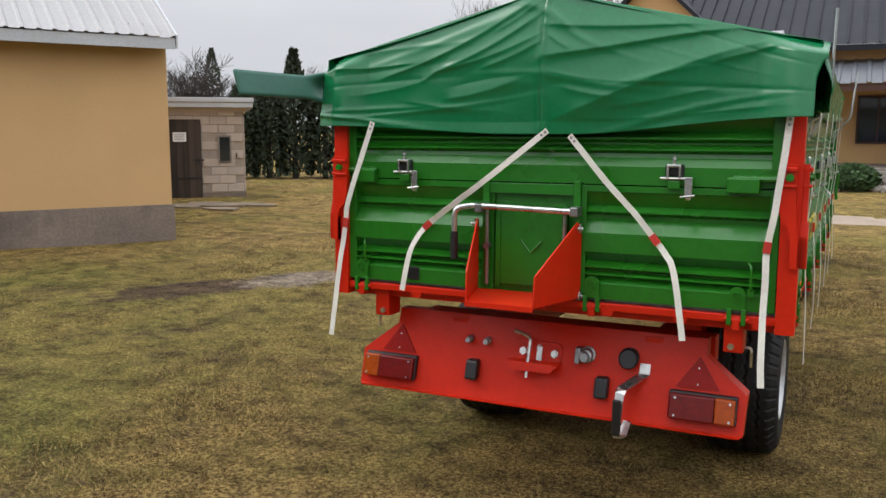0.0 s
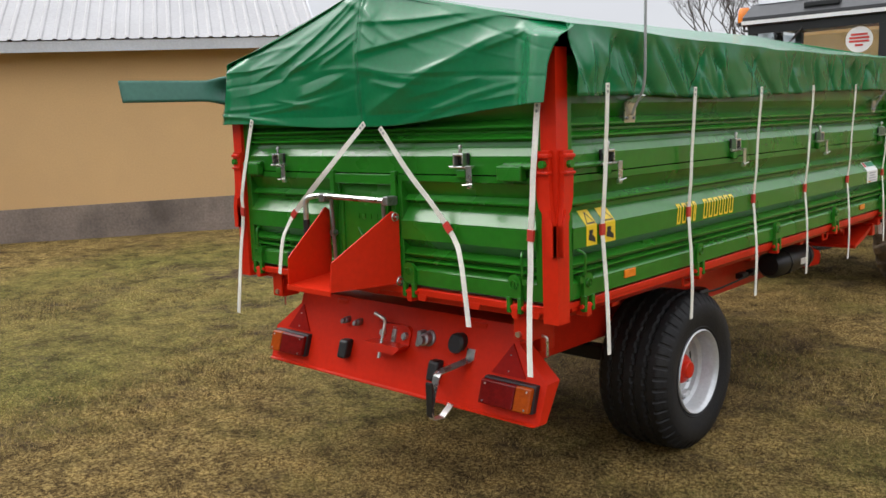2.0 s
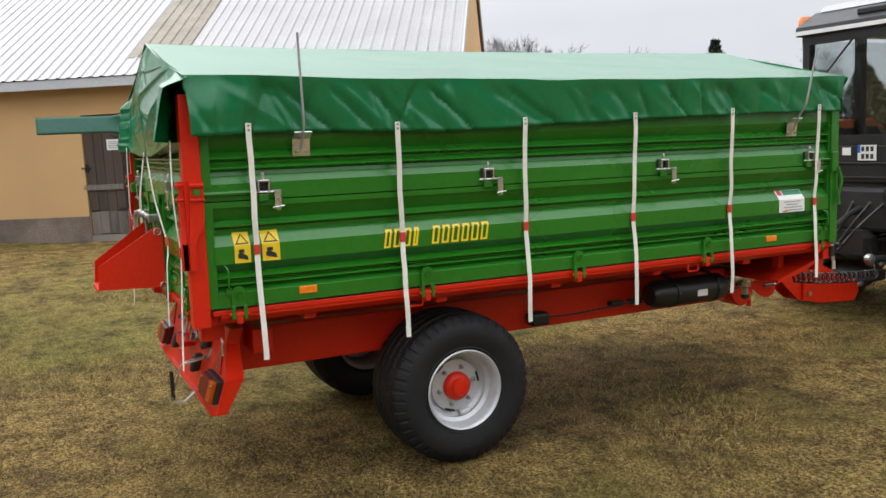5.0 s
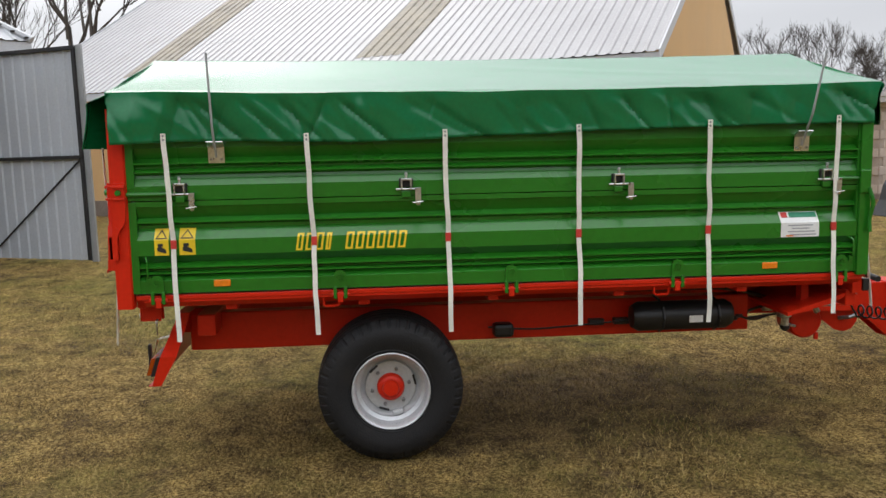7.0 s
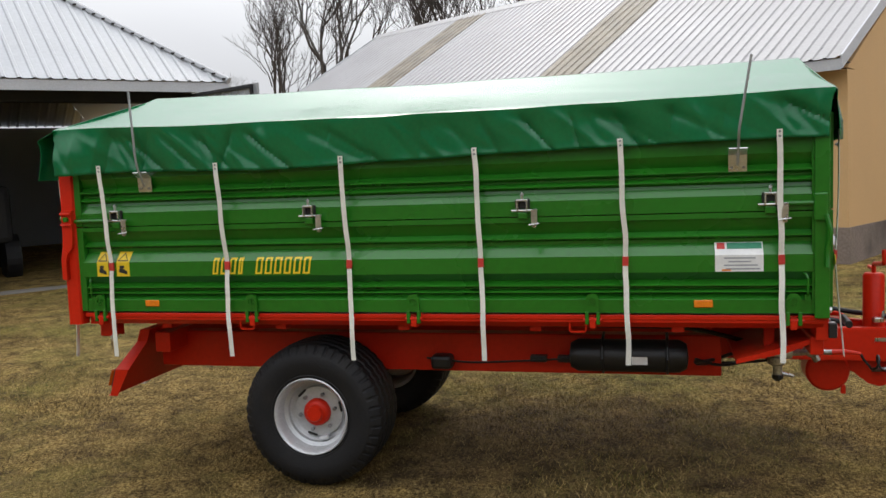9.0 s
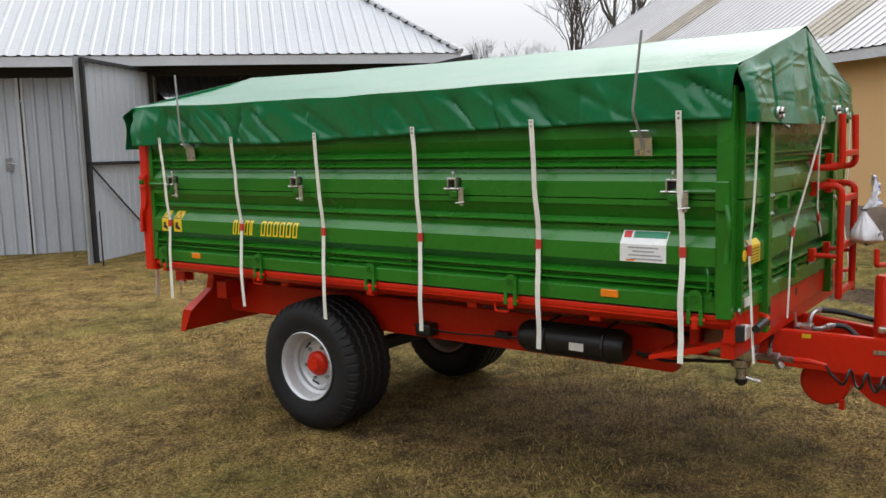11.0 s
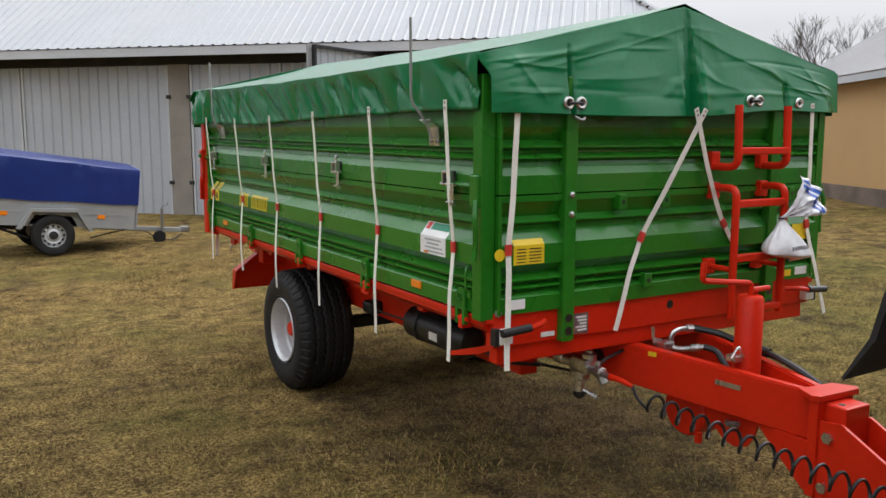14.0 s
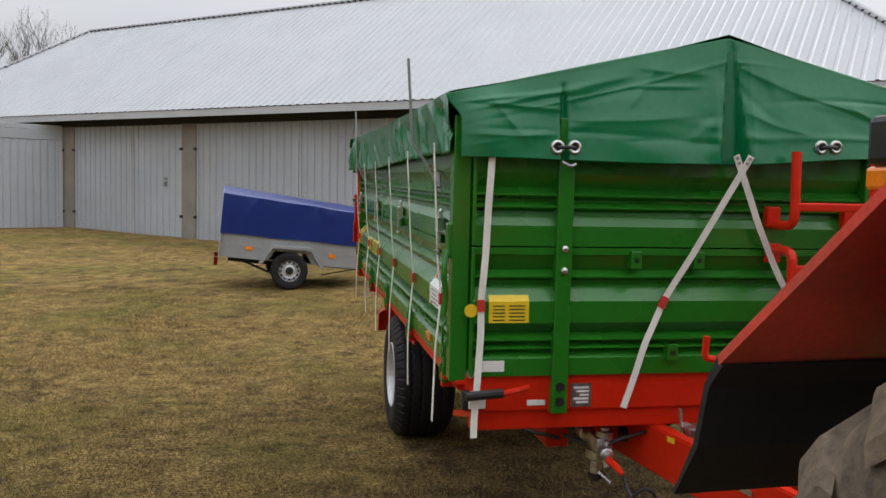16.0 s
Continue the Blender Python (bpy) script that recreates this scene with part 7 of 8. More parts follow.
def build_tractor():
    tr = thing("tractor", "red farm tractor with black cab and dusty ribbed tyres", "tractor", m=TRACTOR_M)
    rear_lugs = [lug_mesh(0.80, 0.235, s) for s in (1, -1)]
    front_lugs = [lug_mesh(0.52, 0.16, s) for s in (1, -1)]
    for sx in (1, -1):
        w = new("rear_wheel")
        w.parent = tr
        w.matrix_basis = pose(sx * 0.798, 0, 0.775)
        part("tyre", big_tyre(0.80, 0.235, 0.48), RUBBER_DUSTY, w, "dusty ribbed tractor tyre", smooth=True)
        add_lugs(w, rear_lugs, 22)
        part("rim", lathe(B(), [(0.49, 0.19 * sx), (0.50, 0.21 * sx), (0.47, 0.17 * sx), (0.44, 0.05 * sx), (0.14, 0.02 * sx), (0.12, 0.08 * sx), (0.0, 0.08 * sx)], "x", 40), RIM, w, smooth=True)
        f = new("front_wheel")
        f.parent = tr
        f.matrix_basis = pose(sx * 0.96, 2.35, 0.52)
        part("tyre", big_tyre(0.52, 0.16, 0.30), RUBBER_DUSTY, f, smooth=True)
        add_lugs(f, front_lugs, 18)
        part("rim", lathe(B(), [(0.31, 0.12 * sx), (0.28, 0.09 * sx), (0.10, 0.0), (0.0, 0.05 * sx)], "x", 32), RIM, f)
        bm = B()
        prof = [(0.60, a) for a in range(20, 171, 15)]
        prof_pts = [(2.35 + 0.60 * math.cos(radians(a)), 0.52 + 0.60 * math.sin(radians(a))) for _, a in prof]
        inner = [(2.35 + 0.575 * math.cos(radians(a)), 0.52 + 0.575 * math.sin(radians(a))) for _, a in prof][::-1]
        prism(bm, prof_pts + inner, "x", sx * 0.96 - 0.2, sx * 0.96 + 0.2)
        part("front_mudguard", bm, mat("grey_plastic", (0.07, 0.072, 0.08), 0.5), tr, "dark grey front mudguard")
        # rear mudguard: red sheet above, black rubber flap below
        x0, x1 = sorted((sx * 0.583, sx * 1.008))
        bm = B()
        top = [(-0.848, 1.366), (-0.45, 1.683), (-0.33, 1.735), (0.35, 1.735), (0.50, 1.65)]
        prism(bm, top + [(y + 0.006, z - 0.018) for y, z in top[::-1]], "x", x0, x1)
        box(bm, *sorted((sx * 0.998, sx * 1.015)), -0.36, 0.5, 1.665, 1.73)
        part("mudguard", bm, RED_OLD, tr, "faded red rear mudguard")
        bm = B()
        prism(bm, [(-0.848, 1.366), (-0.89, 1.30), (-0.92, 1.18), (-0.99, 1.06), (-0.985, 1.055), (-0.905, 1.175), (-0.872, 1.30), (-0.83, 1.35)], "x", x0 - 0.0, x1)
        part("mud_flap", bm, BLACK_MATT, tr, "black rubber mud flap")
        bm = B()
        prism(bm, [(-0.78, 1.38), (-0.35, 1.64), (0.4, 1.66), (0.5, 1.55), (0.5, 0.9), (-0.2, 0.80), (-0.86, 1.12)], "x", sx * 0.583 - 0.012, sx * 0.583 + 0.012)
        part("inner_guard", bm, BLACK_MATT, tr)
        lamp = part("guard_lamp", box(B(), *sorted((sx * 0.905, sx * 1.012)), -0.488, -0.42, 1.706, 1.776, 0.010), BLACK, tr, "black lamp housing with amber lens on the mudguard")
        part("amber_lens", box(B(), *sorted((sx * 0.910, sx * 1.008)), -0.492, -0.43, 1.672, 1.705, 0.006), AMBER, lamp)
        part("red_lens", box(B(), *sorted((sx * 0.918, sx * 1.000)), -0.493, -0.489, 1.716, 1.764), REDLENS, lamp)
        part("lamp_bracket", box(B(), *sorted((sx * 0.935, sx * 0.975)), -0.47, -0.44, 1.60, 1.672), BLACK_MATT, lamp)
    # cab
    yr, yf, zl, zt = -0.62, 0.75, 1.62, 2.50
    xl, xr = -0.605, 0.635
    bm = B()
    box(bm, xl, xr, yr, yf, 0.95, 1.55, 0.02)
    part("cab_body", bm, BLACK_MATT, tr, "black lower cab body")
    for x, y, lean in ((xl, yr, 0.0), (xr - 0.07, yr, 0.0), (xl, yf, -0.12), (xr - 0.07, yf, -0.12), (xl, 0.1, 0), (xr - 0.07, 0.1, 0)):
        bm = B()
        prism(bm, [(x, 1.55), (x + 0.07, 1.55), (x + 0.07, zt), (x, zt)], "y", y, y + 0.08)
        part("cab_pillar", bm, BLACK, tr)
    for y, w in ((yr + 0.02, 1), (yf + 0.03, 1)):
        pane = part("window_pane", box(B(), xl + 0.07, xr - 0.07, y, y + 0.006, 1.56, 2.44), GLASS, tr, "clear cab window")
        pane.visible_shadow = False
    for x in (xl + 0.02, xr - 0.03):
        for y0, y1 in ((yr + 0.08, 0.1), (0.18, yf)):
            pane = part("window_pane", box(B(), x, x + 0.006, y0, y1, 1.56, 2.44), GLASS, tr)
            pane.visible_shadow = False
    bm = B()
    prism(bm, [(yr - 0.03, 2.48), (yr - 0.05, 2.50), (yr - 0.04, 2.56), (yr + 0.22, 2.70), (yf - 0.1, 2.72), (yf + 0.12, 2.60), (yf + 0.12, 2.48)], "x", xl - 0.04, xr + 0.04)
    part("cab_roof", bm, BLACK, tr, "black cab roof")
    part("roof_top", prism(B(), [(yr + 0.20, 2.696), (yr + 0.24, 2.75), (yf - 0.12, 2.77), (yf - 0.06, 2.715)], "x", xl + 0.02, xr - 0.02), mat("pale_roof_skin", (0.45, 0.46, 0.48), 0.5), tr)
    part("roof_trim", box(B(), xl - 0.045, xr + 0.045, yr - 0.058, yr - 0.048, 2.49, 2.525), WHITE_LABEL, tr, "white trim along the roof edge")
    part("work_lamp", box(B(), -0.10, 0.22, yr + 0.03, yr + 0.12, 2.60, 2.66, 0.015, None), BLACK, tr)
    part("upper_rail", box(B(), xl, xr, yr - 0.005, yr + 0.02, 2.40, 2.48), BLACK, tr)
    part("lower_rail", box(B(), xl, xr, yr - 0.01, yr + 0.03, 1.52, 1.60), BLACK, tr)
    part("wiper", tube(B(), [(-0.09, yr - 0.01, 2.42), (-0.37, yr - 0.02, 2.12)], 0.009, 6), BLACK, tr)
    sticker = part("round_sticker", lathe(B(), [(0.0, yr + 0.012), (0.115, yr + 0.012), (0.115, yr + 0.016)], "y", 32, (0.40, 0, 2.27)), WHITE_LABEL, tr, "round white sticker with red lettering")
    for i, (a, w) in enumerate(((0.045, 0.07), (0.015, 0.085), (-0.015, 0.085), (-0.05, 0.035))):
        part("text_bar", box(B(), 0.40 - w, 0.40 + w, yr + 0.008, yr + 0.0115, 2.27 + a - 0.009, 2.27 + a + 0.009), INK_RED, sticker)
    bm = B()
    lathe(bm, [(0.055, 2.50), (0.06, 2.53)], "z", 20, (-0.70, -0.47, 0))
    tube(bm, [(-0.60, -0.52, 2.44), (-0.70, -0.47, 2.45), (-0.70, -0.47, 2.51)], 0.014, 8)
    beacon = part("beacon_base", bm, BLACK, tr)
    part("beacon", lathe(B(), [(0.058, 2.53), (0.062, 2.56), (0.058, 2.64), (0.045, 2.672), (0.0, 2.68)], "z", 24, (-0.70, -0.47, 0)), AMBER, tr, "amber rotating beacon", smooth=True)
    plate_ = part("number_plate", box(B(), -0.025, 0.145, yr - 0.032, yr - 0.026, 1.385, 1.515), WHITE_LABEL, tr, "white number plate with plain dark bars")
    part("blue_band", box(B(), -0.025, 0.0, yr - 0.034, yr - 0.0325, 1.45, 1.515), INK_BLUE, plate_)
    for z in (1.40, 1.462):
        for k in range(3):
            part("plate_bar", box(B(), 0.01 + 0.042 * k, 0.038 + 0.042 * k, yr - 0.034, yr - 0.0325, z, z + 0.04), INK, plate_)
    part("seat", box(B(), -0.235, 0.265, 0.0, 0.12, 1.5, 2.0, 0.05), BLACK, tr, "black driver's seat")
    part("steering_wheel", tube(B(), [(0.015 + 0.2 * math.cos(a), 0.5, 1.75 + 0.2 * math.sin(a)) for a in [k * math.pi / 8 for k in range(17)]], 0.014, 8), BLACK, tr)
    # back of the cab: panel below the window, seams, small label, grab rail
    part("rear_panel", box(B(), xl + 0.02, xr - 0.02, yr - 0.022, yr - 0.012, 1.20, 1.51, 0.006), BLACK, tr, "black rear panel below the cab window")
    for z in (1.355, 1.235):
        part("panel_rib", box(B(), xl + 0.04, xr - 0.04, yr - 0.034, yr - 0.023, z, z + 0.014, 0.003), BLACK_MATT, tr)
    part("small_label", box(B(), -0.175, -0.095, yr - 0.027, yr - 0.0225, 1.43, 1.495), WHITE_LABEL, tr)
    part("grab_rail", tube(B(), bent([(xr - 0.10, yr - 0.03, 1.62), (xr - 0.10, yr - 0.08, 1.64), (xr - 0.10, yr - 0.08, 2.05), (xr - 0.10, yr - 0.03, 2.07)], 0.03), 0.011, 8), BLACK, tr)
    # back end: gearbox, linkage, hitch
    part("lift_housing", box(B(), -0.26, 0.26, -0.66, -0.40, 0.78, 1.16, 0.04), BLACK_MATT, tr)
    part("top_link", tube(B(), [(0.0, -0.62, 0.98), (0.02, -0.82, 0.94), (0.03, -1.0, 0.86)], [0.03, 0.022, 0.03], 10), BLACK_MATT, tr)
    part("pto_guard", prism(B(), [(-0.14, 0.60), (0.14, 0.60), (0.14, 0.74), (0.09, 0.80), (-0.09, 0.80), (-0.14, 0.74)], "y", -0.80, -0.56), BLACK_MATT, tr)
    for sx in (1, -1):
        part("stabiliser", tube(B(), [(sx * 0.20, -0.45, 0.50), (sx * 0.42, -0.98, 0.58)], 0.014, 8), STEEL, tr)
        part("link_ball", lathe(B(), [(0.02, sx * 0.355), (0.045, sx * 0.365), (0.045, sx * 0.405), (0.02, sx * 0.415)], "x", 14, (0, -1.06, 0.622)), STEEL, tr)
        part("lift_screw", tube(B(), [(sx * 0.325, -0.70, 0.78), (sx * 0.312, -0.66, 0.96)], 0.03, 10), BLACK, tr)
    part("remote_bank", box(B(), -0.24, 0.26, -0.60, -0.52, 1.0, 1.10, 0.015), STEEL, tr, "grey row of hydraulic outlets")
    part("gearbox", box(B(), -0.28, 0.28, -0.55, 1.2, 0.5, 1.0, 0.03), BLACK_MATT, tr)
    part("rear_axle", lathe(B(), [(0.13, -0.74), (0.13, 0.74)], "x", 20, (0, 0, 0.775)), BLACK_MATT, tr)
    for sx in (1, -1):
        part("lower_link", tube(B(), [(sx * 0.28, -0.3, 0.55), (sx * 0.38, -1.05, 0.62)], 0.03, 8), BLACK_MATT, tr)
        part("lift_rod", tube(B(), [(sx * 0.34, -0.75, 0.60), (sx * 0.30, -0.62, 1.15)], 0.02, 8), BLACK_MATT, tr)
        part("lift_arm", box(B(), *sorted((sx * 0.24, sx * 0.32)), -0.68, -0.30, 1.08, 1.18, 0.02), BLACK_MATT, tr)
        part("spring", tube(B(), [(sx * 0.20 + 0.03 * math.cos(a), -0.62 + 0.03 * math.sin(a), 0.70 + a * 0.006) for a in [k * 0.6 for k in range(100)]], 0.006, 5), BLACK_MATT, tr)
    part("hitch_frame", box(B(), -0.16, 0.16, -0.85, -0.5, 0.36, 0.46, 0.02), BLACK_MATT, tr)
    for x in (-0.2, -0.06, 0.1, 0.22):
        part("hydraulic_coupling", tube(B(), [(x, -0.55, 1.05), (x, -0.66, 1.02)], 0.022, 8), STEEL, tr)
        part("hydraulic_hose", tube(B(), bent([(x, -0.66, 1.02), (x * 0.6, -0.85, 0.85), (x * 0.3 - 0.05, -0.95, 0.65)], 0.15), 0.012, 8), BLACK, tr)
    part("red_knob", lathe(B(), [(0.03, -0.70), (0.03, -0.65)], "y", 14, (-0.28, 0, 0.80)), RED, tr)
    part("bonnet", box(B(), -0.33, 0.33, 0.8, 2.7, 0.95, 1.55, 0.06), RED_OLD, tr, "faded red bonnet")
    part("front_frame", box(B(), -0.25, 0.25, 1.0, 2.75, 0.55, 0.95, 0.03), BLACK_MATT, tr)
    part("front_axle", box(B(), -0.86, 0.86, 2.29, 2.41, 0.46, 0.58, 0.02), BLACK_MATT, tr)
    part("mirror_arm", tube(B(), bent([(0.645, -0.45, 1.80), (0.785, -0.45, 1.82), (0.785, -0.45, 2.10), (0.665, -0.45, 2.12)], 0.05), 0.010, 8), BLACK, tr)


build_tractor()

# ---- the small covered trailer ----


def build_car_trailer():
    gz = lift(0.47, -2.45)
    m = pose(0.47, -2.45, gz + 0.01, 0, 0, 184)
    ct = thing("car_trailer", "small grey car trailer under a blue tarpaulin cover", "trailer", m=m)
    tilt = pose(0, 0, 0.27, 0, 5.5, 0)
    W = 1.25

    def pt(name, bm, material, label="", smooth=False, parent=ct):
        bmesh.ops.transform(bm, matrix=tilt, verts=bm.verts)
        return part(name, bm, material, parent, label, smooth)
    # side board with an arch over the wheel
    z0, z1 = 0.12, 0.52
    arch = [(0.36 * math.cos(radians(a)), 0.0 + 0.36 * math.sin(radians(a))) for a in (155, 130, 50, 25)]
    for y in (0.0, W - 0.03):
        prof = [(-1.02, z1), (-1.02, z0), (arch[0][0], z0), *arch[1:3], (arch[3][0], z0), (1.10, z0), (1.10, z1)]
        side = pt("side_board", prism(B(), prof, "y", y, y + 0.03), GALV, "grey galvanised side board")
        yy = y - 0.008 if y == 0 else y + 0.03
        for zz in (0.30, 0.50):
            for a, b in ((-1.00, -0.42), (0.42, 1.08)):
                pt("board_rib", box(B(), a, b, yy, yy + 0.008, zz, zz + 0.02), GALV, parent=side)
        for x in (-0.62, 0.62):
            pt("side_reflector", box(B(), x - 0.05, x + 0.05, yy - 0.006, yy + 0.006, 0.25, 0.31, 0.004), AMBER, "amber reflector", parent=side)
        wing = [(-0.46, 0.08), (-0.30, 0.36), (0.30, 0.38), (0.50, 0.08), (0.45, 0.08), (0.28, 0.335), (-0.28, 0.32), (-0.41, 0.08)]
        pt("wheel_arch", prism(B(), wing, "y", y - 0.12 if y == 0 else y, y + 0.03 if y == 0 else y + 0.15), GALV, "grey wheel arch")
    pt("tail_board", box(B(), -1.04, -1.0, 0.0, W, z0, z1), GALV)
    pt("front_board", box(B(), 1.08, 1.12, 0.0, W, z0, z1), GALV)
    pt("floor", box(B(), -1.02, 1.10, 0.02, W - 0.02, z0, z0 + 0.02), GREY_WOOD)
    for y in (0.06, W - 0.2):
        lamp = pt("tail_lamp", box(B(), -1.10, -1.045, y, y + 0.14, -0.02, 0.10, 0.006), REDLENS)
    # cover
    crf = creases(9, 30, 0.012)
    prof = [(-0.035, 0.47), (-0.03, 1.05), (0.05, 1.075), (W / 2, 1.155), (W - 0.05, 1.075), (W + 0.03, 1.05), (W + 0.035, 0.47)]

    def cover(u, v):
        k = v * (len(prof) - 1)
        i = min(int(k), len(prof) - 2)
        f = k - i
        y = prof[i][0] * (1 - f) + prof[i + 1][0] * f
        z = prof[i][1] * (1 - f) + prof[i + 1][1] * f
        x = -1.05 + 2.16 * u
        if z > 0.5:
            z -= 0.09 * (x + 1.05) / 2.16 * (z - 0.47) / 0.6
        y += crf(u, v) * (1 if v > 0.5 else -1)
        return (x, y, z + 0.012 * noise.noise((x * 2, v * 4, 0)))
    pt("cover", (lambda b: (sheet(b, 60, 40, cover), b)[1])(B()), BLUE_CLOTH, "dark blue tarpaulin cover", smooth=True)
    for x, s in ((-1.057, 1), (1.115, -1)):
        d = 0.0 if s > 0 else 0.09
        pt("cover_end", prism(B(), [(p[0], p[1] - (d * (p[1] - 0.47) / 0.6 if p[1] > 0.5 else 0)) for p in prof], "x", x, x + 0.006), PALE_BLUE_CLOTH, "pale grey-blue cover end")
    # wheels, axle, drawbar
    for y in (-0.02, W + 0.02):
        w = new("wheel")
        w.parent = ct
        w.matrix_basis = pose(0, y, 0.275, 0, 0, 90 if y > 0.5 else -90)
        part("tyre", lathe(B(), [(0.16, -0.07), (0.20, -0.085), (0.255, -0.08), (0.275, -0.06), (0.277, 0.0), (0.275, 0.06), (0.255, 0.08), (0.20, 0.085), (0.16, 0.07)], "x", 40, closed=True), RUBBER, w, smooth=True)
        part("rim", lathe(B(), [(0.0, -0.01), (0.166, -0.01), (0.168, 0.07), (0.16, 0.06), (0.15, 0.022), (0.11, 0.045), (0.09, 0.03), (0.05, 0.05), (0.0, 0.05)], "x", 32), RIM, w, smooth=True)
        for k in range(12):
            a = k * math.pi / 6
            part("rim_hole", lathe(B(), [(0.0, 0.055), (0.016, 0.055), (0.016, 0.03)], "x", 8, (0, 0.132 * math.cos(a), 0.128 * math.sin(a))), BLACK, w)
        part("hub_cap", lathe(B(), [(0.058, 0.046), (0.056, 0.056), (0.034, 0.058), (0.030, 0.07), (0.0, 0.072)], "x", 24), BLACK_MATT, w, "dark hub cap")
    pt("axle", tube(B(), [(0, 0.05, 0.0), (0, W - 0.05, 0.0)], 0.03, 8), BLACK_MATT)
    pt("chassis_rail", box(B(), -0.9, -0.3, 0.2, 0.25, 0.05, 0.12), BLACK_MATT)
    pt("spring_arm", tube(B(), [(-0.75, 0.12, 0.10), (-0.3, 0.12, -0.05), (0.0, 0.12, 0.0)], 0.02, 6), BLACK_MATT)
    pt("drawbar", box(B(), 0.6, 1.95, W / 2 - 0.04, W / 2 + 0.04, 0.06, 0.13, 0.008), GALV)
    jock = new("jockey_wheel")
    jock.parent = ct
    jock.matrix_basis = pose(1.65, W / 2 - 0.08, 0)
    part("jockey_post", tube(B(), [(0, 0, 0.16), (0, 0, 0.52)], 0.022, 8), STEEL, jock)
    part("jockey_tyre", lathe(B(), [(0.0, -0.03), (0.09, -0.03), (0.10, 0.0), (0.09, 0.03), (0.0, 0.03)], "y", 24, (-0.05, 0, 0.10)), RUBBER, jock)
    part("jockey_crank", tube(B(), bent([(0, 0, 0.52), (0, 0, 0.56), (0.09, 0, 0.57), (0.09, 0, 0.62)], 0.02), 0.008, 6), STEEL, jock)
    pt("coupling", box(B(), 1.93, 2.08, W / 2 - 0.04, W / 2 + 0.04, 0.06, 0.16, 0.02), STEEL)
    pt("cable", tube(B(), bent([(1.4, W / 2 - 0.06, 0.06), (1.6, W / 2 - 0.1, -0.05), (1.8, W / 2 - 0.1, -0.06), (1.95, W / 2 - 0.08, 0.04)], 0.1), 0.009, 6), BLACK)
    pt("side_stay", tube(B(), [(0.5, 0.05, -0.02), (1.05, 0.3, 0.1)], 0.01, 6), BLACK_MATT)


build_car_trailer()

# ---- the farmhouse ----


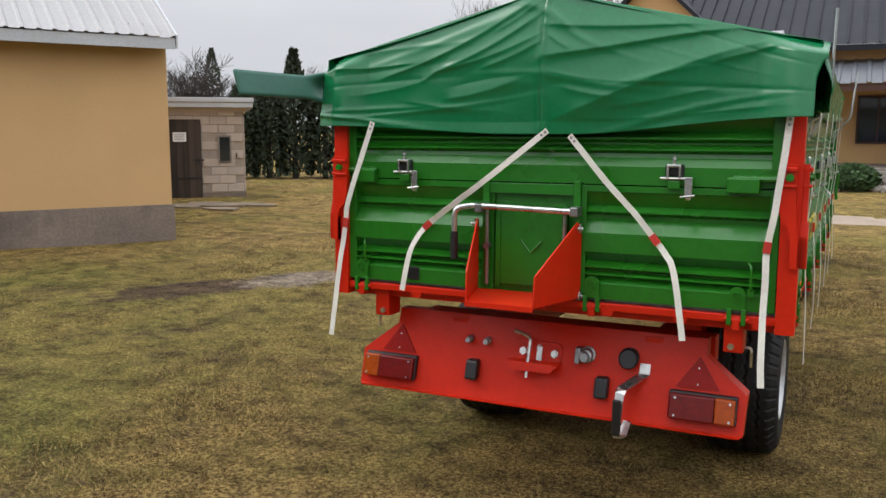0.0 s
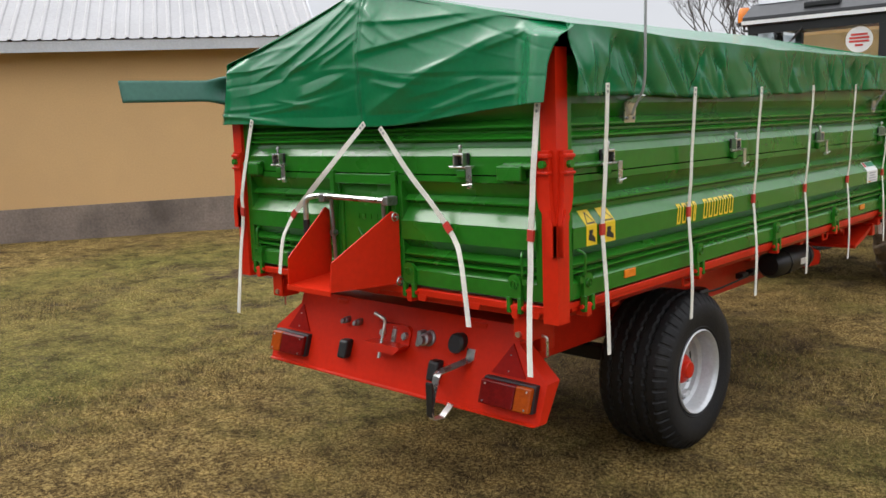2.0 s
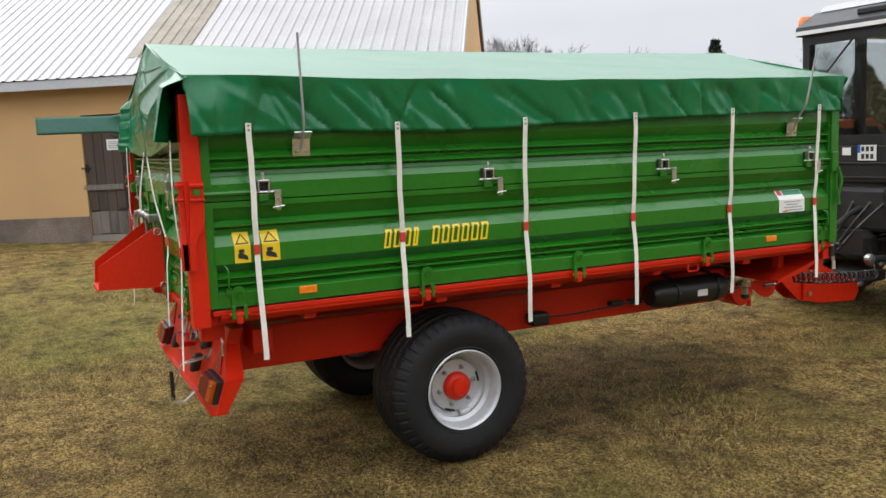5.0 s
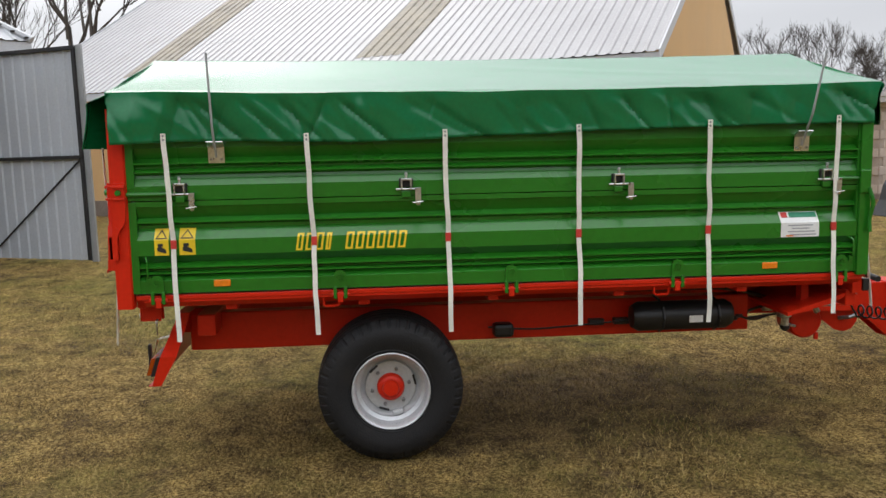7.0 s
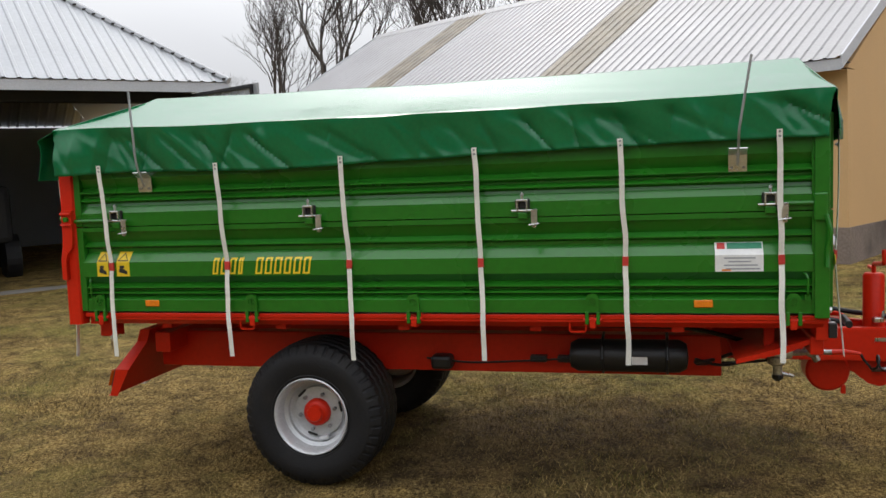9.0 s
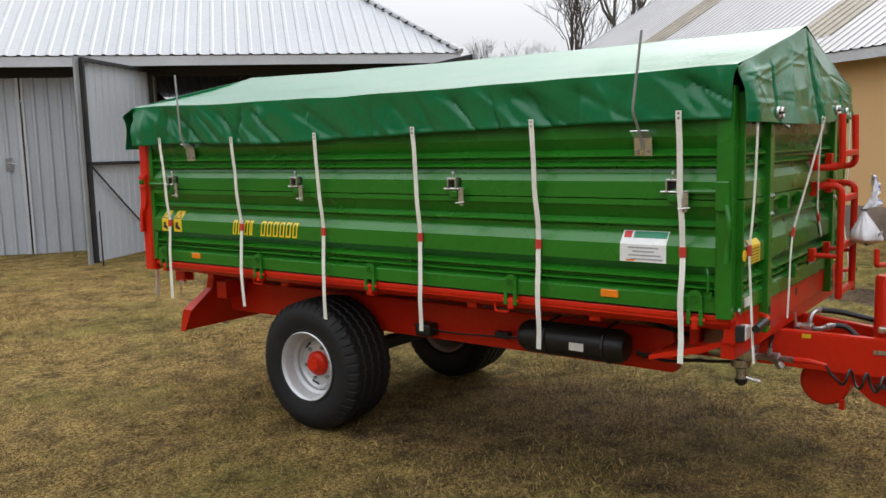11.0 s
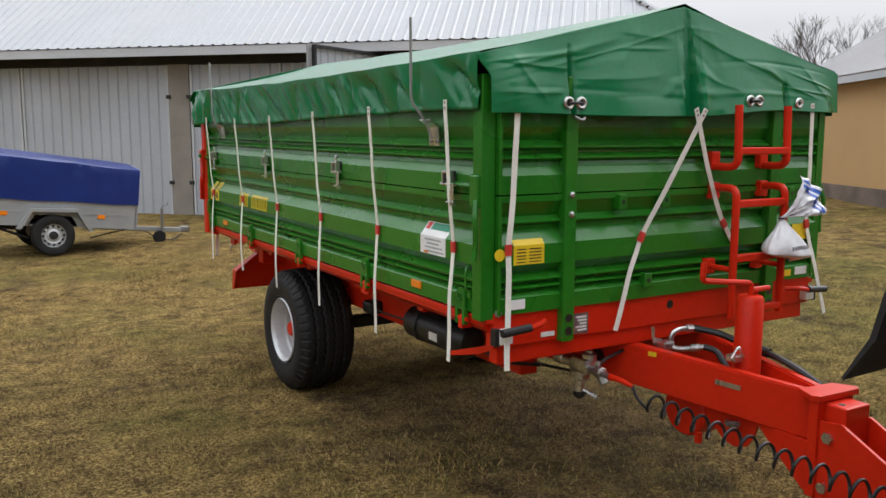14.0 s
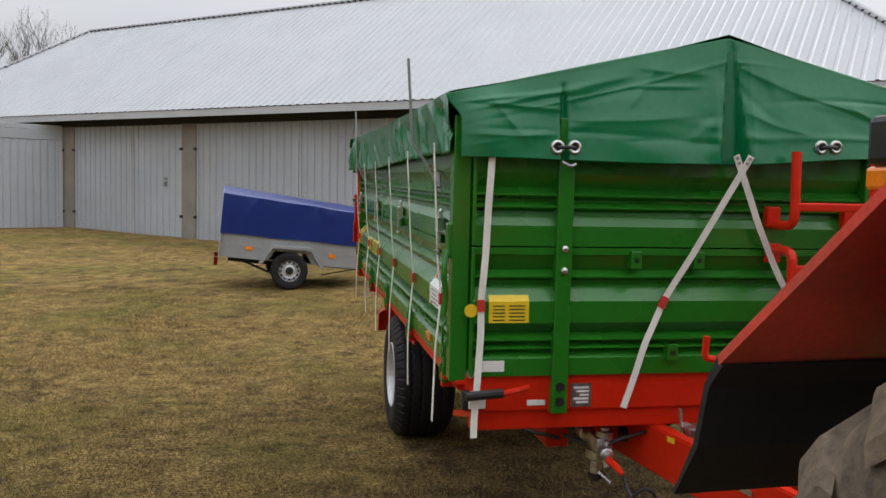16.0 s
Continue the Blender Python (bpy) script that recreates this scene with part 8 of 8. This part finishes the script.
def build_house():
    house = thing("farmhouse", "ochre farmhouse with dark metal roof, porch and steps", "house", m=pose(0, 27.0, 0.4))
    x0, x1 = -8.0, -3.7
    ax = -5.85
    part("gable_wing", prism(B(), [(x0, -0.6), (x1, -0.6), (x1, 3.95), (ax, 6.05), (x0, 3.95)], "y", 0.0, 6.0), PLASTER, house, "ochre gable wing")
    for s, xe in ((-1, x0), (1, x1)):
        bm = B()
        xo, zo = xe + s * 0.45, 3.95 - 0.42
        prism(bm, [(ax, 6.10), (xo, zo + 0.04), (xo, zo - 0.10), (ax, 5.94)], "y", -0.35, 6.0)
        part("wing_roof", bm, ROOF_DARK, house, "dark metal roof slope")
    win = part("attic_window", box(B(), -5.55, -5.15, -0.03, 0.0, 3.92, 4.50), GLASS_DARK, house, "small attic window")
    for a in ((-5.60, -5.53, 3.88, 4.54), (-5.17, -5.10, 3.88, 4.54), (-5.53, -5.17, 3.88, 3.94), (-5.53, -5.17, 4.48, 4.54)):
        part("frame", box(B(), a[0], a[1], -0.06, -0.005, a[2], a[3]), BROWN, win)
    # main block to the east
    part("main_wall", box(B(), x1, 9.0, 0.3, 9.0, -0.6, 3.75), PLASTER, house)
    part("base_band", box(B(), x1, 9.0, 0.27, 0.3, -0.6, 0.45), PLINTH, house)
    bm = B()
    y0, z0, y1, z1 = -0.35, 3.72, 4.8, 6.7
    v = [bm.verts.new(p) for p in ((x1 - 2.2, y0, z0), (9.6, y0, z0), (9.6, y1, z1), (x1 - 2.2, y1, z1))]
    bm.faces.new(v)
    v2 = [bm.verts.new(p) for p in ((x1 - 2.2, y0, z0 - 0.16), (9.6, y0, z0 - 0.16), (9.6, y0, z0 - 0.005), (x1 - 2.2, y0, z0 - 0.005))]
    bm.faces.new(v2)
    roof = part("main_roof", bm, ROOF_DARK, house, "dark standing-seam metal roof")
    for k in range(33):
        x = x1 - 1.5 + k * 0.40
        bm = B()
        v = [bm.verts.new(p) for p in ((x, y0, z0 + 0.005), (x + 0.03, y0, z0 + 0.005), (x + 0.03, y1, z1 + 0.005), (x, y1, z1 + 0.005))]
        f = bm.faces.new(v)
        r = bmesh.ops.extrude_face_region(bm, geom=[f])
        bmesh.ops.translate(bm, verts=[g for g in r["geom"] if isinstance(g, bmesh.types.BMVert)], vec=(0, -0.025, 0.045))
        part("roof_seam", bm, ROOF_DARK, roof)
    # porch
    bm = B()
    ribbed(bm, -3.0, 5.0, -2.6, 2.55, 0.3, 3.35, pitch=0.36, rise=0.03)
    part("porch_roof", bm, mat("dark_grey_roof_sheet", (0.075, 0.082, 0.095), 0.4, vary=0.1), house, "grey ribbed porch roof")
    part("porch_beam", box(B(), -2.95, 4.95, -2.55, -2.42, 2.36, 2.535), BROWN, house)
    for x in (-2.8, 0.9, 4.7):
        part("porch_post", box(B(), x, x + 0.14, -2.5, -2.36, 0.3, 2.36), PLASTER, house)
    part("porch_floor", box(B(), -2.95, 4.95, -2.6, 0.3, -0.6, 0.42), CONCRETE, house)
    d = part("house_door", box(B(), -2.2, -1.35, 0.24, 0.29, 0.44, 2.45, 0.01), BROWN, house, "dark brown house door")
    part("door_handle", box(B(), -1.48, -1.44, 0.2, 0.24, 1.35, 1.5), STEEL, d)
    for a, b, c, e in ((-3.45, -2.75, 1.15, 2.45), (0.0, 1.0, 1.05, 2.30), (2.2, 3.3, 1.05, 2.3)):
        w = part("window", box(B(), a, b, 0.26, 0.296, c, e), GLASS_DARK, house, "dark window with brown frame")
        for q in ((a - 0.05, a, c - 0.05, e + 0.05), (b, b + 0.05, c - 0.05, e + 0.05), (a, b, c - 0.05, c), (a, b, e, e + 0.05), ((a + b) / 2 - 0.02, (a + b) / 2 + 0.02, c, e)):
            part("frame", box(B(), q[0], q[1], 0.23, 0.25, q[2], q[3]), BROWN, w)
    for k in range(4):
        part("step", box(B(), -0.6, 1.3, -2.6 - 0.3 * (4 - k), -2.6 - 0.3 * (3 - k) if k < 3 else -2.6, -0.6, 0.02 + 0.11 * k), CONCRETE, house)
    rail = thing_rail = new("stair_railing")
    rail.parent = house
    for x in (-0.65,):
        part("handrail", tube(B(), bent([(x, -3.9, 0.95), (x, -2.6, 1.38), (x, -2.6, 1.38), (x, 0.0, 1.38)], 0.1), 0.022, 8), BLACK_MATT, rail)
        for k in range(9):
            y = -3.85 + 0.16 * k
            part("baluster", tube(B(), [(x, y, 0.0), (x, y, 0.96 + 0.33 * (y + 3.9))], 0.010, 6), BLACK_MATT, rail)
    part("handrail", tube(B(), bent([(1.35, -3.9, 0.95), (1.35, -2.6, 1.38)], 0.1), 0.022, 8), BLACK_MATT, rail)
    part("newel", tube(B(), [(1.35, -3.9, 0.0), (1.35, -3.9, 0.97)], 0.022, 8), BLACK_MATT, rail)
    part("wall_lamp", box(B(), -3.62, -3.52, 0.05, 0.28, 2.75, 2.95, 0.02), BLACK, house)


build_house()

# ---- plants ----


def leaves(bm, n, place, size, rng):
    """Many small tilted leaf clumps scattered by place()."""
    for _ in range(n):
        p, out = place()
        a = Vector((rng.uniform(-1, 1), rng.uniform(-1, 1), rng.uniform(-1, 1))).normalized()
        d = (Vector(out) + 0.9 * a).normalized()
        s = d.cross(a).normalized()
        k = size * rng.uniform(0.6, 1.4)
        p = Vector(p)
        v = [bm.verts.new(q) for q in (p - s * k * 0.4, p + d * k, p + s * k * 0.4, p - d * k * 0.5)]
        bm.faces.new(v)


def conifer(x, y, h, r, seed, n=2600, label="tall narrow dark green conifer of a hedge", top=0.10):
    rng = random.Random(seed)
    z0 = lift(x, y)
    t = thing("conifer", label, "conifer", group="conifer hedge", m=pose(x, y, z0))
    part("trunk", tube(B(), [(0, 0, -0.1), (0, 0, h * 0.9)], [0.09, 0.02], 8), BARK, t)
    bm = B()

    def place():
        k = rng.random() ** 0.8
        a = rng.uniform(0, 2 * math.pi)
        rr = r * (1 - top * 0 - max(0, k - 0.55) ** 1.5 * 3.0) * (0.8 + 0.35 * noise.noise((math.cos(a) * 1.6 + seed, math.sin(a) * 1.6, k * h * 1.3)))
        rr = max(rr, 0.04) * (0.55 + 0.45 * rng.random() ** 0.4)
        return (rr * math.cos(a), rr * math.sin(a), 0.05 + k * h), (math.cos(a) * 0.6, math.sin(a) * 0.6, 0.9)
    leaves(bm, n, place, 0.11, rng)
    part("crown", bm, CONIFER, t)


for i, (x, y, h, r) in enumerate(((-15.1, 18.8, 2.4, 0.62), (-14.5, 19.3, 2.5, 0.6), (-13.85, 19.6, 3.4, 0.50), (-13.2, 20.1, 2.4, 0.62), (-12.5, 20.6, 2.5, 0.62), (-11.7, 21.1, 2.4, 0.66), (-10.9, 21.6, 2.5, 0.66), (-10.1, 22.1, 2.4, 0.66))):
    conifer(x, y, h, r, 40 + i, label="tall narrow dark green conifer rising from the hedge" if h > 3 else "dark green conifer of a clipped hedge")


def bare_tree(x, y, h, seed, spread=0.6, depth=6, r0=0.16, label="leafless tree with fine grey-brown twigs", forks=3, lean=0.0, name="bare_tree", group="bare trees"):
    rng = random.Random(seed)
    t = thing(name, label, "tree", group=group, m=pose(x, y, lift(x, y) - 0.1))
    verts, faces = [], []

    def limb(p, d, length, r, level):
        q = p + d * length
        side = d.cross(Vector((0.3, 0.5, 0.8))).normalized()
        up = d.cross(side)
        b = len(verts)
        m = p.lerp(q, 0.5) + Vector((rng.uniform(-1, 1), rng.uniform(-1, 1), rng.uniform(-0.5, 0.8))) * length * 0.06
        for c, rr in ((p, r), (m, r * 0.82), (q, r * 0.62)):
            for k in range(3):
                a = 2 * math.pi * k / 3
                verts.append(c + side * rr * math.cos(a) + up * rr * math.sin(a))
        for o in (0, 3):
            for k in range(3):
                faces.append((b + o + k, b + o + (k + 1) % 3, b + o + 3 + (k + 1) % 3, b + o + 3 + k))
        if level <= 0:
            return
        n = forks if level > 1 else forks + 1
        for i in range(n):
            a = Vector((rng.uniform(-1, 1), rng.uniform(-1, 1), rng.uniform(-0.25, 0.9)))
            nd = (d * (1.0 - 0.25 * (depth - level) / depth) + a.normalized() * spread * rng.uniform(0.7, 1.3) + Vector((0, 0, 0.12))).normalized()
            s = q if i < 2 else p.lerp(q, rng.uniform(0.5, 0.9))
            limb(s, nd, length * rng.uniform(0.62, 0.86), max(r * rng.uniform(0.5, 0.64), 0.006), level - 1)
    limb(Vector((0, 0, 0)), Vector((lean, 0, 1)).normalized(), h * 0.26, r0, depth)
    me = bpy.data.meshes.new("branchwork")
    me.from_pydata([tuple(v) for v in verts], [], faces)
    me.materials.append(BARK)
    ob = new("branchwork", me)
    ob.parent = t
    return t


# the big tree between hall and barn, and those behind the house and the yard
for x, y, h, sd, d, r in ((-25.6, -5.2, 12.5, 1, 7, 0.24), (-28.5, -8.5, 11.0, 2, 6, 0.18), (-27.2, -2.2, 11.5, 15, 7, 0.20), (-30.5, 0.8, 11.0, 16, 6, 0.17), (-31.4, 22.7, 6.8, 4, 6, 0.10), (-30.0, 25.3, 6.0, 5, 6, 0.09), (-33.5, 20.5, 5.5, 6, 6, 0.09), (-34.7, 26.1, 7.5, 7, 6, 0.10),
                          (-14.6, 37.2, 9.5, 8, 6, 0.13), (-12.4, 38.2, 9.5, 9, 6, 0.13), (-10.2, 38.9, 9.5, 10, 6, 0.13), (-8.3, 39.3, 9.5, 13, 6, 0.13), (15.8, -47.5, 13.0, 11, 6, 0.16), (20.5, -46.0, 13.0, 12, 6, 0.16), (-31.0, -12.5, 7.5, 14, 6, 0.12)):
    bare_tree(x, y, h, sd, depth=d, r0=r)
for x, y, h, sd in ((-16.6, 19.6, 4.2, 21), (-17.8, 18.6, 4.4, 22), (-15.6, 20.4, 3.9, 23), (-30.6, 31.6, 5.8, 24), (-25.2, 37.0, 5.4, 25), (-27.0, 35.6, 5.2, 26)):
    bare_tree(x, y, h, sd, spread=1.0, depth=5, r0=0.05, forks=4, label="leafless tangled shrub behind the yard", name="bare_shrub", group="bare shrubs")
conifer(-28.8, 33.7, 5.2, 0.7, 61, n=1800, label="distant dark conifer behind the yard")
conifer(-27.0, 34.9, 4.0, 0.9, 62, n=1800, label="distant dark conifer behind the yard")


def build_garden():
    rng = random.Random(4)
    for x, y, h, r, lab in ((-1.65, 23.5, 1.15, 0.36, "small cone-shaped evergreen shrub by the porch"), (-3.6, 24.0, 0.6, 0.4, "low evergreen shrub by the porch"), (0.0, 22.6, 0.6, 0.55, "tuft of long green leaves by the steps")):
        z0 = lift(x, y)
        t = thing("shrub", lab, "shrub", m=pose(x, y, z0))
        part("stem", tube(B(), [(0, 0, -0.05), (0, 0, h * 0.5)], 0.03, 6), BARK, t)

        def place():
            a, k = rng.uniform(0, 2 * math.pi), rng.uniform(-0.9, 1)
            q = math.sqrt(max(0, 1 - k * k)) * r * rng.uniform(0.75, 1.05)
            return (q * math.cos(a), q * math.sin(a), h * 0.5 + k * h * 0.5), (math.cos(a), math.sin(a), 0.5)
        bm = B()
        leaves(bm, 1500, place, 0.10, rng)
        part("crown", bm, SHRUB, t)
    wall = thing("rockery", "low bank of grey field stones before the house", "rockery")
    me = bpy.data.meshes.new("stone")
    b = B()
    bmesh.ops.create_icosphere(b, subdivisions=1, radius=0.16)
    for v in b.verts:
        v.co *= 1 + 0.3 * noise.noise(v.co * 9)
    b.to_mesh(me)
    b.free()
    me.materials.append(STONE)
    for k in range(70):
        x = rng.uniform(-2.2, 1.2)
        row = rng.randrange(3)
        st = shared("stone", me, wall, pose(x, 22.5 + row * 0.22, lift(x, 22.5) + 0.04 + row * 0.11, rng.uniform(0, 90), rng.uniform(0, 90), rng.uniform(0, 90)))
        st.scale = (rng.uniform(0.7, 1.2), rng.uniform(0.7, 1.2), rng.uniform(0.6, 0.9))


build_garden()


def build_path():
    bm = B()
    sheet(bm, 30, 6, lambda u, v: (-2.0 + 9.0 * u, 15.6 + 0.5 * math.sin(u * 5) + 1.5 * v + 0.15 * noise.noise((u * 20, v * 3, 0)), lift(-2.0 + 9.0 * u, 16.2 + v) + 0.012 * math.sin(math.pi * v) + 0.004))
    tagged(part("path", bm, mat("sandy_gravel", (0.30, 0.235, 0.175), 0.95, vary=0.2, scale=3, fine=60, bump=0.5, bump_scale=60), smooth=True), "bare sandy track across the lawn", "path", kind="structure")


build_path()


def build_far_cottage():
    c = thing("far_cottage", "distant small house with pale tin roof", "house", m=pose(-36.9, 23.0, 0.2, 0, 0, -113))
    part("wall_shell", prism(B(), [(-2.1, -0.5), (2.1, -0.5), (2.1, 3.4), (0.0, 5.35), (-2.1, 3.4)], "x", 0.3, 9.0), OLD_WOOD, c)
    for s in (1, -1):
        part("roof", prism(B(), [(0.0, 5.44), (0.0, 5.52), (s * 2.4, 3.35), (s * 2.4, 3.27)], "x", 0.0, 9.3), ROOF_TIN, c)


build_far_cottage()


def build_far_gate():
    """A dark bar gate closes the gap between barn and hall."""
    x, y = -16.3, -3.4
    gate = thing("bar_gate", "dark steel bar gate between barn and hall", "gate", m=pose(x, y, lift(x, y), 0, 0, -49))
    for px in (0.0, 2.05):
        part("post", box(B(), px, px + 0.07, -0.035, 0.035, -0.1, 1.45), BLACK_MATT, gate)
    for z in (0.12, 1.28):
        part("rail", box(B(), 0.07, 2.05, -0.02, 0.02, z, z + 0.045), BLACK_MATT, gate)
    for k in range(9):
        part("bar", box(B(), 0.24 + 0.2 * k, 0.262 + 0.2 * k, -0.011, 0.011, 0.165, 1.28), BLACK_MATT, gate)


build_far_gate()


def build_hall_clutter():
    """Things that stand in the dark open bay of the hall."""
    rack = thing("shelf_rack", "wooden shelf rack with boxes inside the hall", "shelf", m=HALL_M)
    for z in (0.5, 1.1, 1.7):
        part("shelf_board", box(B(), -0.6, -0.12, 1.2, 4.2, z, z + 0.04), GREY_WOOD, rack)
    for y in (1.25, 2.7, 4.15):
        for x in (-0.58, -0.16):
            part("upright", box(B(), x, x + 0.05, y, y + 0.05, 0.2, 2.2), GREY_WOOD, rack)
    rng = random.Random(12)
    for k in range(9):
        y, z = 1.4 + rng.random() * 2.5, (0.54, 1.14, 1.74)[k % 3]
        h = rng.uniform(0.15, 0.35)
        tagged(part("crate", box(B(), -0.55, -0.2, y, y + rng.uniform(0.2, 0.4), z, z + h, 0.01), (BLACK, OLD_WOOD, BLUE_CLOTH)[k % 3]), "small dark crate on the hall shelf", "crate", group="crates on the shelf").matrix_basis = HALL_M
    mach = thing("parked_machine", "dark old farm machine parked inside the hall", "machine", m=HALL_M)
    part("body", box(B(), -4.2, -2.6, 2.2, 5.2, 0.9, 1.9, 0.1), BLACK_MATT, mach)
    part("cab", box(B(), -4.0, -2.8, 3.4, 4.9, 1.9, 2.7, 0.08), BLACK_MATT, mach)
    for x in (-4.25, -2.75):
        for y in (2.6, 4.6):
            part("wheel", lathe(B(), [(0.0, x), (0.42, x), (0.42, x + 0.25), (0.0, x + 0.25)], "x", 24, (0, y, 0.62)), RUBBER, mach)
    part("lamp", lathe(B(), [(0.0, 2.19), (0.08, 2.185), (0.08, 2.2)], "y", 18, (-3.9, 0, 1.45)), WHITE_LABEL, mach)
    part("hall_slab", box(B(), -5.2, -0.1, 0.0, 9.0, 0.05, 0.24), CONCRETE, None)
    tagged(bpy.data.objects["hall_slab"], "concrete floor slab of the open hall bay", "floor", kind="structure").matrix_basis = HALL_M


build_hall_clutter()
